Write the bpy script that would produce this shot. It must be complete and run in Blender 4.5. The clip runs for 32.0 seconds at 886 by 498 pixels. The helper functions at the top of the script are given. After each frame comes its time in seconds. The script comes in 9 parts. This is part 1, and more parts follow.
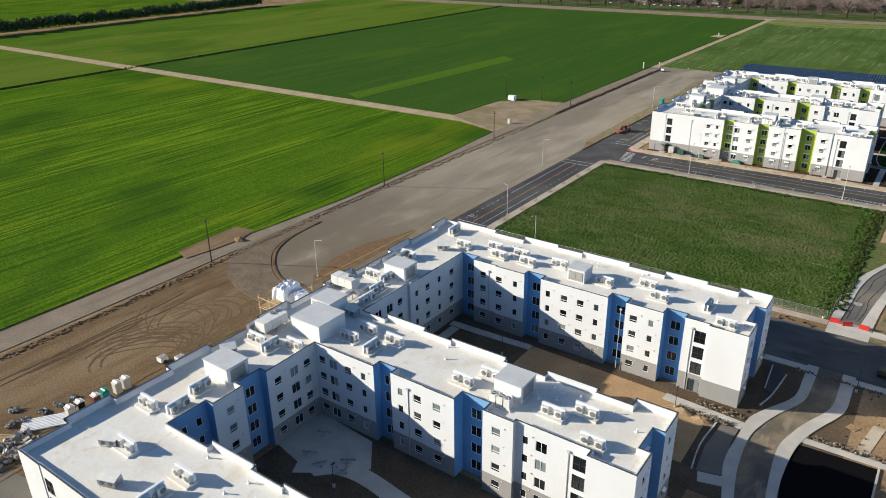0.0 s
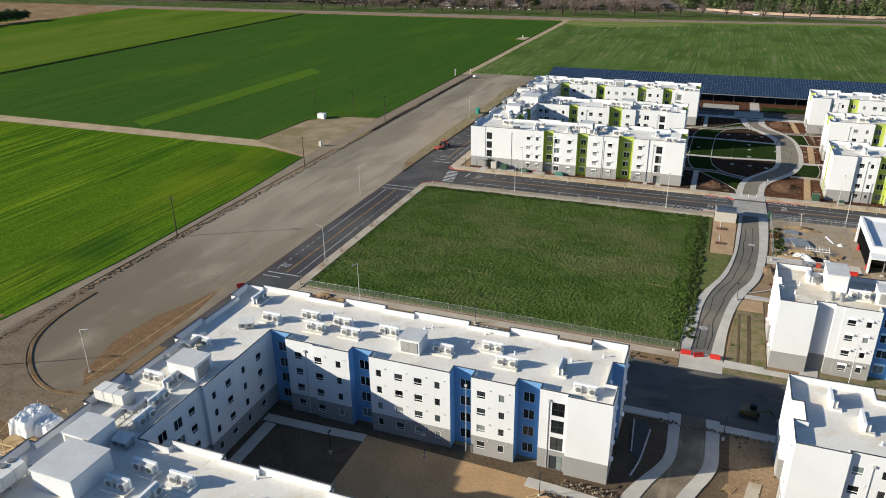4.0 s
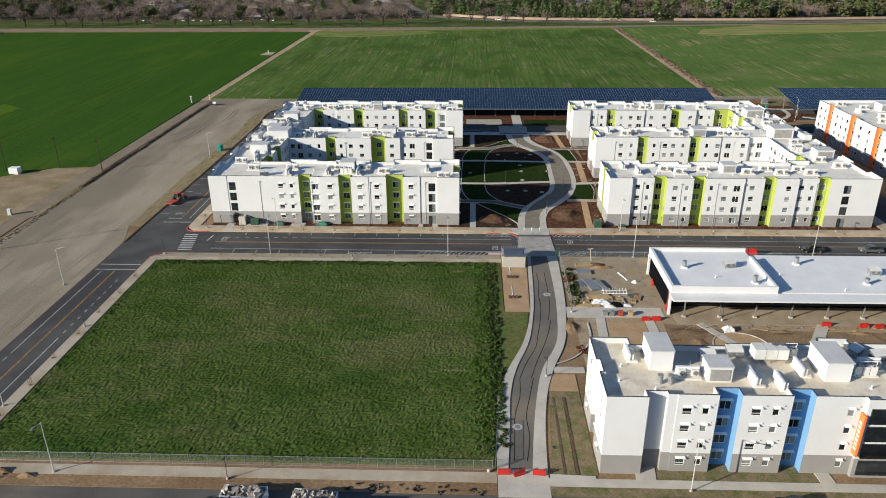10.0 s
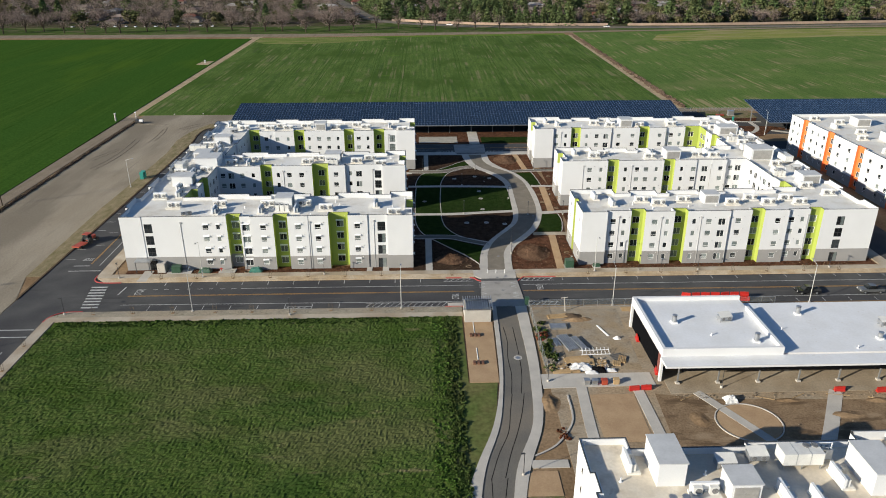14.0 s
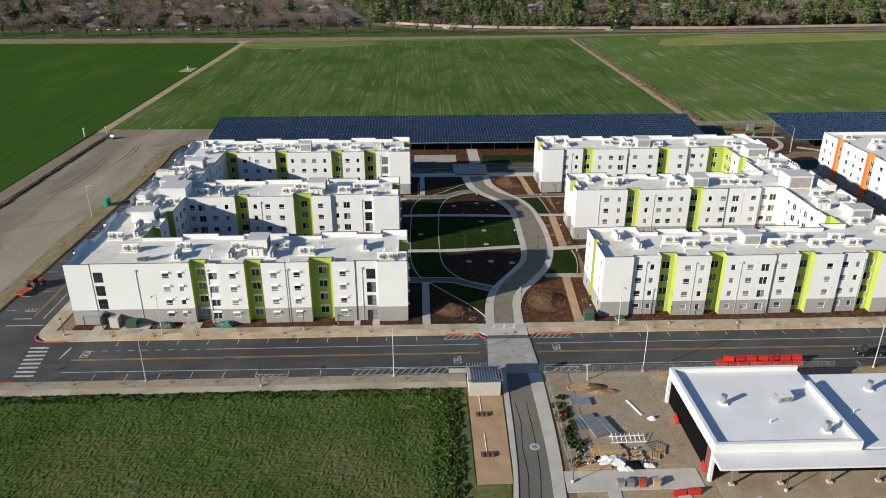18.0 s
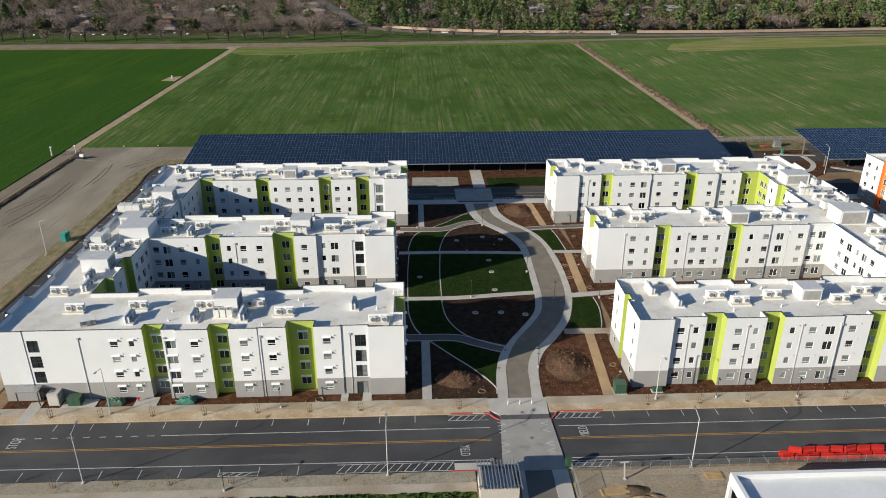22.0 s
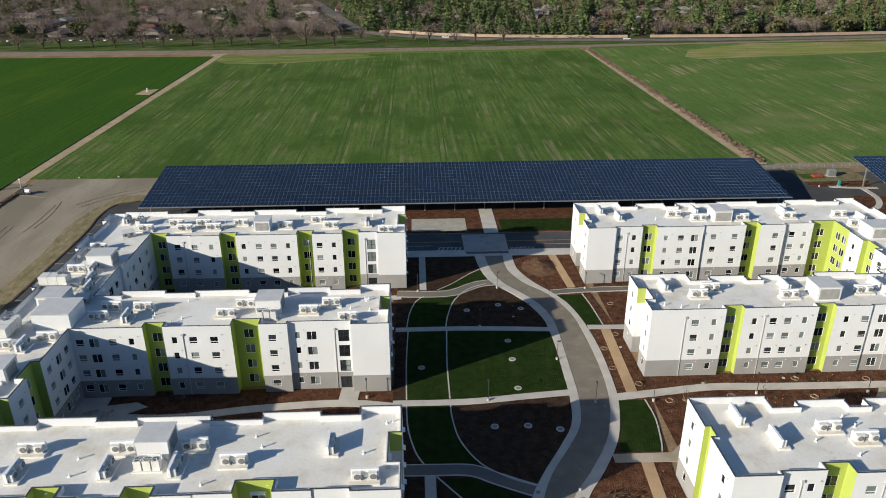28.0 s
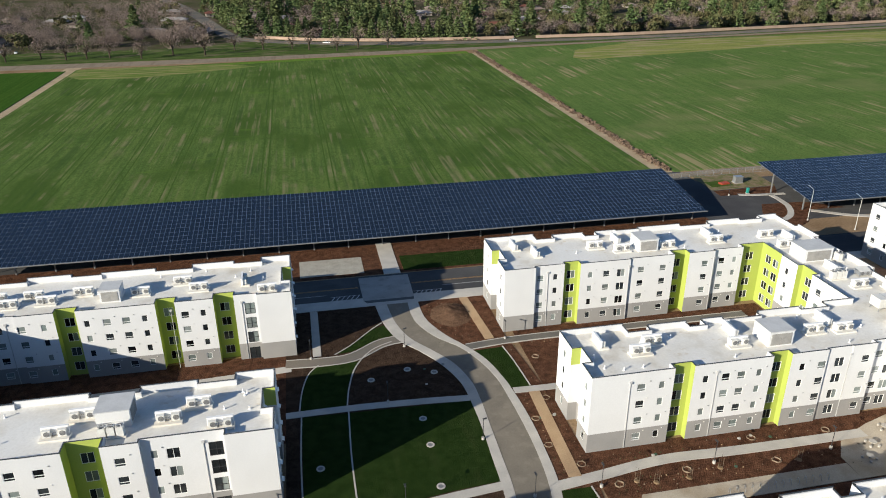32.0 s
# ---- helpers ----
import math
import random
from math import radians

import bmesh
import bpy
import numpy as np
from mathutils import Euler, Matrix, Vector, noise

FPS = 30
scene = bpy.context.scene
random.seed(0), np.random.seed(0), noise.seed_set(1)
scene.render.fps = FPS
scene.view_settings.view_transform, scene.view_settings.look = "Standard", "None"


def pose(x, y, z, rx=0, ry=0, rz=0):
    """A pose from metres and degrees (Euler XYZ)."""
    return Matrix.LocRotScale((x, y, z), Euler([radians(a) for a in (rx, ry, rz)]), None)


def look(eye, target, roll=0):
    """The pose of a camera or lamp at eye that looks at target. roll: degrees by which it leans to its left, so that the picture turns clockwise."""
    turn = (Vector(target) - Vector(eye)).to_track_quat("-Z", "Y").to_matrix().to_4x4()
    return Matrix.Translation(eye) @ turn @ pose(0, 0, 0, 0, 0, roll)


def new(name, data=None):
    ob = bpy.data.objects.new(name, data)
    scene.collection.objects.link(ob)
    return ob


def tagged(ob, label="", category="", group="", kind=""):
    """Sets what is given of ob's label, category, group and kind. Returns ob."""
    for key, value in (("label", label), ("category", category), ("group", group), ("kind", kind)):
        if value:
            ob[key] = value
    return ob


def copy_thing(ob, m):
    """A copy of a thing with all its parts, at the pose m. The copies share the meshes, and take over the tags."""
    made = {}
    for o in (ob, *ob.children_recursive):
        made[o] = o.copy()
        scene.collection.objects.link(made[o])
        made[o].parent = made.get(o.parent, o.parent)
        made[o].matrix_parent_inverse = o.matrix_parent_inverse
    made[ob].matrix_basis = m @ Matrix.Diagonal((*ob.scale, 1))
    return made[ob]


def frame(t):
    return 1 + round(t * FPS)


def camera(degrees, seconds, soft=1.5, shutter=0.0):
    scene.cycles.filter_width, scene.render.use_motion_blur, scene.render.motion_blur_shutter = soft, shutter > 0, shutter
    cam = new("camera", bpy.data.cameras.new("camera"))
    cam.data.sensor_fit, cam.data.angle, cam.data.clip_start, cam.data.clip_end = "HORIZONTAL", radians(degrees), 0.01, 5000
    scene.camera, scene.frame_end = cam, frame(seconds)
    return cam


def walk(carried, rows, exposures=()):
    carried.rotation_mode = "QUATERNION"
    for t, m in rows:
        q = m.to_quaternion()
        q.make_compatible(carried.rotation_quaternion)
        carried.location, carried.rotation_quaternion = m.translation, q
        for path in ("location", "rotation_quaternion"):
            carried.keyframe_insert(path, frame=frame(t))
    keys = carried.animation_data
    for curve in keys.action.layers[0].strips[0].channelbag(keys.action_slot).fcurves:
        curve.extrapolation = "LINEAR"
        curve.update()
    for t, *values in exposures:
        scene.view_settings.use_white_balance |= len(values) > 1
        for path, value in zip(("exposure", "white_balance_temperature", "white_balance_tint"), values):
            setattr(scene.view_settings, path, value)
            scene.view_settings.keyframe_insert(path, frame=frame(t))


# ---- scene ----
cam = camera(63.0, 32.0, 1.0)
METRES, EYE, TILT, LEAN, TURN = 215.0, 74.8, 0.0, 0.0, 35.7
ROWS = [
    (0.0, 0.0, 0.0, 0.0, -0.3, -23.81, 0.68),
    (0.5, 0.0014, 0.0155, 0.0001, -2.2, -23.8, 0.7),
    (1.0, 0.0035, 0.0308, 0.0003, -4.07, -23.78, 0.71),
    (1.5, 0.006, 0.0461, 0.0005, -5.92, -23.77, 0.72),
    (2.0, 0.0092, 0.0615, 0.0004, -7.76, -23.77, 0.71),
    (2.5, 0.0128, 0.0768, 0.0004, -9.57, -23.77, 0.69),
    (3.0, 0.0171, 0.0919, 0.0003, -11.36, -23.74, 0.72),
    (3.5, 0.0217, 0.1068, 0.0004, -13.11, -23.73, 0.73),
    (5.5, 0.0447, 0.1652, 0.0014, -19.86, -23.72, 0.7),
    (6.0, 0.0514, 0.1794, 0.0013, -21.51, -23.7, 0.7),
    (6.5, 0.0584, 0.1933, 0.0015, -23.1, -23.69, 0.69),
    (7.0, 0.0659, 0.2072, 0.0016, -24.66, -23.67, 0.69),
    (7.5, 0.0738, 0.2208, 0.0017, -26.2, -23.66, 0.66),
    (8.0, 0.0816, 0.2344, 0.0018, -27.73, -23.64, 0.59),
    (8.5, 0.0897, 0.2477, 0.0025, -29.23, -23.64, 0.54),
    (9.0, 0.0981, 0.261, 0.0028, -30.7, -23.63, 0.47),
    (9.5, 0.1066, 0.274, 0.0028, -32.15, -23.59, 0.42),
    (10.0, 0.1152, 0.2871, 0.0031, -33.6, -23.57, 0.37),
    (10.5, 0.1242, 0.2998, 0.0037, -35.0, -23.57, 0.32),
    (11.0, 0.1329, 0.3128, 0.0035, -36.17, -23.54, 0.29),
    (11.5, 0.142, 0.3256, 0.0034, -36.65, -23.52, 0.23),
    (12.0, 0.1509, 0.3384, 0.0036, -36.91, -23.5, 0.18),
    (12.5, 0.1601, 0.3511, 0.0036, -37.08, -23.48, 0.17),
    (13.0, 0.1689, 0.3639, 0.0039, -37.23, -23.47, 0.13),
    (13.5, 0.1784, 0.3766, 0.0038, -37.3, -23.46, 0.1),
    (14.0, 0.1874, 0.3895, 0.0039, -37.38, -23.45, 0.08),
    (14.5, 0.1966, 0.4021, 0.0039, -37.43, -23.46, 0.04),
    (16.5, 0.2327, 0.4531, 0.004, -37.64, -23.46, 0.0),
    (17.0, 0.2418, 0.4658, 0.0041, -37.67, -23.47, -0.01),
    (17.5, 0.2511, 0.4785, 0.0041, -37.7, -23.47, -0.01),
    (18.0, 0.2602, 0.4913, 0.0041, -37.73, -23.47, -0.01),
    (18.5, 0.2693, 0.504, 0.0041, -37.76, -23.46, -0.02),
    (19.0, 0.2787, 0.5168, 0.0038, -37.79, -23.45, -0.02),
    (19.5, 0.2876, 0.5295, 0.0038, -37.82, -23.45, -0.01),
    (20.0, 0.2969, 0.5421, 0.0036, -37.83, -23.44, -0.0),
    (20.5, 0.306, 0.5546, 0.0036, -37.86, -23.43, 0.01),
    (21.0, 0.3151, 0.5674, 0.0033, -37.88, -23.42, 0.02),
    (21.5, 0.3241, 0.58, 0.0036, -37.89, -23.42, 0.02),
    (22.0, 0.333, 0.5927, 0.0039, -37.92, -23.43, 0.04),
    (22.5, 0.3421, 0.6055, 0.004, -37.94, -23.43, 0.05),
    (23.0, 0.3514, 0.6182, 0.0041, -37.95, -23.44, 0.08),
    (23.5, 0.36, 0.6302, 0.004, -37.96, -23.44, 0.1),
    (24.0, 0.3692, 0.643, 0.004, -37.97, -23.46, 0.1),
    (24.5, 0.3785, 0.6557, 0.0041, -37.97, -23.46, 0.12),
    (25.0, 0.3872, 0.6686, 0.0043, -38.01, -23.47, 0.13),
    (25.5, 0.3962, 0.6814, 0.0043, -38.02, -23.48, 0.13),
    (27.5, 0.433, 0.7328, 0.004, -38.01, -23.52, 0.14),
    (28.0, 0.4421, 0.7454, 0.0039, -38.05, -23.53, 0.15),
    (28.5, 0.4514, 0.7578, 0.0038, -38.53, -23.52, 0.17),
    (29.0, 0.4609, 0.7698, 0.0037, -39.46, -23.54, 0.2),
    (29.5, 0.4704, 0.7821, 0.0036, -40.61, -23.57, 0.2),
    (30.0, 0.4803, 0.7941, 0.0035, -41.85, -23.56, 0.23),
    (30.5, 0.4903, 0.8058, 0.0035, -43.11, -23.57, 0.24),
    (31.0, 0.5005, 0.8176, 0.0032, -44.41, -23.56, 0.26),
    (31.5, 0.5107, 0.8288, 0.0037, -45.73, -23.57, 0.3),
    (32.0, 0.5215, 0.8405, 0.0034, -47.08, -23.59, 0.3),
]
walk(cam, [(t, pose(0, 0, EYE, TILT, LEAN, TURN) @ pose(METRES * x, METRES * y, METRES * z, 90 + pitch, roll, yaw)) for t, x, y, z, yaw, pitch, roll in ROWS],
     exposures=[(0.0, 0.89), (3.5, 0.83), (7.0, 0.66), (12.0, 0.61), (20.0, 0.56), (26.0, 0.53), (31.0, 0.72), (32.0, 0.71)])

# ---- light ----
SUN_AZ, SUN_EL = 28.6, 18.8  # the light travels towards this azimuth from +x
world = bpy.data.worlds.new("world")
scene.world = world
world.use_nodes = True
wn = world.node_tree
sky = wn.nodes.new("ShaderNodeTexSky")
sky.sky_type, sky.sun_disc = "NISHITA", False
sky.sun_elevation, sky.sun_rotation = radians(SUN_EL), radians(90 - (SUN_AZ + 180))
sky.ozone_density, sky.air_density, sky.dust_density = 4.8, 1.0, 0.3
wn.links.new(sky.outputs[0], wn.nodes["Background"].inputs[0])
wn.nodes["Background"].inputs[1].default_value = 0.077
sun = new("sun", bpy.data.lights.new("sun", "SUN"))
sun.data.energy, sun.data.angle, sun.data.color = 5.0, radians(0.5), (1.0, 0.93, 0.78)
s_dir = Vector((math.cos(radians(SUN_AZ)) * math.cos(radians(SUN_EL)), math.sin(radians(SUN_AZ)) * math.cos(radians(SUN_EL)), -math.sin(radians(SUN_EL))))
sun.matrix_world = look(-200 * s_dir, (0, 0, 0))


# ---- materials ----
def mat(name, c1, c2=None, size=4.0, grain=0.3, rough=0.8, amount=0.25, bump=0.0, metal=0.0, stretch=(1, 1, 1), c3=None, size3=40.0, lo3=0.45, hi3=0.62, lo=0.35, hi=0.65, spec=0.5, rand=0.0):
    """Two colours mixed by a coarse noise, a third by a coarser one, and a fine grain; sizes in metres."""
    m = bpy.data.materials.new(name)
    m.use_nodes = True
    n, l = m.node_tree.nodes, m.node_tree.links
    b = n["Principled BSDF"]
    b.inputs["Roughness"].default_value, b.inputs["Metallic"].default_value = rough, metal
    b.inputs["Specular IOR Level"].default_value = spec if rough < 0.84 else 0.0
    geo = n.new("ShaderNodeNewGeometry")
    mp = n.new("ShaderNodeMapping")
    mp.inputs["Scale"].default_value = stretch
    l.new(geo.outputs["Position"], mp.inputs[0])

    def tex(s, detail=4.0, plain=False):
        t = n.new("ShaderNodeTexNoise")
        t.inputs["Scale"].default_value, t.inputs["Detail"].default_value = 1.0 / s, detail
        l.new(geo.outputs["Position"] if plain else mp.outputs[0], t.inputs["Vector"])
        return t.outputs["Fac"]

    def ramp(fac, a, z):
        r = n.new("ShaderNodeMapRange")
        r.inputs["From Min"].default_value, r.inputs["From Max"].default_value = a, z
        l.new(fac, r.inputs["Value"])
        return r.outputs[0]

    def blend(fac, a, z, kind="MIX"):
        x = n.new("ShaderNodeMix")
        x.data_type, x.blend_type = "RGBA", kind
        if isinstance(fac, float):
            x.inputs[0].default_value = fac
        else:
            l.new(fac, x.inputs[0])
        for sock, v in ((x.inputs[6], a), (x.inputs[7], z)):
            if isinstance(v, tuple):
                sock.default_value = (*v, 1)
            else:
                l.new(v, sock)
        return x.outputs[2]

    col = blend(ramp(tex(size), lo, hi), tuple(c1), tuple(c2 or c1))
    if c3:
        col = blend(ramp(tex(size3, 3.0), lo3, hi3), col, tuple(c3))
    fine = tex(grain, 3.0, True)
    g = n.new("ShaderNodeMapRange")
    g.inputs["From Min"].default_value, g.inputs["From Max"].default_value = 0.25, 0.75
    g.inputs["To Min"].default_value, g.inputs["To Max"].default_value = 1 - amount, 1 + amount
    l.new(fine, g.inputs["Value"])
    sc = n.new("ShaderNodeVectorMath")
    sc.operation = "SCALE"
    l.new(col, sc.inputs[0]), l.new(g.outputs[0], sc.inputs["Scale"])
    out = sc.outputs[0]
    if rand:
        oi = n.new("ShaderNodeObjectInfo")
        r = n.new("ShaderNodeMapRange")
        r.inputs["To Min"].default_value, r.inputs["To Max"].default_value = 1 - rand, 1 + rand
        l.new(oi.outputs["Random"], r.inputs["Value"])
        s2 = n.new("ShaderNodeVectorMath")
        s2.operation = "SCALE"
        l.new(out, s2.inputs[0]), l.new(r.outputs[0], s2.inputs["Scale"])
        out = s2.outputs[0]
    l.new(out, b.inputs["Base Color"])
    if bump:
        bp = n.new("ShaderNodeBump")
        bp.inputs["Strength"].default_value, bp.inputs["Distance"].default_value = 1.0, bump
        l.new(fine, bp.inputs["Height"]), l.new(bp.outputs[0], b.inputs["Normal"])
    return m


def island(m, lo=0.6, hi=1.4):
    """Vary a material's colour from piece to piece of a joined mesh."""
    n, l = m.node_tree.nodes, m.node_tree.links
    b = n["Principled BSDF"]
    src = b.inputs["Base Color"].links[0].from_socket
    geo = n.new("ShaderNodeNewGeometry")
    r = n.new("ShaderNodeMapRange")
    r.inputs["To Min"].default_value, r.inputs["To Max"].default_value = lo, hi
    l.new(geo.outputs["Random Per Island"], r.inputs["Value"])
    s = n.new("ShaderNodeVectorMath")
    s.operation = "SCALE"
    l.new(src, s.inputs[0]), l.new(r.outputs[0], s.inputs["Scale"])
    l.new(s.outputs[0], b.inputs["Base Color"])
    return m


def stain(m, colour, size, lo, hi, stretch=(1, 1, 1), amount=1.0, gate=0.0, glo=0.45, ghi=0.6, seed=0.0, detail=5.0, north=None):
    """Lay uneven blotches or streaks of another colour over a material; a coarser noise may gather them in patches, and north fades them between two places along y."""
    n, l = m.node_tree.nodes, m.node_tree.links
    b = n["Principled BSDF"]
    src = b.inputs["Base Color"].links[0].from_socket
    geo = n.new("ShaderNodeNewGeometry")

    def field(sc, st, a, z, det):
        mp = n.new("ShaderNodeMapping")
        mp.inputs["Scale"].default_value, mp.inputs["Location"].default_value = st, (seed * 7.3, seed * 3.1, seed)
        t = n.new("ShaderNodeTexNoise")
        t.inputs["Scale"].default_value, t.inputs["Detail"].default_value = 1.0 / sc, det
        r = n.new("ShaderNodeMapRange")
        r.interpolation_type = "SMOOTHSTEP"
        r.inputs["From Min"].default_value, r.inputs["From Max"].default_value = a, z
        l.new(geo.outputs["Position"], mp.inputs[0]), l.new(mp.outputs[0], t.inputs["Vector"]), l.new(t.outputs["Fac"], r.inputs["Value"])
        return r.outputs[0]

    fac = field(size, stretch, lo, hi, detail)
    for k in [amount] + ([field(gate, (1, 1, 1), glo, ghi, 3.0)] if gate else []):
        mu = n.new("ShaderNodeMath")
        mu.operation = "MULTIPLY"
        l.new(fac, mu.inputs[0])
        if isinstance(k, float):
            mu.inputs[1].default_value = k
        else:
            l.new(k, mu.inputs[1])
        fac = mu.outputs[0]
    if north:
        sp = n.new("ShaderNodeSeparateXYZ")
        r = n.new("ShaderNodeMapRange")
        r.interpolation_type = "SMOOTHSTEP"
        r.inputs["From Min"].default_value, r.inputs["From Max"].default_value = north
        mu = n.new("ShaderNodeMath")
        mu.operation = "MULTIPLY"
        l.new(geo.outputs["Position"], sp.inputs[0]), l.new(sp.outputs[1], r.inputs["Value"])
        l.new(r.outputs[0], mu.inputs[0]), l.new(fac, mu.inputs[1])
        fac = mu.outputs[0]
    x = n.new("ShaderNodeMix")
    x.data_type = "RGBA"
    l.new(fac, x.inputs[0]), l.new(src, x.inputs[6])
    x.inputs[7].default_value = (*colour, 1)
    l.new(x.outputs[2], b.inputs["Base Color"])
    return m


M_WHITE = mat("white_stucco", (0.645, 0.648, 0.652), (0.61, 0.613, 0.618), 6, 0.2, 0.85, 0.03, 0.004)
M_GREY = mat("grey_stucco", (0.30, 0.29, 0.28), (0.26, 0.255, 0.25), 5, 0.2, 0.85, 0.04, 0.004)
M_LIME = mat("lime_stucco", (0.37, 0.43, 0.085), (0.34, 0.40, 0.08), 5, 0.2, 0.8, 0.04, 0.004)
M_BLUE = mat("blue_stucco", (0.15, 0.31, 0.52), (0.135, 0.285, 0.485), 5, 0.2, 0.8, 0.04, 0.004)
M_ORANGE = mat("orange_stucco", (0.80, 0.20, 0.05), (0.72, 0.17, 0.04), 5, 0.2, 0.8, 0.04, 0.004)
M_ROOF = stain(stain(stain(mat("roof_membrane", (0.655, 0.632, 0.58), (0.56, 0.49, 0.39), 3.2, 0.5, 0.6, 0.06, 0.004, lo=0.5, hi=0.8, c3=(0.63, 0.58, 0.50), size3=16, lo3=0.48, hi3=0.68), (0.50, 0.41, 0.295), 1.4, 0.58, 0.74, amount=0.6, gate=9.0, seed=2), (0.60, 0.565, 0.505), 0.35, 0.55, 0.7, amount=0.4, seed=4), (0.45, 0.36, 0.25), 0.9, 0.60, 0.72, (1, 0.3, 1), 0.5, 6.0, 0.5, 0.62, seed=6)
M_HALLROOF = stain(mat("new_white_membrane", (0.70, 0.705, 0.715), (0.65, 0.65, 0.648), 5, 0.5, 0.6, 0.04, 0.004), (0.55, 0.52, 0.46), 1.0, 0.62, 0.74, amount=0.6, gate=7.0, seed=3)
M_ROOFTAN = stain(mat("aged_roof_membrane", (0.66, 0.61, 0.52), (0.46, 0.385, 0.285), 2.6, 0.4, 0.7, 0.08, 0.004, lo=0.46, hi=0.76, c3=(0.56, 0.49, 0.39), size3=9), (0.40, 0.325, 0.235), 0.9, 0.56, 0.70, amount=0.6, gate=5.0, seed=5)
M_ROOFWORN = stain(stain(mat("worn_roof_membrane", (0.66, 0.635, 0.58), (0.52, 0.475, 0.395), 2.8, 0.45, 0.7, 0.06, 0.004, lo=0.46, hi=0.78, c3=(0.69, 0.68, 0.65), size3=12), (0.50, 0.42, 0.305), 1.3, 0.58, 0.72, amount=0.6, gate=8.0, seed=2), (0.57, 0.54, 0.49), 0.35, 0.55, 0.7, amount=0.35, seed=4)
M_PENTCAP = mat("grey_cap_membrane", (0.50, 0.505, 0.51), (0.44, 0.445, 0.45), 2, 0.3, 0.7, 0.05)
M_LOUVRE = mat("taupe_louvre", (0.33, 0.32, 0.30), (0.28, 0.27, 0.255), 1, 0.2, 0.6, 0.06)
M_DOWNPIPE = mat("downpipe_enamel", (0.46, 0.46, 0.455), (0.40, 0.40, 0.395), 2, 0.2, 0.5, 0.05)
M_COPING = mat("dark_coping", (0.05, 0.055, 0.06), None, 3, 0.3, 0.5, 0.1)
M_FRAME = mat("window_vinyl", (0.75, 0.75, 0.74), None, 3, 0.3, 0.5, 0.03)
M_GLASS = mat("dark_glass", (0.012, 0.015, 0.018), (0.03, 0.035, 0.038), 2.5, 0.6, 0.06, 0.2, rand=0.8)
M_BLIND = mat("pale_blind", (0.13, 0.16, 0.155), (0.19, 0.21, 0.205), 2.5, 0.6, 0.3, 0.1, rand=0.35)
M_INSIDE = mat("unlit_room_backing", (0.03, 0.03, 0.03), None, 2, 0.5, 0.9, 0.1)
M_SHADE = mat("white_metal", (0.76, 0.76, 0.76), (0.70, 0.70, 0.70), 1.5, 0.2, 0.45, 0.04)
M_HVAC = mat("unit_enamel", (0.66, 0.65, 0.61), (0.58, 0.57, 0.54), 1.2, 0.15, 0.5, 0.06)
M_FAN = mat("fan_grille", (0.10, 0.10, 0.10), (0.2, 0.2, 0.2), 0.2, 0.06, 0.5, 0.3)
M_GALV = mat("galvanised_steel", (0.45, 0.46, 0.47), (0.36, 0.37, 0.38), 0.8, 0.1, 0.4, 0.1, metal=0.7)
M_DARKMETAL = mat("dark_bronze_metal", (0.03, 0.03, 0.032), None, 1, 0.1, 0.5, 0.1)
M_POLE = mat("concrete_pole", (0.50, 0.50, 0.48), None, 1, 0.2, 0.6, 0.08)
M_ASPHALT = stain(stain(mat("asphalt", (0.070, 0.070, 0.072), (0.095, 0.094, 0.092), 7, 0.15, 0.85, 0.16, 0.004, c3=(0.062, 0.061, 0.064), size3=25), (0.052, 0.051, 0.051), 1.6, 0.54, 0.70, (0.06, 1, 1), 0.7, 12.0, seed=3), (0.115, 0.108, 0.098), 2.4, 0.58, 0.74, (0.12, 1, 1), 0.5, 10.0, seed=7)
M_OLDROAD = mat("dusty_asphalt", (0.155, 0.145, 0.130), (0.12, 0.115, 0.105), 7, 0.2, 0.9, 0.14, 0.004, c3=(0.19, 0.165, 0.135), size3=18)
M_TACTILE = mat("tactile_paving", (0.115, 0.115, 0.115), (0.09, 0.09, 0.09), 1, 0.1, 0.85, 0.15)
M_CONC = mat("concrete", (0.47, 0.44, 0.395), (0.40, 0.375, 0.34), 3, 0.2, 0.85, 0.07, 0.003)
M_WALK = mat("tan_concrete", (0.43, 0.375, 0.30), (0.38, 0.33, 0.265), 3, 0.2, 0.9, 0.12, 0.003, c3=(0.32, 0.26, 0.19), size3=7)
M_KERBSTRIP = stain(mat("sandy_kerb_strip", (0.45, 0.345, 0.225), (0.375, 0.285, 0.185), 1.8, 0.25, 0.95, 0.22, 0.02, c3=(0.50, 0.41, 0.30), size3=5), (0.23, 0.185, 0.12), 0.6, 0.62, 0.74, (0.6, 1, 1), 0.6, 5.0, seed=3)
M_GREYSTRIP = stain(stain(mat("grey_kerb_strip", (0.31, 0.275, 0.215), (0.26, 0.23, 0.178), 1.8, 0.25, 0.95, 0.25, 0.03, c3=(0.30, 0.255, 0.19), size3=5), (0.13, 0.13, 0.075), 0.5, 0.56, 0.7, amount=0.65, gate=4.0, seed=3), (0.37, 0.34, 0.28), 0.3, 0.60, 0.72, amount=0.5, seed=5)
M_DG = mat("decomposed_granite", (0.40, 0.28, 0.17), (0.34, 0.23, 0.14), 3, 0.2, 0.95, 0.12, 0.01)
M_PAINT = mat("road_paint", (0.50, 0.50, 0.48), (0.33, 0.33, 0.32), 1.5, 0.15, 0.7, 0.12)
M_YPAINT = mat("yellow_paint", (0.36, 0.19, 0.04), None, 1.5, 0.15, 0.7, 0.12)
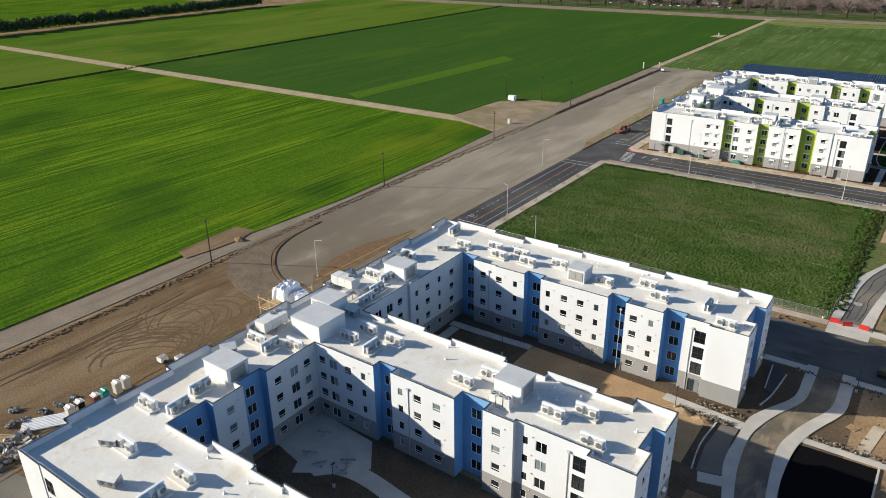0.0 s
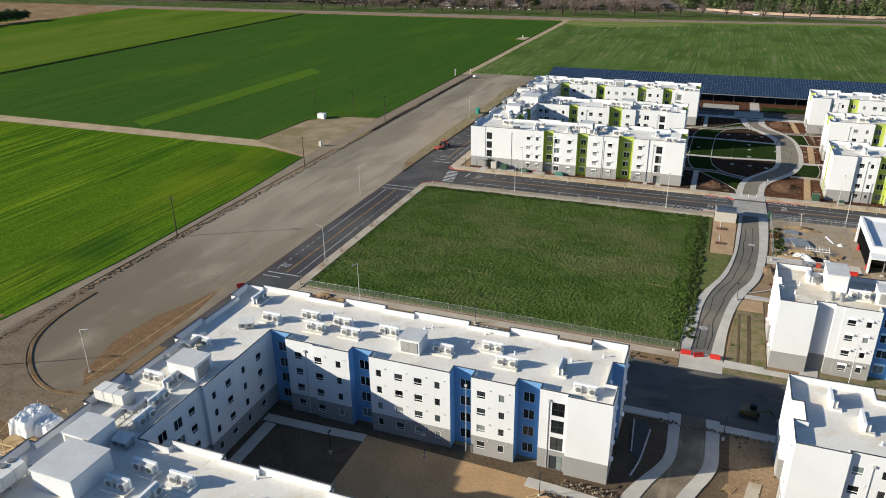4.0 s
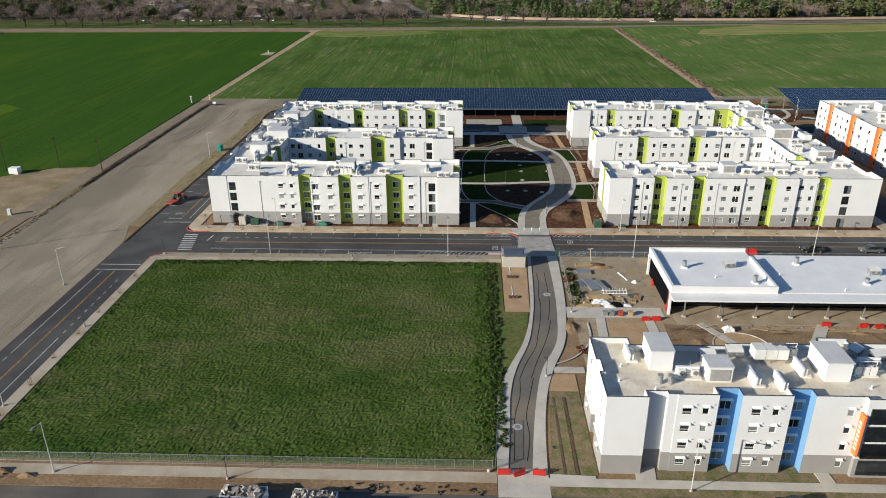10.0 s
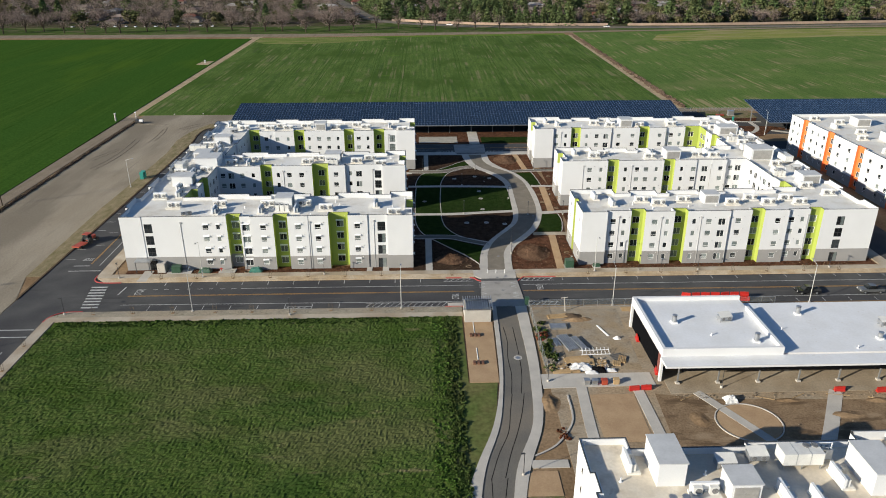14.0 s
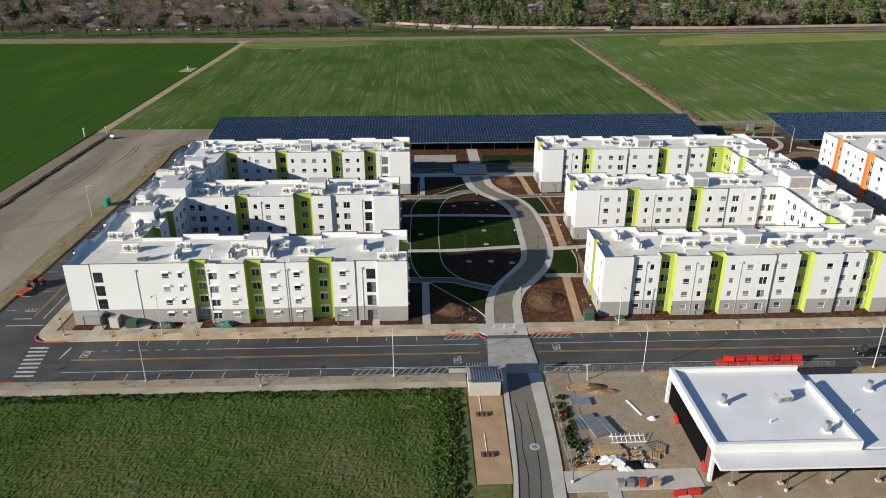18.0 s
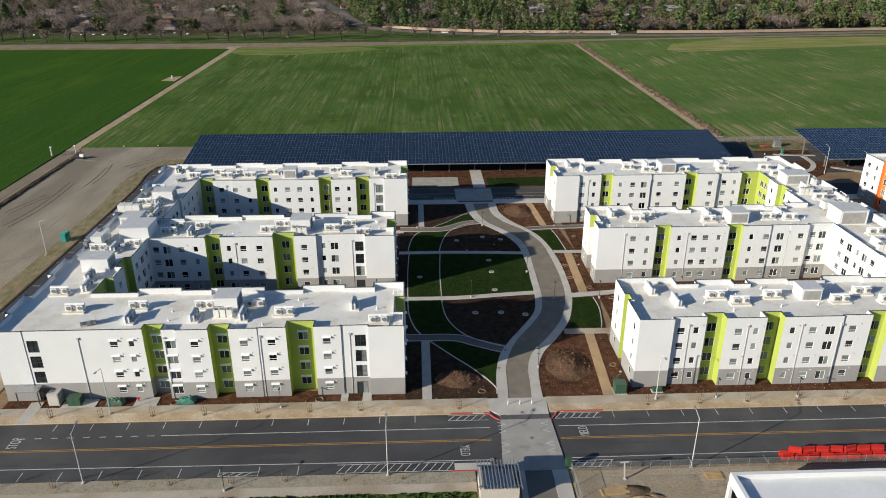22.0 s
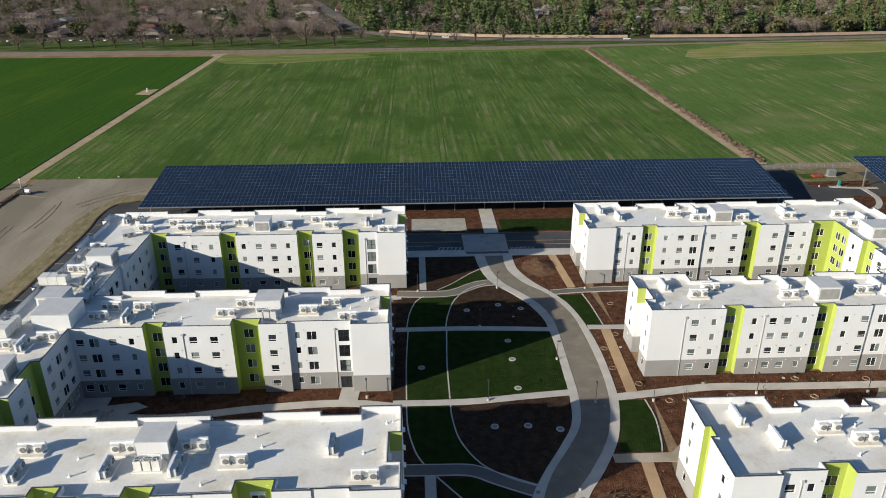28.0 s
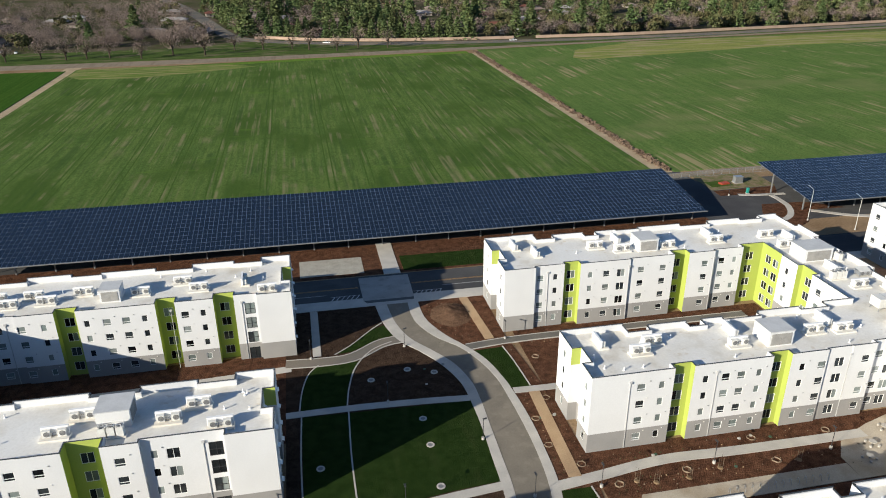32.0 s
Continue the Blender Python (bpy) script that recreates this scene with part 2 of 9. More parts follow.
M_REDKERB = mat("red_kerb_paint", (0.42, 0.06, 0.05), None, 1.5, 0.15, 0.7, 0.12)
M_DIRT = mat("bare_earth", (0.225, 0.152, 0.090), (0.28, 0.195, 0.12), 6, 0.5, 0.97, 0.28, 0.05, c3=(0.19, 0.125, 0.072), size3=22)
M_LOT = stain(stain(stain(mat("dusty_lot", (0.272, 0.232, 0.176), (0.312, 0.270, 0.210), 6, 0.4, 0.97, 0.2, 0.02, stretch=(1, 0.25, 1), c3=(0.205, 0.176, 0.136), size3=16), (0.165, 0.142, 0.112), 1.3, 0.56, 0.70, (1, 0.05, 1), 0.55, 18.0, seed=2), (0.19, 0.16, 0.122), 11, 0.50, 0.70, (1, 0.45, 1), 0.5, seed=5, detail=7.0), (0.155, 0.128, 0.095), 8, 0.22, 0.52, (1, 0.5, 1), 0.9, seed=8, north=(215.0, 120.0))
M_YARD = stain(stain(mat("churned_yard", (0.185, 0.126, 0.074), (0.132, 0.088, 0.050), 2.6, 0.35, 0.97, 0.35, 0.06, stretch=(1, 0.3, 1), c3=(0.215, 0.152, 0.092), size3=12), (0.095, 0.063, 0.037), 2.4, 0.53, 0.70, (1, 0.12, 1), 0.65, seed=3), (0.24, 0.175, 0.11), 3.0, 0.56, 0.72, (1, 0.1, 1), 0.55, 14.0, seed=6)
M_TRACK = stain(mat("dirt_track", (0.245, 0.20, 0.15), (0.205, 0.168, 0.126), 6, 0.4, 0.97, 0.18, 0.02), (0.155, 0.122, 0.088), 2.2, 0.5, 0.7, (1, 0.06, 1), 0.55)
M_PATH = mat("farm_path", (0.40, 0.315, 0.21), (0.31, 0.24, 0.155), 6, 0.5, 0.97, 0.18, 0.02)
# Dark soil colour that also puts the courts' shade into the ground.
M_DARKDIRT = mat("dark_earth_and_shade", (0.085, 0.062, 0.042), (0.125, 0.092, 0.062), 4, 0.4, 0.97, 0.3, 0.06, c3=(0.10, 0.072, 0.05), size3=10)
M_MULCH = stain(stain(mat("bark_mulch", (0.140, 0.068, 0.041), (0.076, 0.037, 0.023), 1.6, 0.16, 0.97, 0.55, 0.42), (0.185, 0.108, 0.070), 0.5, 0.58, 0.72, amount=0.5), (0.050, 0.028, 0.019), 1.1, 0.56, 0.7, amount=0.65, seed=3)
# Darker bark for the west bed, with its shade put into the colour.
M_SHADEMULCH = stain(stain(mat("shade_darkened_mulch", (0.070, 0.046, 0.032), (0.044, 0.028, 0.020), 1.6, 0.16, 0.97, 0.5, 0.42), (0.105, 0.074, 0.052), 0.5, 0.60, 0.74, amount=0.5), (0.028, 0.019, 0.014), 1.1, 0.56, 0.7, amount=0.6, seed=3)
M_SAUCER = mat("dry_soil_saucer", (0.24, 0.18, 0.125), (0.18, 0.13, 0.09), 0.8, 0.1, 0.95, 0.2)
M_SEEDLING = mat("seedling_green", (0.055, 0.065, 0.028), (0.09, 0.085, 0.045), 0.8, 0.1, 0.95, 0.3)
# M_MULCH made paler; sunlight on the mounds is put into its colour.
M_MOUND = stain(mat("sunlit_mulch", (0.165, 0.100, 0.065), (0.115, 0.068, 0.044), 1.2, 0.16, 0.97, 0.5, 0.35), (0.07, 0.042, 0.028), 0.8, 0.55, 0.7, amount=0.6)
M_LAWN = stain(mat("mown_lawn", (0.027, 0.049, 0.013), (0.018, 0.035, 0.009), 1.8, 0.12, 0.95, 0.35, 0.42), (0.042, 0.058, 0.020), 3.0, 0.5, 0.75, (1, 0.2, 1), 0.5)
M_WEEDS = stain(stain(stain(stain(stain(stain(mat("weedy_grass", (0.053, 0.087, 0.021), (0.076, 0.103, 0.029), 2.0, 0.22, 0.95, 0.55, 0.08, c3=(0.046, 0.077, 0.016), size3=9), (0.20, 0.168, 0.09), 2.2, 0.58, 0.74, (0.35, 1, 1), 0.8, 15.0, 0.48, 0.62, seed=2), (0.026, 0.055, 0.011), 1.0, 0.56, 0.69, (0.7, 1, 1), 0.7, seed=5), (0.088, 0.108, 0.030), 0.5, 0.56, 0.69, (0.3, 1.6, 1), 0.65, seed=8), (0.22, 0.19, 0.115), 0.28, 0.62, 0.72, (1, 1, 1), 0.55, 7.0, 0.46, 0.62, seed=11), (0.125, 0.118, 0.055), 12.0, 0.48, 0.66, (0.4, 1, 1), 0.5, seed=14, detail=7.0), (0.030, 0.062, 0.014), 7.0, 0.52, 0.66, (0.5, 1, 1), 0.55, seed=17, detail=7.0)
M_CROP = stain(stain(stain(mat("bright_crop", (0.116, 0.184, 0.012), (0.040, 0.094, 0.008), 1.5, 0.7, 0.9, 0.35, 0.1, stretch=(1, 0.03, 1), c3=(0.062, 0.122, 0.009), size3=24, lo=0.39, hi=0.58), (0.030, 0.072, 0.009), 38, 0.50, 0.66, (1, 0.55, 1), 0.75), (0.125, 0.165, 0.012), 30, 0.54, 0.70, (1, 0.4, 1), 0.6, seed=5), (0.022, 0.058, 0.008), 1.0, 0.54, 0.64, (1, 0.018, 1), 0.8, 30.0, 0.38, 0.56, seed=9)
M_CROP2 = stain(stain(mat("dark_crop", (0.047, 0.096, 0.017), (0.033, 0.074, 0.013), 2, 0.7, 0.9, 0.25, 0.08, stretch=(1, 0.03, 1), c3=(0.036, 0.083, 0.015), size3=30), (0.070, 0.120, 0.015), 36, 0.54, 0.70, (1, 0.4, 1), 0.4, seed=2), (0.023, 0.058, 0.009), 1.4, 0.56, 0.7, (1, 0.02, 1), 0.7, 22.0, seed=4)
M_CROP5 = stain(mat("even_crop", (0.078, 0.135, 0.015), (0.058, 0.112, 0.012), 6, 0.9, 0.9, 0.2, 0.08, stretch=(1, 0.05, 1), c3=(0.10, 0.14, 0.020), size3=60), (0.042, 0.092, 0.011), 45, 0.5, 0.65, (1, 0.5, 1), 0.7)
# Covers growth and the ditch's shadow, both put into one dark green.
M_DITCH = mat("ditch_growth_and_shadow", (0.026, 0.034, 0.014), (0.040, 0.046, 0.020), 2, 0.4, 0.95, 0.4)
M_YELLOWGRASS = stain(stain(stain(mat("yellowing_crop", (0.150, 0.182, 0.052), (0.115, 0.160, 0.038), 8, 0.8, 0.92, 0.25, 0.05), (0.255, 0.225, 0.105), 5, 0.48, 0.62, (0.25, 1.8, 1), 0.8, seed=4), (0.072, 0.125, 0.027), 3.5, 0.5, 0.64, (0.12, 1, 1), 0.7, seed=2), (0.235, 0.205, 0.11), 2.2, 0.56, 0.68, (0.1, 1.5, 1), 0.7, seed=9)
M_EDGECROP = stain(mat("edge_crop", (0.105, 0.175, 0.030), (0.085, 0.150, 0.026), 4, 0.8, 0.92, 0.3, 0.08), (0.16, 0.18, 0.05), 3, 0.5, 0.66, (0.2, 1, 1), 0.6)
M_CROPL = mat("pale_crop_strip", (0.072, 0.133, 0.016), (0.058, 0.112, 0.014), 4, 0.9, 0.9, 0.25, 0.1, stretch=(1, 0.03, 1))
M_CROP3 = stain(stain(stain(stain(stain(mat("thin_crop", (0.094, 0.140, 0.038), (0.066, 0.112, 0.030), 1.6, 0.5, 0.92, 0.4, 0.08, stretch=(1, 0.06, 1), lo=0.36, hi=0.64), (0.044, 0.082, 0.018), 24, 0.46, 0.64, (1, 0.45, 1), 0.7), (0.23, 0.20, 0.115), 1.6, 0.50, 0.68, (1, 0.024, 1), 0.62, 17.0, 0.42, 0.62, seed=3, detail=6.0), (0.033, 0.068, 0.021), 1.7, 0.50, 0.66, (1, 0.02, 1), 0.6, 13.0, 0.42, 0.62, seed=6, detail=6.0), (0.085, 0.150, 0.026), 5.0, 0.56, 0.72, (0.3, 1, 1), 0.5, 40.0, seed=8), (0.175, 0.165, 0.085), 7.0, 0.58, 0.72, (1, 0.3, 1), 0.35, 30.0, seed=12)
M_CROP4 = stain(stain(stain(mat("patchy_crop", (0.108, 0.160, 0.046), (0.082, 0.136, 0.038), 1.4, 0.5, 0.92, 0.4, 0.08, stretch=(1, 0.05, 1)), (0.058, 0.106, 0.030), 34, 0.48, 0.66, (1, 0.5, 1), 0.45), (0.29, 0.24, 0.135), 1.5, 0.49, 0.64, (1, 0.026, 1), 0.75, 24.0, 0.46, 0.62, seed=2, detail=6.0), (0.17, 0.175, 0.078), 40, 0.56, 0.70, (0.6, 1, 1), 0.45, seed=7)
M_VERGE = mat("grass_verge", (0.075, 0.118, 0.030), (0.125, 0.125, 0.05), 9, 0.8, 0.95, 0.3, 0.05)
M_PATCHY = mat("patchy_verge", (0.20, 0.155, 0.10), (0.10, 0.115, 0.04), 2.0, 0.3, 0.95, 0.3, 0.05, lo=0.4, hi=0.7)
M_PANELFRAME = mat("panel_frame", (0.15, 0.185, 0.25), None, 2, 0.2, 0.4, 0.05)
M_SUBURB = stain(mat("suburb_ground", (0.085, 0.070, 0.048), (0.050, 0.060, 0.025), 14, 1.5, 0.95, 0.3, 0.1, c3=(0.11, 0.088, 0.066), size3=40), (0.055, 0.075, 0.025), 9, 0.52, 0.66, amount=0.7)
M_TWIG = island(mat("bare_twigs", (0.235, 0.180, 0.157), (0.165, 0.131, 0.116), 25, 0.6, 0.95, 0.2), 0.6, 1.4)
M_LEAF = island(mat("evergreen_leaves", (0.074, 0.112, 0.046), (0.108, 0.126, 0.054), 14, 0.6, 0.9, 0.25), 0.6, 1.4)
M_OLIVE = island(mat("olive_leaves", (0.070, 0.082, 0.036), (0.115, 0.100, 0.052), 16, 0.6, 0.9, 0.25), 0.75, 1.25)
M_BARK = mat("bark", (0.07, 0.055, 0.043), (0.05, 0.04, 0.03), 1, 0.2, 0.95, 0.3)
M_SOLAR = mat("solar_cell", (0.005, 0.010, 0.020), (0.007, 0.013, 0.025), 6, 0.3, 0.2, 0.1, rand=0.15)
M_STEEL = mat("painted_steel", (0.16, 0.16, 0.16), None, 2, 0.2, 0.5, 0.08)
M_RED = mat("red_plastic", (0.46, 0.025, 0.018), (0.38, 0.022, 0.016), 1, 0.1, 0.4, 0.08)
M_GREENBOX = mat("green_enamel", (0.03, 0.075, 0.045), None, 1, 0.1, 0.5, 0.1)
M_TILE = mat("house_roof_tile", (0.15, 0.112, 0.098), (0.21, 0.175, 0.153), 30, 0.6, 0.85, 0.2, rand=0.5)
M_HOUSE = mat("house_stucco", (0.19, 0.16, 0.137), (0.235, 0.21, 0.187), 30, 0.5, 0.85, 0.08, rand=0.45)
# Real membrane, and the flat black that paints porch and pit shade.
M_BLACK = mat("black_membrane_and_shade", (0.007, 0.007, 0.008), None, 2, 0.3, 0.9, 0.3)
M_STAKE = mat("grey_stake", (0.17, 0.13, 0.09), (0.12, 0.095, 0.07), 1, 0.1, 0.9, 0.2)
M_WOOD = mat("sawn_lumber", (0.42, 0.30, 0.17), (0.35, 0.24, 0.13), 1, 0.1, 0.85, 0.15)
M_RUBBLE = island(mat("mixed_rubbish", (0.32, 0.29, 0.26), (0.18, 0.16, 0.14), 0.6, 0.2, 0.8, 0.2), 0.3, 1.7)
M_LOTRUT = stain(mat("lot_rut", (0.19, 0.155, 0.115), (0.235, 0.197, 0.15), 1.2, 0.3, 0.97, 0.25, 0.02), (0.268, 0.228, 0.173), 1.0, 0.42, 0.6, amount=0.9)
M_RUBBER = mat("tyre_rubber", (0.02, 0.02, 0.02), None, 1, 0.1, 0.8, 0.1)
M_CARBLACK = mat("black_car_paint", (0.015, 0.016, 0.018), None, 1, 0.1, 0.2, 0.05)
M_REDMACHINE = mat("machine_red", (0.35, 0.06, 0.03), None, 1, 0.1, 0.5, 0.1)


# ---- tools ----
class MB:
    """Gathers vertices and faces for one mesh."""

    def __init__(self):
        self.v, self.f, self.m = [], [], []

    def face(self, pts, mi=0):
        k = len(self.v)
        self.v += [tuple(p) for p in pts]
        self.f.append(tuple(range(k, k + len(pts))))
        self.m.append(mi)

    def prism(self, poly, z0, z1, mi=0, bottom=False):
        """Counter-clockwise outline, extruded upwards."""
        k, n = len(self.v), len(poly)
        self.v += [(x, y, z0) for x, y in poly] + [(x, y, z1) for x, y in poly]
        self.f.append(tuple(range(k + n, k + 2 * n)))
        self.m.append(mi)
        if bottom:
            self.f.append(tuple(range(k + n - 1, k - 1, -1)))
            self.m.append(mi)
        for i in range(n):
            j = (i + 1) % n
            self.f.append((k + i, k + j, k + n + j, k + n + i))
            self.m.append(mi)

    def box(self, x0, y0, z0, x1, y1, z1, mi=0):
        self.prism([(x0, y0), (x1, y0), (x1, y1), (x0, y1)], z0, z1, mi, True)

    def tube(self, a, b, r0, r1=None, n=8, mi=0, cap=True):
        a, b = Vector(a), Vector(b)
        r1 = r0 if r1 is None else r1
        w = (b - a).normalized()
        u = w.orthogonal().normalized()
        v = w.cross(u)
        k = len(self.v)
        for c, r in ((a, r0), (b, r1)):
            for i in range(n):
                t = 2 * math.pi * i / n
                self.v.append(tuple(c + r * (math.cos(t) * u + math.sin(t) * v)))
        for i in range(n):
            j = (i + 1) % n
            self.f.append((k + i, k + j, k + n + j, k + n + i))
            self.m.append(mi)
        if cap:
            self.f.append(tuple(range(k + n, k + 2 * n)))
            self.f.append(tuple(range(k + n - 1, k - 1, -1)))
            self.m += [mi, mi]

    def mesh(self, name, mats):
        me = bpy.data.meshes.new(name)
        me.from_pydata(self.v, [], self.f)
        for m in mats:
            me.materials.append(m)
        if any(self.m):
            me.polygons.foreach_set("material_index", self.m)
        me.update()
        return me


def mats_of(m):
    return list(m) if isinstance(m, (list, tuple)) else [m]


def part(name, mb, material, parent=None, label=""):
    """One mesh object, under a thing or a part; its coordinates are the world's unless the parent is moved later."""
    ob = new(name, mb if isinstance(mb, bpy.types.Mesh) else mb.mesh(name, mats_of(material)))
    if parent:
        ob.parent = parent
        ob.matrix_parent_inverse = Matrix.Translation(-world_of(parent))
    if label:
        tagged(ob, label)
    return ob


def world_of(ob):
    p = Vector(ob.location)
    while ob.parent:
        p += ob.matrix_parent_inverse.translation
        ob = ob.parent
        p += Vector(ob.location)
    return p


def thing(name, at, label, category, group="", kind=""):
    """An Empty at a thing's base, to carry its parts."""
    ob = new(name)
    ob.location = at
    return tagged(ob, label, category, group, kind)


def structure(name, mb, material, label, category):
    return tagged(part(name, mb, material), label, category, kind="structure")


def slab(name, poly, z0, z1, material, label, category):
    mb = MB()
    mb.prism(poly, z0, z1)
    return structure(name, mb, material, label, category)


def rect(x0, y0, x1, y1):
    return [(x0, y0), (x1, y0), (x1, y1), (x0, y1)]


def smooth(pts, n=5):
    """A smooth line through the points."""
    out = []
    p = [pts[0]] + list(pts) + [pts[-1]]
    for i in range(1, len(p) - 2):
        a, b, c, d = (Vector(q) for q in p[i - 1:i + 3])
        for k in range(n):
            t = k / n
            q = 0.5 * ((2 * b) + (c - a) * t + (2 * a - 5 * b + 4 * c - d) * t * t + (3 * b - a - 3 * c + d) * t ** 3)
            out.append(tuple(q))
    return out + [tuple(pts[-1])]


def strip(mb, left, right, z0, z1, n=5, mi=0):
    """A band between two lines that run side by side (left of travel, right of travel)."""
    a, b = smooth(left, n), smooth(right, n)
    for i in range(len(a) - 1):
        k = len(mb.v)
        for q in (a[i], b[i], b[i + 1], a[i + 1]):
            mb.v.append((*q, z1))
        mb.f.append((k, k + 1, k + 2, k + 3))
        mb.m.append(mi)
        for p, q in ((b[i], b[i + 1]), (a[i + 1], a[i])):
            mb.face([(*p, z0), (*q, z0), (*q, z1), (*p, z1)], mi)


def ribbon(name, left, right, z0, z1, material, label, category, n=5):
    mb = MB()
    strip(mb, left, right, z0, z1, n)
    return structure(name, mb, material, label, category)


def line(pts, width):
    """Left and right lines about a centre line."""
    l, r = [], []
    for i, p in enumerate(pts):
        a, b = Vector(pts[max(i - 1, 0)]), Vector(pts[min(i + 1, len(pts) - 1)])
        d = (b - a).normalized()
        nrm = Vector((-d.y, d.x)) * width / 2
        l.append(tuple(Vector(p) + nrm))
        r.append(tuple(Vector(p) - nrm))
    return l, r


# ---- the ground ----
slab("ground", rect(-2600, -1500, 2600, 3200), -1.0, 0.0, M_DIRT, "bare brown earth with tyre marks", "ground")

# farm land
slab("crop_field", [(-412, -300), (-151, -300), (-151, 98), (-148, 116), (-146, 150), (-147, 200), (-150, 244), (-170, 251), (-412, 250)], 0, 0.25, M_CROP, "bright green young crop in long rows", "field")
slab("crop_field", [(-412, 260), (-180, 260), (-178, 295), (-163, 306), (-150, 308), (-150.8, 410), (-151, 692), (-412, 692)], 0, 0.25, M_CROP2, "green crop field behind a dirt path", "field")
slab("crop_field", rect(-640, -300, -419, 250), 0, 0.25, M_CROP5, "bright green crop field beyond a ditch", "field")
slab("crop_field", [(-1700, -300), (-668, -300), (-668, 575), (-1700, 575)], 0, 0.25, M_CROP, "bright green crop field behind the tree belt", "field")
slab("crop_field", rect(-640, 260, -419, 692), 0, 0.25, M_CROP5, "bright green crop field beyond a ditch", "field")
slab("crop_strip", [(-250, 268), (-238, 262), (-230, 400), (-244, 410)], 0.2, 0.32, M_CROPL, "lighter green strip of crop", "field")
slab("crop_field", [(-146.3, 424), (100, 424), (103, 716), (0, 709), (-84, 699), (-145.6, 696)], 0, 0.25, M_CROP3, "dull green crop with pale streaked rows", "field")
slab("crop_field", [(110, 430), (900, 430), (900, 762), (230, 735), (112, 718)], 0, 0.25, M_CROP4, "green crop with dry yellow patches", "field")
slab("grass_strip", [(112, 718), (230, 735), (900, 762), (900, 800), (112, 722)], 0, 0.2, M_VERGE, "yellow-green rough grass beside the road", "verge")
slab("field_path", rect(-640, 250.5, -150, 259.5), 0, 0.06, M_PATH, "pale dirt path between crop fields", "path")
ribbon("field_path", [(-154, 420), (-153.5, 560), (-154, 712)], [(-146, 420), (-146.5, 560), (-144.5, 712)], 0, 0.07, M_PATH, "pale dirt path between crop fields", "path")
slab("field_ditch", rect(-418.9, -300, -412.1, 692), 0, 0.03, M_DITCH, "dark narrow ditch between fields", "ditch")
slab("farm_pad", [(-179, 258), (-150, 245), (-143, 260), (-142, 303), (-150, 306), (-163, 306), (-177, 296), (-184, 268)], 0.0, 0.1, mat("trodden_earth", (0.30, 0.235, 0.155), (0.235, 0.182, 0.118), 7, 0.5, 0.97, 0.22, 0.03, c3=(0.20, 0.165, 0.09), size3=14), "bare tan dirt pad beside the field track", "ground")
ribbon("farm_track", [(-150.5, -200), (-150, 50), (-149.5, 98), (-149, 116), (-148.5, 150), (-150, 244), (-150, 420)], [(-142.5, -200), (-142, 50), (-142.5, 98), (-143, 116), (-143.8, 150), (-144.5, 244), (-144.5, 420)], 0, 0.12, M_TRACK, "grey dirt track along the crop field", "track", 4)
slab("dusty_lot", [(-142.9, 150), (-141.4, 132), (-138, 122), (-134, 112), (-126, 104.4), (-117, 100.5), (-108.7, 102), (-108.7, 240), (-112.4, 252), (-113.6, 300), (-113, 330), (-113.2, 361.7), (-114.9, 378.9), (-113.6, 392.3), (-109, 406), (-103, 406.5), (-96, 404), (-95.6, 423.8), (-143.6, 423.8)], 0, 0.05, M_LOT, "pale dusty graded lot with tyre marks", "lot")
slab("dirt_patch", [(-154.0, 98), (-148.8, 96.5), (-147.6, 104), (-147.0, 113), (-149, 119), (-155.5, 117.5)], 0.2, 0.29, M_YARD, "bare brown dirt at the crop field's corner", "ground")
slab("loose_soil", [(-112.0, 104), (-110.7, 110), (-110.6, 134), (-112.6, 146), (-114.4, 138), (-117.6, 130), (-118.4, 118), (-115.6, 108)], 0.03, 0.064, mat("loose_brown_soil", (0.195, 0.122, 0.070), (0.150, 0.096, 0.056), 2, 0.3, 0.97, 0.35, 0.1), "loose brown soil at the lot's edge", "ground")
M_TURN = stain(mat("packed_track", (0.185, 0.145, 0.105), (0.145, 0.112, 0.080), 4, 0.35, 0.97, 0.25, 0.02), (0.105, 0.080, 0.056), 1.0, 0.54, 0.68, amount=0.5, seed=2)
ribbon("turning_track", [(-139, 134), (-138, 122), (-134, 112), (-126, 104.4), (-117, 100.5), (-108.5, 102)][::-1], [(-145.4, 134), (-145.2, 119), (-141.6, 105.5), (-131.5, 95.6), (-118, 91.6), (-103, 91.4)][::-1], 0, 0.1, M_TURN, "curved dirt track round the end of the lot", "track")
l, r = line([(-138.6, 134), (-137.4, 122), (-133.4, 112.4), (-125.6, 105), (-117, 101.2), (-109, 102.6)], 0.6)
ribbon("dirt_berm", l, r, 0, 0.22, M_YARD, "low dark dirt berm round the lot's end", "berm")
slab("crop_strip", [(-62, 693), (0, 700), (103, 706), (103, 715.5), (0, 708.5), (-62, 700)], 0.2, 0.285, M_EDGECROP, "bright green unworked edge of the crop", "field")
slab("crop_strip", [(-145, 672), (-136, 661), (-107, 658.5), (-77, 667), (-38, 684), (-62, 698), (-144, 695.5)], 0.2, 0.29, M_YELLOWGRASS, "yellowing crop at the field corner", "field")
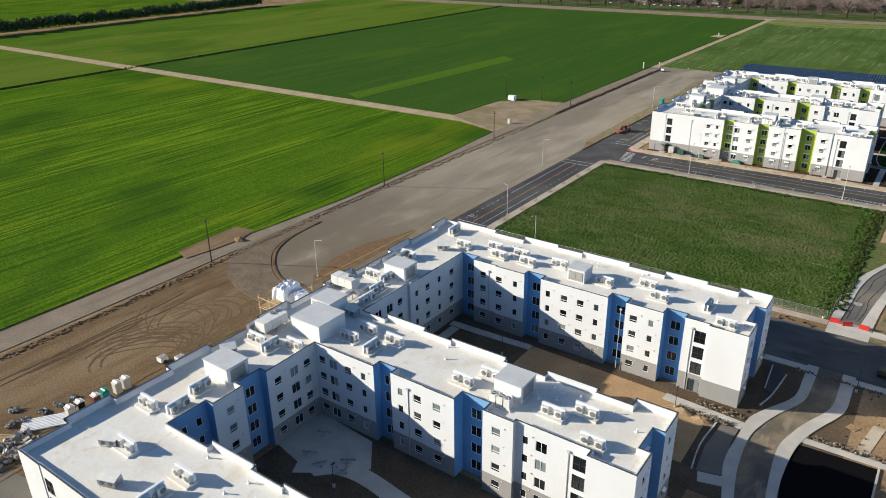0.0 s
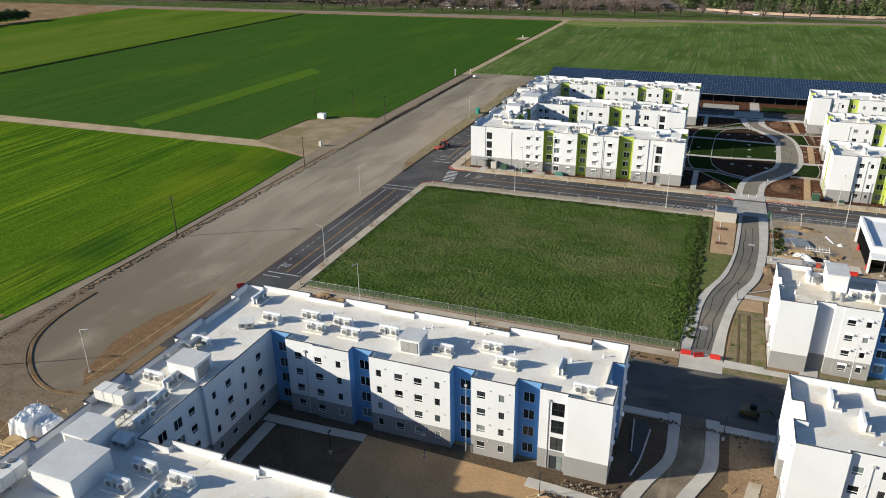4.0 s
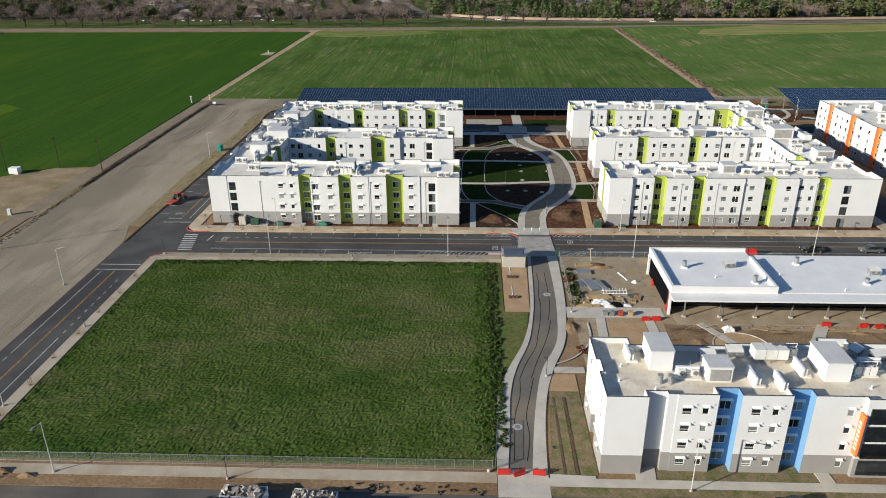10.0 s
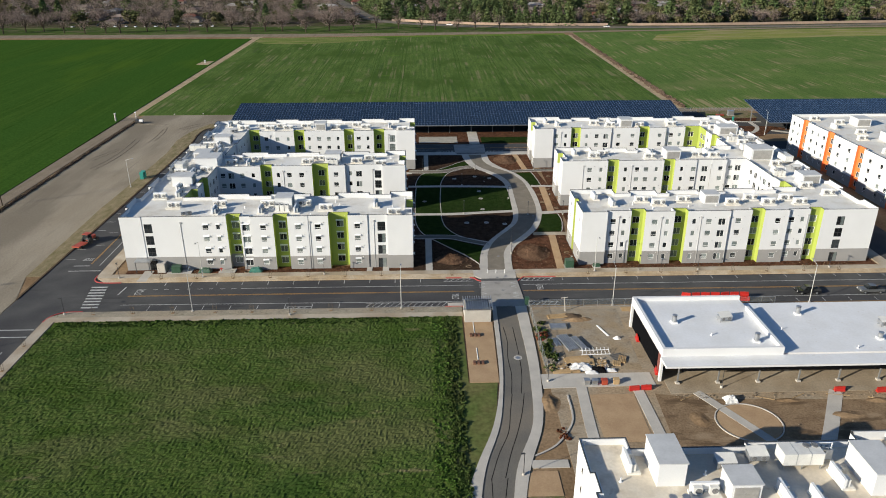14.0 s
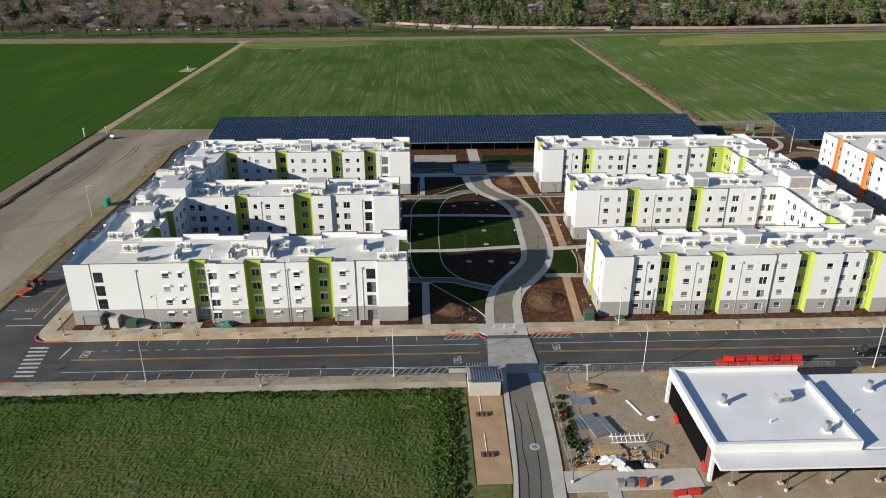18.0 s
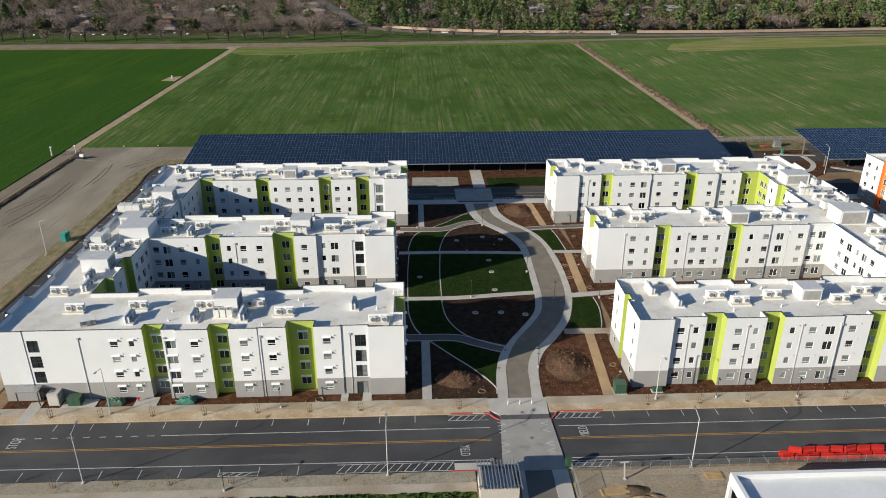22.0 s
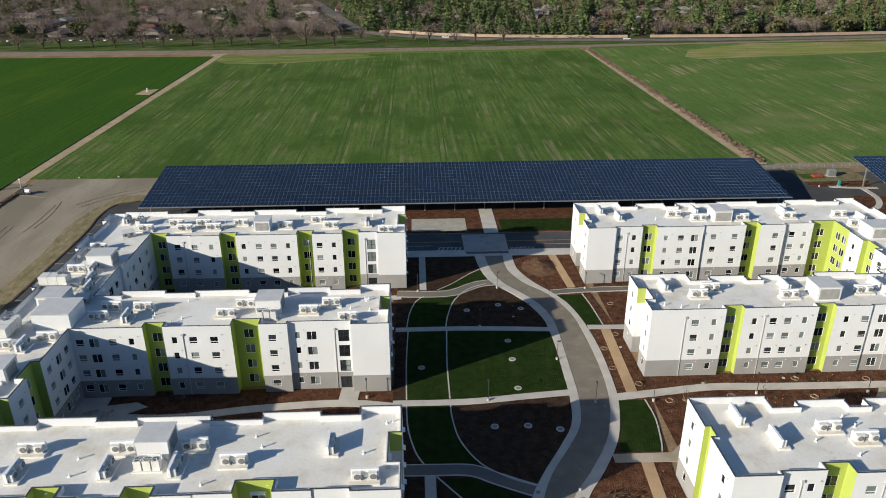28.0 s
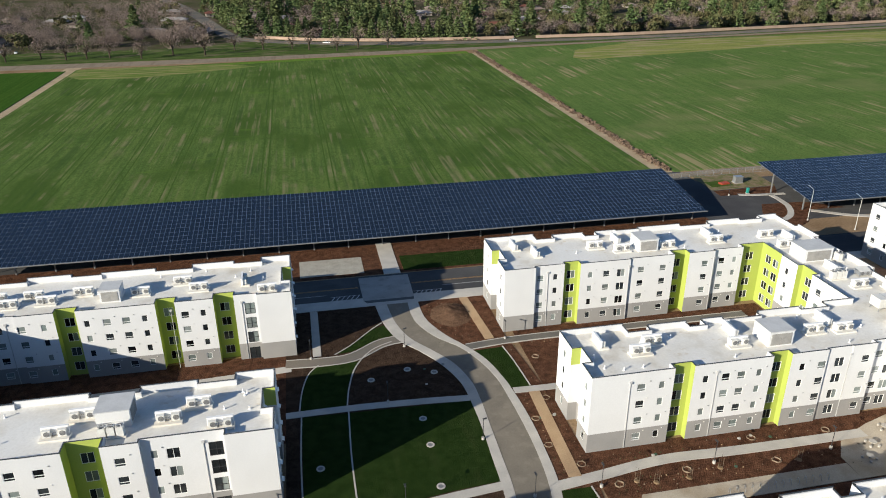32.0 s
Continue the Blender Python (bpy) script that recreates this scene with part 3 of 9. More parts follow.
slab("crop_strip", [(165, 672), (171, 662), (338, 690), (898, 700), (898, 759), (235, 732), (178, 702)], 0.2, 0.29, stain(stain(mat("straw_band", (0.225, 0.225, 0.075), (0.175, 0.195, 0.055), 10, 0.8, 0.92, 0.25, 0.05, stretch=(0.3, 1, 1)), (0.29, 0.235, 0.135), 7, 0.48, 0.6, (0.2, 1.6, 1), 0.85, seed=4), (0.11, 0.16, 0.04), 4, 0.54, 0.66, (0.12, 1, 1), 0.7, seed=2), "yellowing band of crop near the road", "field")
slab("churned_yard", [(-141.5, 0), (-96, 0), (-96, 128), (-108.4, 128), (-108.6, 101), (-117, 99), (-127, 102.6), (-135.4, 110.6), (-140, 98)], 0, 0.012, M_YARD, "churned brown yard with tyre marks", "ground")
slab("dry_verge", [(-108.6, 252), (-107.7, 340), (-107.9, 374), (-109.1, 387), (-108, 397), (-101.6, 400.4), (-95.6, 400.4), (-96, 404), (-103, 406.5), (-109, 406), (-113.6, 392.3), (-114.9, 378.9), (-113.2, 361.7), (-113, 330), (-113.6, 300), (-112.4, 252)][::-1], 0, 0.11, mat("dry_grass_verge", (0.265, 0.212, 0.135), (0.17, 0.148, 0.08), 1.6, 0.3, 0.97, 0.35, 0.05, stretch=(1, 0.4, 1)), "dry grassy bank beside the street", "verge")
l, r = line([(-108.6, 240), (-107.7, 340), (-107.9, 374), (-109.1, 387), (-108, 397), (-101.6, 400.4)], 0.5)
ribbon("street_kerb", l, r, 0, 0.2, M_DARKDIRT, "dark kerb line beside the street", "kerb")
# tyre tracks worn into the yards
M_RUT = mat("tyre_rut", (0.115, 0.080, 0.047), (0.15, 0.105, 0.062), 1.5, 0.25, 0.97, 0.3, 0.03)
RUT_Z, PATH_Z = iter(range(999)), iter(range(999))
rr = random.Random(77)
for cx, cy, rad, a0, a1 in ((-120, 74, 9, -1.0, 2.4), (-120, 74, 11, -0.8, 2.2), (-121, 75, 6.5, 0.2, 3.0), (-118, 73, 13, -0.4, 1.6), (-124, 60, 16, 0.3, 2.0), (-118, 52, 14, 0.9, 2.6), (-122, 84, 10, 3.6, 5.2), (-126, 88, 13, 3.8, 5.6), (-119, 62, 8, 0.5, 3.6), (-119, 62, 10, 0.7, 3.3), (-120, 63, 5, 1.2, 4.6), (-112, 46, 18, 1.2, 2.6), (-112, 46, 21, 1.3, 2.5), (-113, 40, 25, 1.3, 2.4)):
    for dr in (0, 1.7):
        pts = [(cx + (rad + dr) * math.cos(a0 + (a1 - a0) * k / 10) * 0.8, cy + (rad + dr) * math.sin(a0 + (a1 - a0) * k / 10) * 1.3) for k in range(11)]
        l, r = line(pts, 0.32)
        ribbon("tyre_track", l, r, 0, 0.018 + 0.0012 * next(RUT_Z), M_RUT, "curved tyre track in bare earth", "tyre track", 3)
for k in range(7):
    x = rr.uniform(-134, -100)
    y0, y1 = rr.uniform(20, 50), rr.uniform(70, 92)
    for dx in (0, 1.8):
        pts = [(x + dx + 1.2 * noise.noise((k * 3.1, q * 0.7, 0)) - q * rr.uniform(0.0, 0.3), y0 + (y1 - y0) * q / 6) for q in range(7)]
        l, r = line(pts, 0.32)
        ribbon("tyre_track", l, r, 0, 0.018 + 0.0012 * next(RUT_Z), M_RUT, "faint tyre track in dusty ground", "tyre track", 3)
for pts, w in (([(-125.6, 376), (-125.4, 384), (-125.9, 391), (-126.4, 398)], 0.5), ([(-123.9, 379), (-123.8, 387), (-124.6, 394), (-126.0, 401.5)], 0.45), ([(-139.2, 352), (-137.0, 360), (-134.0, 368)], 0.4), ([(-137.4, 351), (-135.2, 359), (-132.3, 367)], 0.4),
               ([(-145, 409.6), (-139, 407.4), (-133, 405.6), (-126, 405.4)], 0.5), ([(-132, 340), (-130, 352), (-129.6, 366), (-130.4, 380)], 0.4), ([(-134, 341), (-132, 353), (-131.6, 367), (-132.4, 381)], 0.4), ([(-118, 396), (-113, 403), (-106, 409), (-100, 412)], 0.6), ([(-120, 398), (-115, 405.5), (-107.5, 411.4), (-100, 414)], 0.6)):
    l, r = line(pts, w)
    ribbon("tyre_track", l, r, 0, 0.054 + 0.0012 * next(RUT_Z), M_LOTRUT, "faint dark tyre track in the dusty lot", "tyre track", 3)

# far road and the town's ground
ribbon("far_track", [(-700, 722), (-160, 722), (0, 727), (111, 734), (230, 744), (900, 812)], [(-700, 703), (-160, 704), (0, 713), (111, 723), (230, 738), (900, 802)], 0, 0.08, M_TRACK, "grey dirt track along the crop fields", "track")
FAR_ROAD = [(-224.0, 1399.5), (-154.0, 1179.5), (-128.0, 1090.6), (-102.6, 992.2), (-74.7, 876.2), (-60, 830), (-36, 803), (0, 783), (50, 768), (120, 760), (245, 758), (400, 772), (900, 836)]
# Dark patches and greyed green paint the trees' shade into the verge.
slab("far_verge", [(-1400, 722), (-160, 722), (0, 727), (111, 734), (230, 744), (900, 812), (900, 836), (400, 772), (245, 758), (120, 760), (50, 768), (0, 783), (-36, 803), (-60, 800), (-90, 776), (-1400, 776)], 0, 0.07, stain(stain(mat("far_grass_and_tree_shade", (0.068, 0.104, 0.028), (0.056, 0.082, 0.026), 9, 0.8, 0.95, 0.3, 0.05), (0.135, 0.125, 0.07), 8, 0.5, 0.64, (0.4, 1, 1), 0.8), (0.035, 0.045, 0.018), 5, 0.52, 0.66, (0.5, 1, 1), 0.6, seed=3), "rough green verge below street trees", "verge")
slab("town_ground", [(-1400, 776), (-90, 776), (-60, 800), (-36, 803), (0, 783), (50, 768), (120, 760), (245, 758), (400, 772), (900, 836), (1400, 900), (1400, 2200), (-1400, 2200)], 0, 0.05, M_SUBURB, "brown and green ground among houses", "ground")
l, r = line(FAR_ROAD, 13.0)
ribbon("far_road", l, r, 0.05, 0.14, M_OLDROAD, "grey road curving from the town past the fields", "road")
l, r = line(FAR_ROAD[4:], 0.3)
ribbon("road_line", l, r, 0.05, 0.15, M_YPAINT, "faint yellow line along the far road", "road marking")

# weedy lot: a fine uneven sheet
mb = MB()
nx, ny = 250, 226
x0, y0, x1, y1 = -95.0, 153.6, -11.4, 229.0
for j in range(ny + 1):
    for i in range(nx + 1):
        x, y = x0 + (x1 - x0) * i / nx, y0 + (y1 - y0) * j / ny
        h = 0.0 if i in (0, nx) or j in (0, ny) else 0.12 + 0.06 * noise.noise((x * 0.35, y * 0.5, 0)) + 0.04 * noise.noise((x * 2.3, y * 2.3, 5)) + random.uniform(0, 0.16)
        mb.v.append((x, y, max(h, 0.02) if h else 0.0))
for j in range(ny):
    for i in range(nx):
        k = j * (nx + 1) + i
        mb.f.append((k, k + 1, k + nx + 2, k + nx + 1))
        mb.m.append(0)
structure("weedy_lot", mb, M_WEEDS, "empty lot overgrown with rough green weeds", "field")
slab("weed_strip", [(-11.4, 160), (-9.0, 175), (-4.5, 190), (-2.9, 203.5), (-8.2, 203.5), (-8.2, 229), (-11.4, 229)], 0, 0.12, M_VERGE, "strip of rank green weeds beside the street", "verge")

# streets
slab("road_west", [(-108.5, 120), (-97.6, 120), (-97.6, 231), (-94, 233.6), (-92, 247.8), (-95.4, 252), (-95.4, 400.2), (-101.6, 400.2), (-108, 396.8), (-109, 387), (-107.8, 374), (-107.6, 340), (-108.5, 236)], 0, 0.04, M_ASPHALT, "dark new asphalt street with painted lanes", "road")
slab("road_north", rect(-94, 233.6, 150, 247.8), 0, 0.045, M_ASPHALT, "dark new asphalt street with parking bays", "road")
# Dusty asphalt copied darker, so the block's shade sits in its colour.
slab("road_south", [(-97.6, 131.5), (140, 131.5), (140, 147.4), (-97.6, 147.4)], 0, 0.04, stain(stain(mat("shade_darkened_asphalt", (0.118, 0.112, 0.104), (0.092, 0.088, 0.083), 7, 0.2, 0.9, 0.14, 0.004), (0.165, 0.145, 0.118), 5, 0.52, 0.68, (0.4, 1, 1), 0.7), (0.06, 0.058, 0.056), 2.2, 0.58, 0.72, (0.3, 1, 1), 0.6, seed=4), "dusty grey asphalt street half in shade", "road")
slab("road_far_north", rect(-95.4, 358, 150, 369.5), 0, 0.045, M_ASPHALT, "dark asphalt street before the solar canopy", "road")
slab("road_east", rect(101, 247.8, 112, 440), 0, 0.04, M_ASPHALT, "asphalt street between the housing blocks", "road")
slab("solar_lot", rect(-98, 381, 160, 419), 0, 0.03, M_ASPHALT, "asphalt car park shaded by the solar canopy", "car park")

# pavements with kerbs
slab("pavement", rect(-97.6, 128, -95.2, 231), 0, 0.16, M_WALK, "tan concrete pavement along the weedy lot", "pavement")
slab("kerb_strip", [(-95.6, 230.9), (-7.9, 230.9), (-7.9, 233.4), (-94, 233.4), (-97.6, 231)], 0, 0.15, M_GREYSTRIP, "greyish sandy strip between pavement and kerb", "verge")
slab("pavement", [(-97.6, 229.0), (-7.9, 229.0), (-7.9, 230.9), (-97.6, 230.9)], 0, 0.155, M_WALK, "tan concrete pavement along the weedy lot", "pavement")
slab("kerb_strip", [(-94.6, 250.4), (-92.0, 248.0), (-4.2, 248.0), (-4.2, 250.4)], 0, 0.155, M_KERBSTRIP, "sandy strip between pavement and kerb", "verge")
slab("pavement", [(-95.2, 251.5), (-94.6, 250.4), (-4.2, 250.4), (-4.2, 252.4), (-92, 252.4), (-92, 353), (-95.2, 353)], 0, 0.16, M_WALK, "tan concrete pavement before the lime housing block", "pavement")
slab("kerb_strip", [(6.2, 248.0), (99, 248.0), (100.8, 250.2), (6.2, 250.2)], 0, 0.155, M_KERBSTRIP, "sandy strip between pavement and kerb", "verge")
slab("pavement", [(6.2, 250.2), (100.8, 250.2), (101, 358), (97.5, 358), (97.5, 252.4), (6.2, 252.4)], 0, 0.16, M_WALK, "tan concrete pavement before the lime housing block", "pavement")
slab("pavement", rect(-95, 149.9, -11.4, 152.2), 0, 0.15, M_WALK, "tan concrete pavement with dirt strips", "pavement")
slab("pavement", rect(-3.6, 149.4, 90, 151.2), 0, 0.15, M_CONC, "pale concrete pavement before the blue block", "pavement")
slab("pavement", rect(-19, 129.6, -11.6, 131.4), 0, 0.15, M_CONC, "pale concrete pavement in shade", "pavement")
slab("pavement", rect(-3.6, 129.4, 60, 131.2), 0, 0.15, M_CONC, "pale concrete pavement in shade", "pavement")
slab("pavement", rect(-96, 127.6, -19, 130), 0, 0.15, M_CONC, "pale concrete pavement in shade", "pavement")
slab("pavement", [(-92, 354), (150, 354), (150, 358), (-92, 358)], 0, 0.15, M_CONC, "pale concrete pavement behind the housing", "pavement")
M_CROSSING = stain(mat("street_concrete", (0.335, 0.318, 0.295), (0.285, 0.272, 0.252), 3, 0.2, 0.85, 0.08, 0.003), (0.20, 0.19, 0.175), 2.0, 0.55, 0.72, amount=0.6)
slab("street_crossing", [(-3.6, 233.2), (6.4, 233.2), (6.0, 246.0), (-2.6, 246.0)], 0, 0.172, M_CROSSING, "raised grey concrete crossing with white arrows", "crossing")
slab("street_apron", [(-2.6, 247.3), (5.9, 247.3), (6.2, 252.2), (-4.2, 252.2), (-4.2, 249.0)], 0, 0.168, M_CONC, "pale concrete apron at the lane's mouth", "pavement")
slab("tactile_strip", [(-2.6, 246.0), (6.0, 246.0), (5.9, 247.3), (-2.6, 247.3)], 0, 0.174, M_TACTILE, "dark grey tactile strip across the crossing", "crossing")
slab("street_crossing", [(-3.9, 356.6), (7.6, 356.6), (7.9, 368.4), (-4.0, 368.4)], 0, 0.165, M_CROSSING, "raised grey concrete crossing before the canopy", "crossing")
slab("tactile_strip", [(-3.2, 355.4), (7.4, 355.4), (7.5, 356.6), (-3.8, 356.6)], 0, 0.169, M_TACTILE, "dark grey tactile strip across the crossing", "crossing")
slab("street_entry", [(-11.3, 147), (-3.6, 147), (-3.6, 153), (-11.3, 153)], 0, 0.13, M_CONC, "concrete street entry closed by red barriers", "pavement")
slab("dirt_strip", rect(-95, 147.4, -11.4, 149.9), 0, 0.12, M_DIRT, "bare dirt strip along the kerb", "verge")
slab("dirt_strip", rect(-3.6, 147.4, 90, 149.4), 0, 0.12, M_PATCHY, "patchy grass strip along the kerb", "verge")


def lane(name, rows, zr, zw, m_road, m_walk, label):
    """A winding lane with a walk on either side, from rows of y and four x places."""
    a, b, c, d = ([(r[k], r[0]) for r in rows] for k in (1, 2, 3, 4))
    ribbon(name, b, c, 0, zr, m_road, label, "road")
    ribbon("lane_walk", a, b, 0, zw, M_CONC, "pale concrete walk along the winding lane", "pavement")
    ribbon("lane_walk", c, d, 0, zw, M_CONC, "pale concrete walk along the winding lane", "pavement")


lane("lane", [(152.8, -11.3, -9.6, -5.9, -3.6), (163, -11.2, -8.9, -4.9, -3.0), (172.6, -10.5, -8.3, -3.6, -1.8), (181, -8.3, -6.8, -1.9, 0.2), (191, -4.8, -3.7, 1.8, 3.5), (203, -2.6, -1.9, 3.2, 5.1), (215, -1.9, -1.0, 3.8, 5.9), (233.4, -1.2, -0.3, 3.9, 6.4)], 0.05, 0.16, M_OLDROAD, M_CONC, "winding grey asphalt lane with black crack seals")
lane("lane", [(60, -10, -8, -4, -2.5), (76, -12, -10.2, -6.2, -4.8), (88, -14.8, -13.1, -9.0, -7.6), (96, -16.7, -14.6, -10.2, -8.6), (104, -16.6, -15, -10.7, -8.5), (109, -16.4, -14.0, -9.7, -7.6), (113, -14.8, -12.6, -8.4, -6.2), (119.5, -11.6, -9.9, -5.8, -3.7), (126, -11.4, -9.6, -5.6, -3.5), (132, -11.6, -9.7, -5.7, -3.6)], 0.05, 0.16, stain(mat("dusty_base_course", (0.225, 0.182, 0.132), (0.165, 0.135, 0.10), 4, 0.3, 0.95, 0.2, 0.01, c3=(0.13, 0.11, 0.085), size3=7), (0.30, 0.245, 0.18), 1.6, 0.55, 0.7, (1, 0.25, 1), 0.6), M_CONC, "unfinished dusty lane in the shade of the block")
M_LANE = stain(mat("lane_concrete", (0.205, 0.180, 0.146), (0.172, 0.152, 0.124), 4, 0.2, 0.85, 0.08, 0.003), (0.24, 0.212, 0.172), 1.8, 0.52, 0.7, amount=0.6)
lane("lane", [(252.2, -2.3, -0.5, 3.7, 5.7), (257, -2.1, -0.1, 4.1, 5.9), (262, -1.5, 0.3, 4.5, 6.5), (267.2, -0.2, 1.6, 6.1, 8.3), (272.6, 2.5, 3.9, 9.8, 11.9), (279, 6.4, 7.9, 13.6, 15.5), (284.5, 9.2, 10.7, 15.7, 17.4), (292, 10.4, 12.0, 17.4, 19.0), (300, 10.7, 12.3, 18.0, 19.5), (308, 11.0, 12.5, 18.0, 19.6), (315, 10.9, 12.7, 17.7, 19.2), (321, 10.4, 12.4, 17.2, 18.5), (327.5, 8.2, 10.6, 15.5, 17.0), (333, 5.0, 7.4, 12.9, 14.4), (338.6, 1.2, 3.8, 8.6, 11.0), (346, -0.8, 1.7, 5.8, 8.3), (354.6, -1.6, 1.0, 5.7, 8.0)], 0.13, 0.17, M_LANE, M_CONC, "winding grey-brown concrete lane through the green")

# the green between the lime blocks
slab("mulch_bed", [(-18.7, 252.4), (-2.4, 252.4), (-2.0, 257), (-1.4, 262), (0.0, 267.2), (2.7, 272.6), (6.6, 279), (9.4, 284.5), (10.6, 292), (10.9, 300), (11.2, 308), (11.1, 315), (10.6, 321), (8.4, 327.5), (5.2, 333), (1.4, 338.6), (-0.6, 346), (-1.4, 354), (-21, 354), (-21, 310), (-21, 272)], 0, 0.08, M_SHADEMULCH, "dark bark mulch bed with its shade put into the colour", "planting bed")
slab("mulch_bed", [(5.6, 252.4), (22.4, 252.4), (22.4, 272), (25.4, 296), (25.4, 313), (23, 336), (23, 354), (7.8, 354), (8.1, 346), (10.8, 338.6), (14.2, 333), (16.8, 327.5), (18.3, 321), (19.0, 315), (19.4, 308), (19.3, 300), (18.8, 292), (17.2, 284.5), (15.3, 279), (11.7, 272.6), (8.1, 267.2), (6.3, 262), (5.7, 257)], 0, 0.08, M_MULCH, "dark brown bark mulch bed", "planting bed")
slab("lawn", [(-18.5, 292.4), (-8, 292.2), (3, 293.8), (10.5, 294.4), (10.8, 300), (11.1, 308), (10.9, 315.2), (-18.4, 316.2)], 0, 0.13, M_LAWN, "mown green lawn partly in shade", "lawn")
slab("lawn", [(15.4, 276.9), (22.2, 276.7), (22.8, 279.3), (23.7, 285.3), (23.4, 290.5), (18.9, 290.6), (17.6, 284.5)], 0, 0.13, M_LAWN, "small mown green lawn wedge", "lawn")
slab("lawn", [(18.9, 317.6), (22.5, 317.4), (22.0, 326.3), (21.2, 331.5), (15.6, 331.2), (17.3, 326), (18.6, 320.6)], 0, 0.13, M_LAWN, "small mown green lawn wedge", "lawn")
slab("lawn", smooth([(-18.6, 291), (-18.3, 284.1), (-17.1, 278.3), (-15.9, 275.4)], 4) + smooth([(-7.2, 275.3), (-9.8, 280.8), (-10.8, 286.8), (-10.9, 291)], 4), 0, 0.125, M_LAWN, "mown green lawn in the shade of the housing", "lawn")
slab("lawn", smooth([(-14.9, 332.0), (-16.8, 329.4), (-18.1, 324.2), (-18.6, 318)], 4) + smooth([(-10.5, 318), (-9.7, 323.8), (-8.0, 330.1), (-6.9, 332.0)], 4), 0, 0.125, M_LAWN, "mown green lawn in the shade of the housing", "lawn")
slab("lawn", [(-13.6, 271.9), (-5.6, 261.4), (-2.6, 256.4), (-1.9, 260.0), (-0.5, 266.6), (-3.5, 268.6), (-5.4, 269.7), (-9.0, 271.8)], 0, 0.13, M_LAWN, "small mown green lawn in shade", "lawn")
slab("lawn", [(-11.6, 335.5), (-8.3, 335.8), (-2.7, 339.4), (0.6, 340.4), (-0.9, 344.9), (-3.7, 343.3), (-8.1, 338.4)], 0, 0.13, M_LAWN, "small mown green lawn in shade", "lawn")
slab("lawn", rect(7.4, 371, 46, 379.6), 0, 0.13, M_LAWN, "mown grass strip before the canopy", "lawn")
for pts, w, m in (([(-21, 291.4), (-8, 291.4), (3, 292.6), (10.6, 293.4)], 1.7, M_CONC), ([(-21, 317.2), (-8, 317.2), (4, 316.6), (10.9, 316.0)], 1.7, M_CONC),
                  ([(-20.5, 274.0), (-14.0, 273.9), (-8.6, 273.6), (-5.0, 271.7), (-1.0, 269.6), (1.6, 268.4)], 2.5, M_OLDROAD), ([(-21, 333.6), (-13, 333.1), (-8.0, 333.8), (-2.4, 337.6), (2.0, 338.7)], 2.9, M_OLDROAD),
                  ([(18.6, 291.6), (26, 292.6), (37, 294.0), (50, 293.6), (72, 293.4)], 2.0, M_CONC),
                  ([(19.2, 316.6), (30, 316.4), (74, 316.4)], 1.7, M_CONC), ([(14.4, 332.8), (24, 333.8), (40, 334.0), (76, 334)], 2.2, M_OLDROAD),
                  ([(-14.9, 252.4), (-14.9, 272.7)], 1.7, M_CONC), ([(17.6, 252.4), (19.0, 274.2)], 1.9, M_DG), ([(21.9, 293.0), (22.7, 315.6)], 2.0, M_DG), ([(19.6, 335), (18.3, 353.8)], 1.9, M_DG), ([(-15.0, 335.2), (-15.0, 353.8)], 1.6, M_CONC)):
    l, r = line(pts, w)
    z = 0.15 + 0.0013 * next(PATH_Z)
    ribbon("garden_path", l, r, 0, z, m, "tan gravel garden path" if m is M_DG else "dark grey garden path between pale kerbs" if m is M_OLDROAD else "pale concrete garden path", "path")
    if m is M_OLDROAD:
        for side in l, r:
            a, b = line(side, 0.22)
            ribbon("path_kerb", a, b, 0, z + 0.035, M_CONC, "thin pale concrete kerb along a path", "kerb")
for pts in ([(-13.9, 272.4), (-9.6, 266.6), (-5.6, 261.4), (-2.5, 256.1), (-2.4, 253.6)], [(-10.4, 316.4), (-10.9, 304), (-10.9, 292.4)], [(-10.9, 290.5), (-10.8, 286.8), (-9.8, 280.8), (-7.0, 275.2), (-3.0, 271.8), (0.9, 269.8)], [(-18.4, 316.4), (-18.7, 305), (-18.6, 292.3)], [(-18.6, 290.5), (-18.3, 284.1), (-17.1, 278.3), (-15.8, 275.3)],
            [(-10.5, 318.1), (-9.7, 323.8), (-7.9, 330.3), (-4.3, 335.6), (-0.1, 338.0)], [(-18.7, 318.1), (-18.1, 324.2), (-16.8, 329.4), (-14.9, 332.1)], [(-11.6, 335.3), (-8.1, 338.4), (-3.7, 343.5), (-1.1, 346)], [(21.3, 331.8), (22.0, 326.3), (22.6, 317.4)], [(22.1, 276.6), (22.8, 279.3), (23.7, 285.3), (23.5, 290.6)]):
    l, r = line(pts, 0.24)
    ribbon("bed_edging", l, r, 0, 0.178, M_CONC, "thin pale concrete edging curve", "edging")
# small pale planting saucers set out over the beds
sau = random.Random(41)
beds = [(6.6, 253.2, 16.2, 268.6), (20.2, 294, 21.0, 315), (23.8, 294, 25.0, 315), (20.6, 254, 22.0, 273), (27, 287.4, 78, 291.6), (27, 295.4, 64, 297.2), (24, 253.0, 92, 254.2), (-80, 252.8, -20, 253.8), (16.9, 294, 18.8, 295), (8, 336, 16.6, 352.8), (22.6, 318.6, 24.4, 332.4), (-17.6, 253.2, -16.2, 257), (-13.4, 253, -4, 261), (27, 329.5, 78, 332.2), (27, 270, 78, 273.2)]
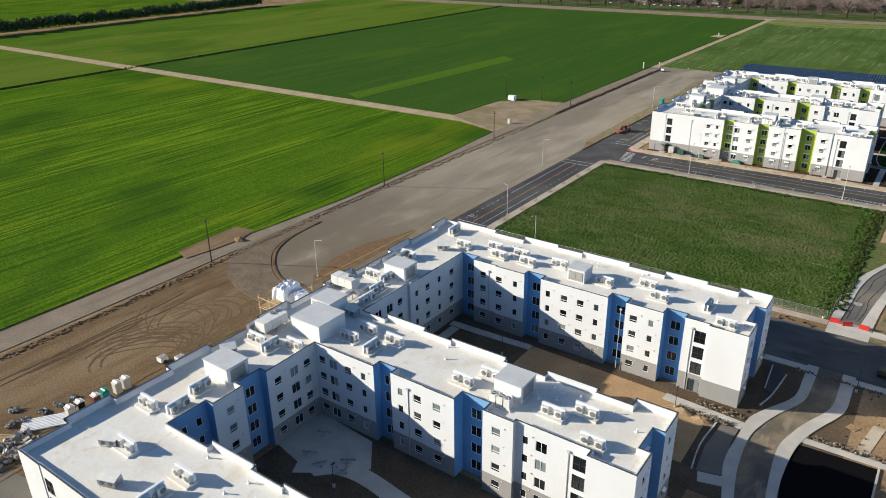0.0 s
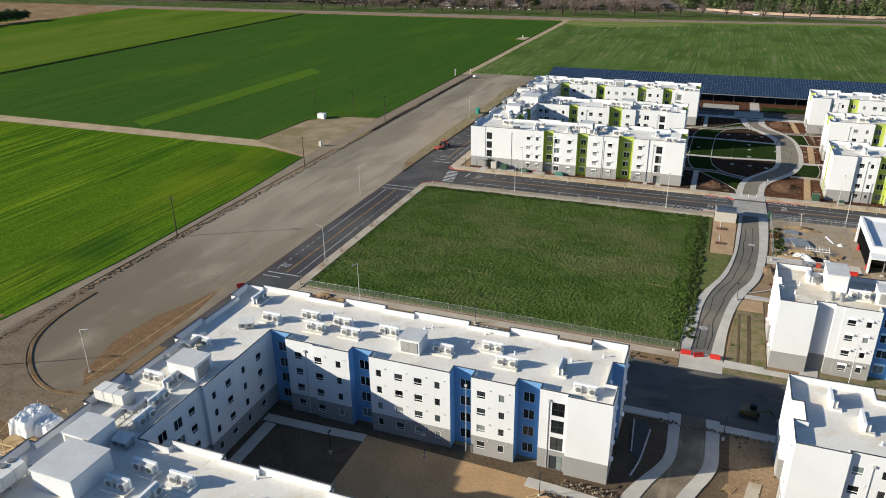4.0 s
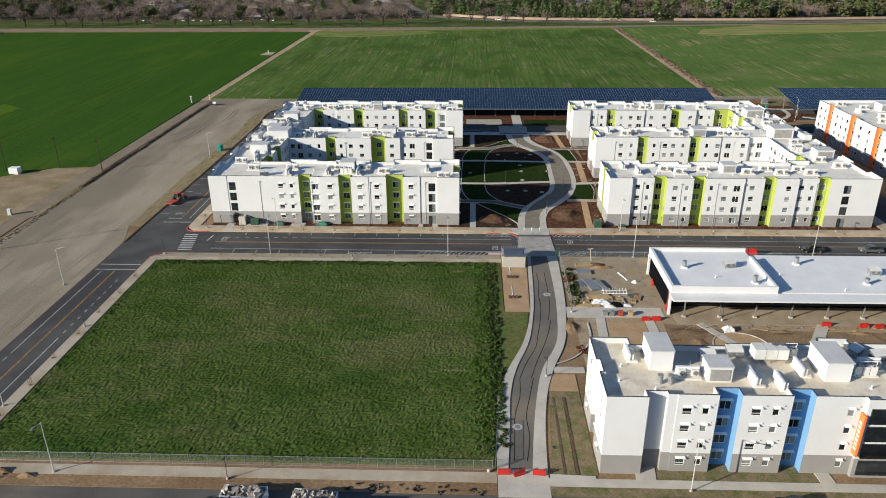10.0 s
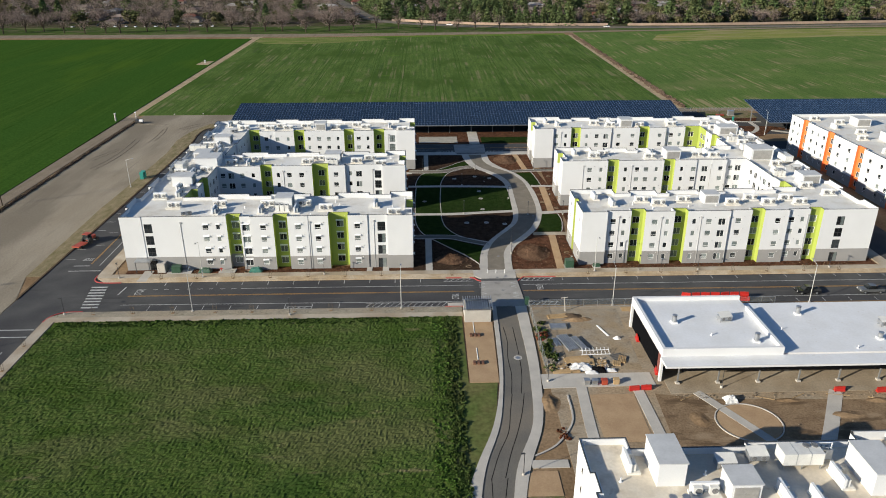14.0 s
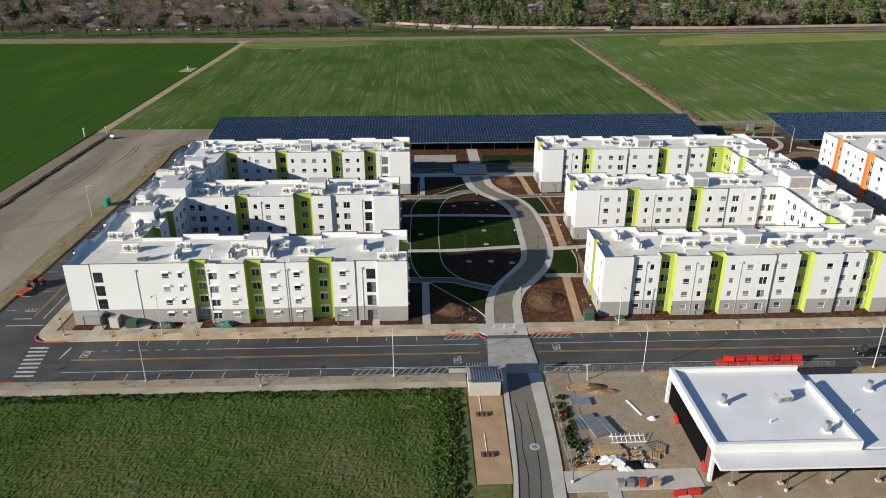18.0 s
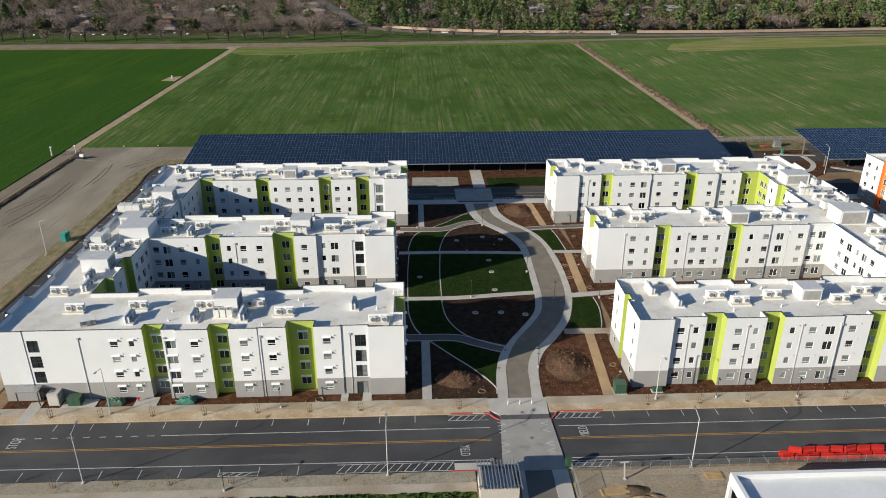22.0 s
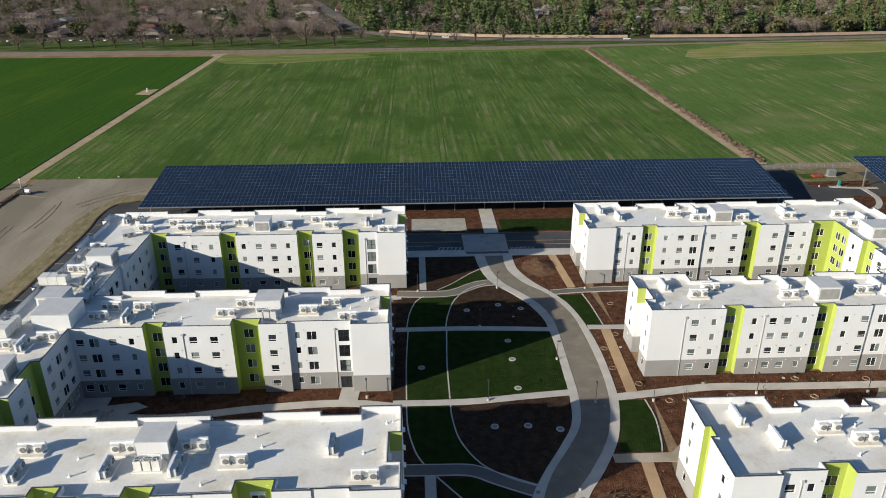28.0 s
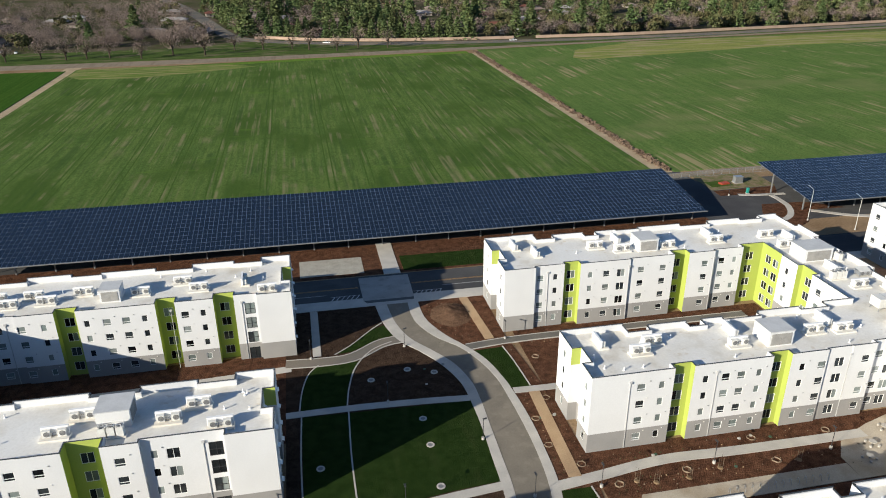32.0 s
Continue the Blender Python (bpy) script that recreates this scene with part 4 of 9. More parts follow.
for x0, y0, x1, y1 in beds:
    m = MB()
    y = y0
    while y < y1:
        x = x0 + sau.uniform(0, 0.8)
        while x < x1:
            px, py, q = x + sau.uniform(-0.4, 0.4), y + sau.uniform(-0.35, 0.35), sau.uniform(0.07, 0.14)
            if sau.random() < 0.5:
                m.tube((px, py, 0.05), (px, py, 0.135 + sau.uniform(0, 0.05)), q, q * 0.6, 7, sau.randrange(3))
            x += 1.25
        y += 1.15
    tagged(part("planting_saucers", m, [M_SAUCER, M_DG, M_SEEDLING]), "small pale saucers and seedlings set out in the mulch", "seedlings", kind="stuff")

# courts and beds round the blocks
for x0, y0, x1, y1, m, lab in ((-89, 252.4, -18.6, 256, M_MULCH, "brown mulch bed along the housing wall"), (22.4, 252.4, 97, 256.5, M_MULCH, "brown mulch bed along the housing wall"),
                               (-76, 270, -20, 297, M_MULCH, "shaded mulch court between wings"), (-76, 310, -20, 338, M_MULCH, "shaded mulch court between wings"), (25, 270, 81, 298.5, M_MULCH, "mulch court between wings"), (25, 311, 81, 338, M_MULCH, "mulch court between wings"),
                               (-95, 370, 98, 388.4, M_MULCH, "brown mulch strip before the solar canopy"), (-76, 84, -19.4, 112, M_DARKDIRT, "bare earth court between wings"), (-76, 44, -18, 71, M_DARKDIRT, "bare earth court between wings"), (-19.4, 87, -2, 129.5, M_DARKDIRT, "bare earth darkened in colour for shade beside the unfinished lane"), (-2, 108, 6, 129.4, M_DIRT, "bare earth beside the block")):
    slab("planting_bed" if m is M_MULCH else "bare_court", rect(x0, y0, x1, y1), 0, 0.05 if m is M_MULCH else 0.02, m, lab, "planting bed" if m is M_MULCH else "ground")
for pts, w, m in (([(-76, 290.5), (-60, 289), (-45, 291), (-30, 292), (-20, 290.4)], 2.0, M_CONC), ([(-76, 330), (-50, 330), (-20, 332)], 2.0, M_CONC), ([(-29, 292), (-28.6, 297)], 3.4, M_CONC), ([(-25.6, 252), (-25.6, 256)], 1.6, M_CONC), ([(-29.6, 252), (-29.6, 256)], 1.3, M_CONC),
                  ([(-73.5, 94), (-73.6, 106.4)], 2.0, M_CONC), ([(-75.4, 107.6), (-66, 107.8), (-57, 108.2)], 1.8, M_CONC), ([(-30, 107.4), (-24, 107.0), (-16.6, 106.4)], 2.0, M_CONC), ([(-70, 58), (-62, 62), (-50, 61), (-35, 60), (-18, 60)], 3.0, M_CONC), ([(-19, 90.4), (-15.4, 91.4)], 2.2, M_CONC)):
    l, r = line(pts, w)
    ribbon("court_path", l, r, 0, 0.11 + 0.0013 * next(PATH_Z), m, "pale concrete path in the court", "path")
slab("site_road", [(-122, -30), (-90.5, -30), (-90.5, 29.5), (-101, 33), (-108.4, 32), (-122, 29)], 0, 0.03, M_OLDROAD, "dusty asphalt road at the yard's end", "road")
slab("court_terrace", [(-76, 288.9), (-72, 289.0), (-67.8, 289.8), (-63.8, 292.4), (-66, 293.8), (-71, 293.0), (-71, 295.6), (-76, 295.6)], 0, 0.12, M_CONC, "pale concrete terrace in the shaded court corner", "terrace")
slab("court_terrace", [(64.0, 283.9), (80.8, 283.9), (80.8, 297.4), (74, 295.4), (67.2, 292.7), (64.2, 288.9)], 0, 0.14, M_WALK, "tan concrete terrace with round tables", "terrace")
slab("court_walk", [(14.0, 274.4), (24.6, 274.2), (29.0, 276.6), (31.5, 283.9), (64.0, 283.9), (64.0, 287.4), (30.0, 287.4), (26.6, 279.4), (23.6, 276.4), (14.0, 276.4)], 0, 0.152, M_WALK, "tan concrete walk with bicycle hoops", "path")
slab("court_terrace", [(-76, 60), (-66, 58), (-60, 64), (-64, 69), (-76, 70)], 0, 0.1, M_CONC, "pale concrete terrace in the court corner", "terrace")
slab("sandy_court", [(-57, 92), (-22, 92), (-22, 108), (-57, 109)], 0, 0.06, mat("graded_sand", (0.40, 0.262, 0.145), (0.33, 0.215, 0.118), 5, 0.4, 0.97, 0.15, 0.03), "graded orange-brown sand in the court", "ground")
# No depth is cut; the pit's shade is painted as a flat black sheet.
slab("excavated_pit", [(-8.3, 106.7), (-9.0, 99.2), (-7.8, 90), (2.7, 90), (2.7, 107.2)], 0, 0.03, M_BLACK, "flat black sheet with the pit's shade in its colour", "pit")
slab("pit_kerb", rect(2.7, 88, 3.0, 107.4), 0, 0.2, M_CONC, "thin pale concrete kerb beside the pit", "kerb")
slab("footpath", [(-19.6, 91.6), (-15.9, 92.6), (-17.1, 101.3), (-16.9, 105.4), (-19.6, 104.9), (-20.2, 98)], 0, 0.1, M_OLDROAD, "grey footpath in the shaded court", "path")
slab("footpath", [(-16.4, 119.4), (-14.9, 118.2), (-14.1, 126), (-15.2, 128.2), (-16.4, 128.2)], 0, 0.1, M_ASPHALT, "dark footpath between white form boards", "path")
slab("footpath", [(-0.9, 109.4), (1.0, 109.4), (2.6, 118.5), (0.8, 118.5)], 0, 0.1, M_WALK, "dusty concrete footpath across bare earth", "path")
for pts in ([(-16.9, 128), (-16.3, 119.4)], [(-14.1, 126), (-14.8, 118.2), (-15.8, 113.8)], [(-20.4, 104.9), (-20.9, 98), (-20.2, 91.4)]):
    l, r = line(pts, 0.22)
    ribbon("form_board", l, r, 0, 0.26, M_PAINT, "thin white form board along a footpath", "edging")
l, r = line([(-8, 108.2), (6, 108.4)], 1.4)
ribbon("pit_walk", l, r, 0, 0.12, M_CONC, "pale concrete strip along the pit", "path")

# building site beside the lane
slab("site_ground", [(6.5, 171), (100, 172), (100, 233), (6.6, 233)], 0, 0.04, stain(mat("site_dirt", (0.33, 0.25, 0.165), (0.265, 0.198, 0.13), 6, 0.4, 0.97, 0.25, 0.02, c3=(0.33, 0.275, 0.205), size3=12), (0.20, 0.145, 0.092), 1.2, 0.56, 0.7, (0.4, 1, 1), 0.6, seed=3), "rutted brown building site", "ground")
slab("churned_site", [(23.6, 177), (100, 177), (100, 195.6), (60, 196.4), (34, 197.2), (25, 199.2)], 0, 0.065, stain(stain(mat("churned_site", (0.235, 0.166, 0.104), (0.185, 0.127, 0.079), 3, 0.35, 0.97, 0.3, 0.05), (0.10, 0.068, 0.043), 1.6, 0.52, 0.66, (0.25, 1, 1), 0.8, seed=2), (0.30, 0.225, 0.15), 2.4, 0.56, 0.7, (0.5, 1, 1), 0.7, seed=6), "dark churned soil with ruts on the building site", "ground")
slab("crossing_walk", rect(2.4, 369.7, 6.4, 389), 0, 0.15, M_CONC, "pale concrete walk to the canopy", "path")
slab("gravel_pad", rect(-17.6, 371.6, -2.2, 381), 0, 0.1, mat("grey_gravel", (0.36, 0.34, 0.29), (0.30, 0.28, 0.24), 2, 0.2, 0.95, 0.2, 0.02), "grey gravel pad before the canopy", "pad")
slab("site_yard", [(6.6, 208), (25, 207), (26, 231.5), (6.8, 231.5)], 0, 0.06, stain(mat("yard_dirt", (0.315, 0.27, 0.21), (0.26, 0.218, 0.165), 2.2, 0.3, 0.97, 0.22, 0.02, c3=(0.29, 0.225, 0.15), size3=5), (0.185, 0.14, 0.095), 1.0, 0.58, 0.72, amount=0.6, seed=4), "dusty grey building yard", "ground")
slab("site_walk", [(5.2, 201.4), (26, 201.8), (26, 206), (5.4, 206)], 0, 0.12, M_CONC, "wide pale concrete walk across the site", "path")
# The two 0.4 m ribbons paint trenches as dark lines without depth.
for pts, w, m in (([(12.2, 201.6), (11.4, 190), (10.8, 176)], 1.9, M_CONC), ([(22.3, 201.6), (22.4, 191), (22.6, 176)], 1.9, M_CONC), ([(32.6, 199.4), (38.3, 188.9), (44, 178)], 1.7, M_CONC), ([(57.9, 199), (51.8, 189), (46, 180)], 2.3, M_CONC), ([(0.2, 181), (6, 181)], 1.8, M_CONC), ([(-3.4, 151.3), (3.5, 151.0)], 1.6, M_CONC), ([(10.8, 149.6), (11.4, 155)], 3.0, M_CONC), ([(38, 149.6), (37.6, 155)], 2.2, M_CONC), ([(-1.0, 152), (-0.8, 172)], 0.4, M_DARKDIRT), ([(0.9, 152), (1.0, 172)], 0.4, M_DARKDIRT), ([(-0.05, 152), (0.1, 172)], 1.3, M_PATCHY)):
    l, r = line(pts, w)
    ribbon("site_path", l, r, 0, 0.095 + 0.0013 * next(PATH_Z), m, "pale concrete path, dirt strip or dark trench line on bare ground", "path")
slab("sand_bed", [(13.0, 186), (20.9, 186), (21.2, 199.2), (13.2, 199.2)], 0, 0.08, M_DG, "levelled tan sand bed", "planting bed")
slab("sand_bed", [(38.4 + 5.3 * math.cos(a * math.pi / 14), 190.4 + 5.0 * math.sin(a * math.pi / 14)) for a in range(28)], 0, 0.09, M_DG, "round levelled tan sand bed", "planting bed")
l, r = line([(38.4 + 5.5 * math.cos(a * math.pi / 14), 190.4 + 5.2 * math.sin(a * math.pi / 14)) for a in range(29)], 0.2)
ribbon("bed_edging", l, r, 0, 0.2, M_CONC, "pale edging round the sand bed", "edging")
l, r = line([(9.2, 199.2), (9.0, 193.4), (7.9, 189.9), (4.8, 185.4), (1.0, 182.9)], 0.3)
ribbon("bed_edging", l, r, 0, 0.19, M_CONC, "thin pale concrete edging curve", "edging")
slab("mulch_bed", [(112.2, 404.2), (131.2, 403.4), (134.4, 409.4), (112.4, 408.8)], 0, 0.09, M_MULCH, "reddish mulch bed at the car park's end", "planting bed")
slab("mulch_bed", [(116.5, 374), (124.6, 379), (131.2, 387.8), (143.0, 387.2), (134, 394), (120, 394.6), (116, 388)], 0, 0.09, M_MULCH, "reddish mulch bed beside the side street", "planting bed")
slab("rough_verge", [(112.4, 409.4), (135, 410), (136, 424), (113, 424.6)], 0, 0.1, M_PATCHY, "patchy grass at the car park's end", "verge")
slab("lawn", [(114, 412), (122, 412.6), (121, 418), (114, 417.4)], 0, 0.12, M_WEEDS, "small patch of green grass", "lawn")
ribbon("field_track", [(98, 427), (116, 429), (140, 431), (240, 431)], [(98, 422.6), (116, 424.8), (140, 426.6), (240, 426.8)], 0, 0.13, M_TRACK, "grey dirt track below the crop field", "track")
for pts, w in (([(114, 380), (122, 384), (127, 392), (128, 402)], 1.8), ([(131, 387), (140, 381), (150, 378)], 1.8), ([(118, 404), (124, 402.6), (133, 402)], 1.4)):
    l, r = line(pts, w)
    ribbon("footpath", l, r, 0, 0.13, M_CONC, "pale concrete footpath by the side street", "path")
slab("sand_bed", [(-2.4, 174), (4, 174), (4, 179.4), (-1.6, 179.4)], 0, 0.08, M_DG, "levelled tan sand bed", "planting bed")
slab("rough_verge", [(-3.0, 152), (4, 152), (4, 174), (-1.4, 174)], 0, 0.05, M_PATCHY, "patchy rough grass beside the lane", "verge")
slab("rough_verge", rect(12.2, 151.2, 37, 155), 0, 0.05, M_PATCHY, "patchy rough grass along the wall", "verge")
slab("gravel_pad", [(-8.0, 203.6), (-2.6, 203.6), (-1.8, 226.2), (-7.8, 226.2)], 0, 0.14, M_DG, "tan gravel pad with timber posts", "pad")


# ---- buildings ----
FLOOR, BASE_Z, ROOF_Z, TOP_Z = 3.08, 3.5, 13.1, 14.0
SILLS = [1.35 + FLOOR * k for k in range(4)]
#          width, height, drop below the sill line, uprights, transom share
WINDOWS = {"a": (1.4, 1.4, 0.08, 0, 0.3), "b": (0.95, 1.35, 0.0, 0, 0.0), "c": (1.75, 1.75, 0.35, 1, 0.0), "s": (1.9, 2.3, 0.75, 1, 0.45), "d": (2.0, 2.5, 1.3, 1, 0.0)}
window_meshes = {}


def lattice(xs, zs, y0, y1, mi=0):
    """One joined frame of bars: openings lie in the odd cells of the grid."""
    mb, idx = MB(), {}

    def vert(i, j, y):
        if (i, j, y) not in idx:
            idx[(i, j, y)] = len(mb.v)
            mb.v.append((xs[i], y, zs[j]))
        return idx[(i, j, y)]

    def solid(i, j):
        return 0 <= i < len(xs) - 1 and 0 <= j < len(zs) - 1 and not (i % 2 and j % 2)

    def quad(*q):
        mb.f.append(q)
        mb.m.append(mi)

    for i in range(len(xs) - 1):
        for j in range(len(zs) - 1):
            if not solid(i, j):
                continue
            quad(vert(i, j, y0), vert(i + 1, j, y0), vert(i + 1, j + 1, y0), vert(i, j + 1, y0))
            if not solid(i - 1, j):
                quad(vert(i, j, y1), vert(i, j, y0), vert(i, j + 1, y0), vert(i, j + 1, y1))
            if not solid(i + 1, j):
                quad(vert(i + 1, j, y0), vert(i + 1, j, y1), vert(i + 1, j + 1, y1), vert(i + 1, j + 1, y0))
            if not solid(i, j - 1):
                quad(vert(i, j, y1), vert(i + 1, j, y1), vert(i + 1, j, y0), vert(i, j, y0))
            if not solid(i, j + 1):
                quad(vert(i, j + 1, y0), vert(i + 1, j + 1, y0), vert(i + 1, j + 1, y1), vert(i, j + 1, y1))
    return mb


def window_mesh(kind, pale):
    key = (kind, pale)
    if key in window_meshes:
        return window_meshes[key]
    w, h, drop, ups, tr = WINDOWS[kind]
    t, dark = 0.06, 1 if kind in "sd" else 0
    xs = [-w / 2, -w / 2 + t] + ([-0.03, 0.03] if ups else []) + [w / 2 - t, w / 2]
    zs = [0, t] + ([h * tr - 0.035, h * tr + 0.035] if tr else []) + [h - t, h]
    f = lattice(xs, zs, -0.02, 0.08, dark)
    g = MB()
    if pale == 2 and ups:
        g.box(-w / 2 + t, 0.04, t, 0, 0.06, h - t, 1)
        g.box(0, 0.04, t, w / 2 - t, 0.06, h - t, 0)
    else:
        g.box(-w / 2 + t, 0.04, t, w / 2 - t, 0.06, h - t, 0)
    window_meshes[key] = (f.mesh("window", [M_FRAME, M_DARKMETAL]), g.mesh("pane", [M_BLIND if pale else M_GLASS, M_GLASS]))
    return window_meshes[key]


sh = MB()
sh.face([(-0.95, -0.40, 0.0), (0.95, -0.40, 0.0), (0.95, 0.0, 0.2), (-0.95, 0.0, 0.2)])
sh.face([(-0.95, 0.0, 0.15), (0.95, 0.0, 0.15), (0.95, -0.40, -0.05), (-0.95, -0.40, -0.05)])
sh.face([(-0.95, -0.40, -0.05), (0.95, -0.40, -0.05), (0.95, -0.40, 0.0), (-0.95, -0.40, 0.0)])
sh.face([(-0.95, 0, 0.15), (-0.95, -0.40, -0.05), (-0.95, -0.40, 0), (-0.95, 0, 0.2)])
sh.face([(0.95, -0.40, -0.05), (0.95, 0, 0.15), (0.95, 0, 0.2), (0.95, -0.40, 0)])
SHADE_MESH = sh.mesh("sunshade", [M_SHADE])


class Block:
    """A housing block: an outline of straight edges with jogs, walls with openings, parapets, a flat roof."""

    def __init__(self, at, label, accent, pale=0.4, name="apartment_building", from_y=-1e9):
        self.root = thing(name, (at[0], at[1], 0), label, "building", "housing blocks")
        self.dx, self.dy = at[0], at[1]
        self.pts, self.edges, self.accent, self.pale = [], [], accent, pale
        self.from_y = from_y
        self.vents = MB()
        self.rng = random.Random(int(at[0] * 7 + at[1] * 13) + 5)

    def side(self, way, base, start, segs, wins=(), shade=False, top=TOP_Z):
        """way: the direction that the wall faces (s, e, n, w). segs: end, depth inwards, style, parapet top. wins: place, kind."""
        if start is None:
            start = self.pts[-1][1] - self.dy if way in "ew" else self.pts[-1][0] - self.dx
        pos = start
        for seg in segs:
            end, off, style = seg[:3]
            tp = seg[3] if len(seg) > 3 else top
            if way == "s":
                p, q = (pos, base + off), (end, base + off)
            elif way == "n":
                p, q = (pos, base - off), (end, base - off)
            elif way == "e":
                p, q = (base - off, pos), (base - off, end)
            else:
                p, q = (base + off, pos), (base + off, end)
            lo, hi = min(pos, end), max(pos, end)
            mine = [(abs(u - pos), k) for u, k in wins if lo < u < hi]
            self.put(p, style, None, tp, (), False)
            self.edges[-1] = (style, tp, mine, shade)
            self.put(q, "r", None, tp, (), False)
            pos = end
        return self

    def put(self, p, style, _, tp, mine, shade):
        p = (p[0] + self.dx, p[1] + self.dy)
        if self.pts and (Vector(self.pts[-1]) - Vector(p)).length < 0.02:
            return
        self.pts.append(p)
        self.edges.append((style, tp, list(mine), shade))

    def downspouts(self, spots):
        """Slim drain pipes with a scupper box, on walls that face south: x, y of the wall."""
        for x, y in spots:
            m = MB()
            x, y = x + self.dx, y + self.dy
            m.box(x - 0.045, y - 0.10, 0.1, x + 0.045, y - 0.01, ROOF_Z - 0.85)
            m.box(x - 0.2, y - 0.22, ROOF_Z - 0.85, x + 0.2, y - 0.01, ROOF_Z - 0.5)
            part("downspout", m, M_DOWNPIPE, self.root)
        return self

    def build(self, roof_z=ROOF_Z, sheet=M_ROOF):
        pts, edges = self.pts, self.edges
        if (Vector(pts[0]) - Vector(pts[-1])).length < 0.02:
            pts.pop(), edges.pop()
        again = True
        while again:  # drop points where the outline runs back on itself
            again = False
            for i in range(len(pts)):
                a, b, c = Vector(pts[i - 1]), Vector(pts[i]), Vector(pts[(i + 1) % len(pts)])
                if (b - a).length < 0.02 or (b - a).normalized().dot((c - b).normalized()) < -0.98:
                    far = (b - a).length
                    if far <= (c - b).length:
                        st, tp, mine, sh_ = edges[i]
                        edges[i - 1] = (st, tp, [(u - far, k) for u, k in mine if u > far], sh_)
                    pts.pop(i), edges.pop(i)
                    again = True
                    break
        n = len(pts)
        # the inner line of the parapet
        th, inner = 0.3, []
        for i in range(n):
            a, b, c = Vector(pts[i - 1]), Vector(pts[i]), Vector(pts[(i + 1) % n])
            d0, d1 = (b - a).normalized(), (c - b).normalized()
            n0, n1 = Vector((-d0.y, d0.x)), Vector((-d1.y, d1.x))
            k = n0 + n1
            inner.append(tuple(b + k * (th / max(0.5, 1 + n0.dot(n1)))))
        roof = MB()
        k = 0
        roof.face([(x, y, roof_z) for x, y in inner])
        part("roof", roof, sheet, self.root, "white roof membrane with dirt stains")
        cop = MB()
        last = None
        for i in range(n):
            j = (i + 1) % n
            p, q = Vector(pts[i]), Vector(pts[j])
            style, tp, wins, shade = edges[i]
            prev, nxt = edges[i - 1], edges[j]
            if style == "r":  # a return takes its neighbours' colour
                style = "u" if "n" in (prev[0], nxt[0]) else "l" if "l" in (prev[0], nxt[0]) else "m" if "m" in (prev[0], nxt[0]) else "w"
                tp = max(prev[1], nxt[1]) if abs(prev[1] - nxt[1]) < 0.01 else min(prev[1], nxt[1])
            self.wall(p, q, style, tp, wins, shade)
            a, b = Vector(inner[i]), Vector(inner[j])
            par = MB()
            par.face([(*b, roof_z), (*a, roof_z), (*a, tp), (*b, tp)])
            par.face([(*p, tp), (*q, tp), (*b, tp), (*a, tp)])
            for u, v, other in ((p, a, prev[1]), (b, q, nxt[1])):
                if other < tp - 0.01:
                    par.face([(*u, roof_z), (*u, tp), (*v, tp), (*v, roof_z)])
            part("parapet", par, M_WHITE, self.root)
            mid = (p + a) / 2, (q + b) / 2
            k = len(cop.v)
            for u, v in ((p + (p - a) * 0.1, mid[0]), (q + (q - b) * 0.1, mid[1])):
                cop.v += [(*u, tp + 0.004), (*u, tp + 0.08), (*v, tp + 0.08), (*v, tp + 0.004)]
            rings = [(k, k + 4)] + ([(last, k)] if last is not None else []) + ([(k + 4, 0)] if i == n - 1 else [])
            for u, v in rings:
                for c in range(4):
                    cop.f.append((u + c, v + c, v + (c + 1) % 4, u + (c + 1) % 4))
                    cop.m.append(0)
            last = k + 4
        part("coping", cop, M_COPING, self.root, "thin dark metal coping along the parapet")
        tagged(part("wall_vents", self.vents, [M_HVAC, M_GALV], self.root), kind="stuff")

    def wall(self, p, q, style, tp, wins, shade):
        d = (q - p)
        length = d.length
        d.normalize()
        ang = math.atan2(d.y, d.x)
        out = Vector((d.y, -d.x))
        mb = MB()
        holes = []
        for u, kinds in wins:
            if (p + d * u).y < self.from_y:
                continue
            for k in range(4):
                kind = kinds[k] if len(kinds) == 4 else kinds
                if kind == "-":
                    continue
                w, h, drop = WINDOWS[kind][:3]
                if u - w / 2 < 0.1 or u + w / 2 > length - 0.1:
                    continue
                z = SILLS[k] - drop
                holes.append((u - w / 2, z, u + w / 2, z + h, kind, u, k))
        bz = 0 if style in "l" else BASE_Z
        us = sorted({0, length, *(h[0] for h in holes), *(h[2] for h in holes)})
        zs = sorted({0.0, float(bz), tp, *((10.9,) if style == "u" else ()), *(h[1] for h in holes), *(h[3] for h in holes)})

        def at(u, z, depth=0.0):
            r = p + d * u - out * depth
            return (r.x, r.y, z)

        top_m = 2 if style in "lm" else 0
        for i in range(len(us) - 1):
            for j in range(len(zs) - 1):
                cu, cz = (us[i] + us[i + 1]) / 2, (zs[j] + zs[j + 1]) / 2
                if any(h[0] < cu < h[2] and h[1] < cz < h[3] for h in holes):
                    continue
                mb.face([at(us[i], zs[j]), at(us[i + 1], zs[j]), at(us[i + 1], zs[j + 1]), at(us[i], zs[j + 1])], 1 if cz < bz else 2 if style == "u" and cz > 10.9 and self.accent is M_LIME else top_m)
        for a, z0, b, z1, kind, u, k in holes:
            m = 1 if z1 < bz else top_m
            e = 0.16
            mb.face([at(a, z0), at(b, z0), at(b, z0, e), at(a, z0, e)], m)
            mb.face([at(a, z1, e), at(b, z1, e), at(b, z1), at(a, z1)], m)
            mb.face([at(a, z0, e), at(a, z1, e), at(a, z1), at(a, z0)], m)
            mb.face([at(b, z0), at(b, z1), at(b, z1, e), at(b, z0, e)], m)
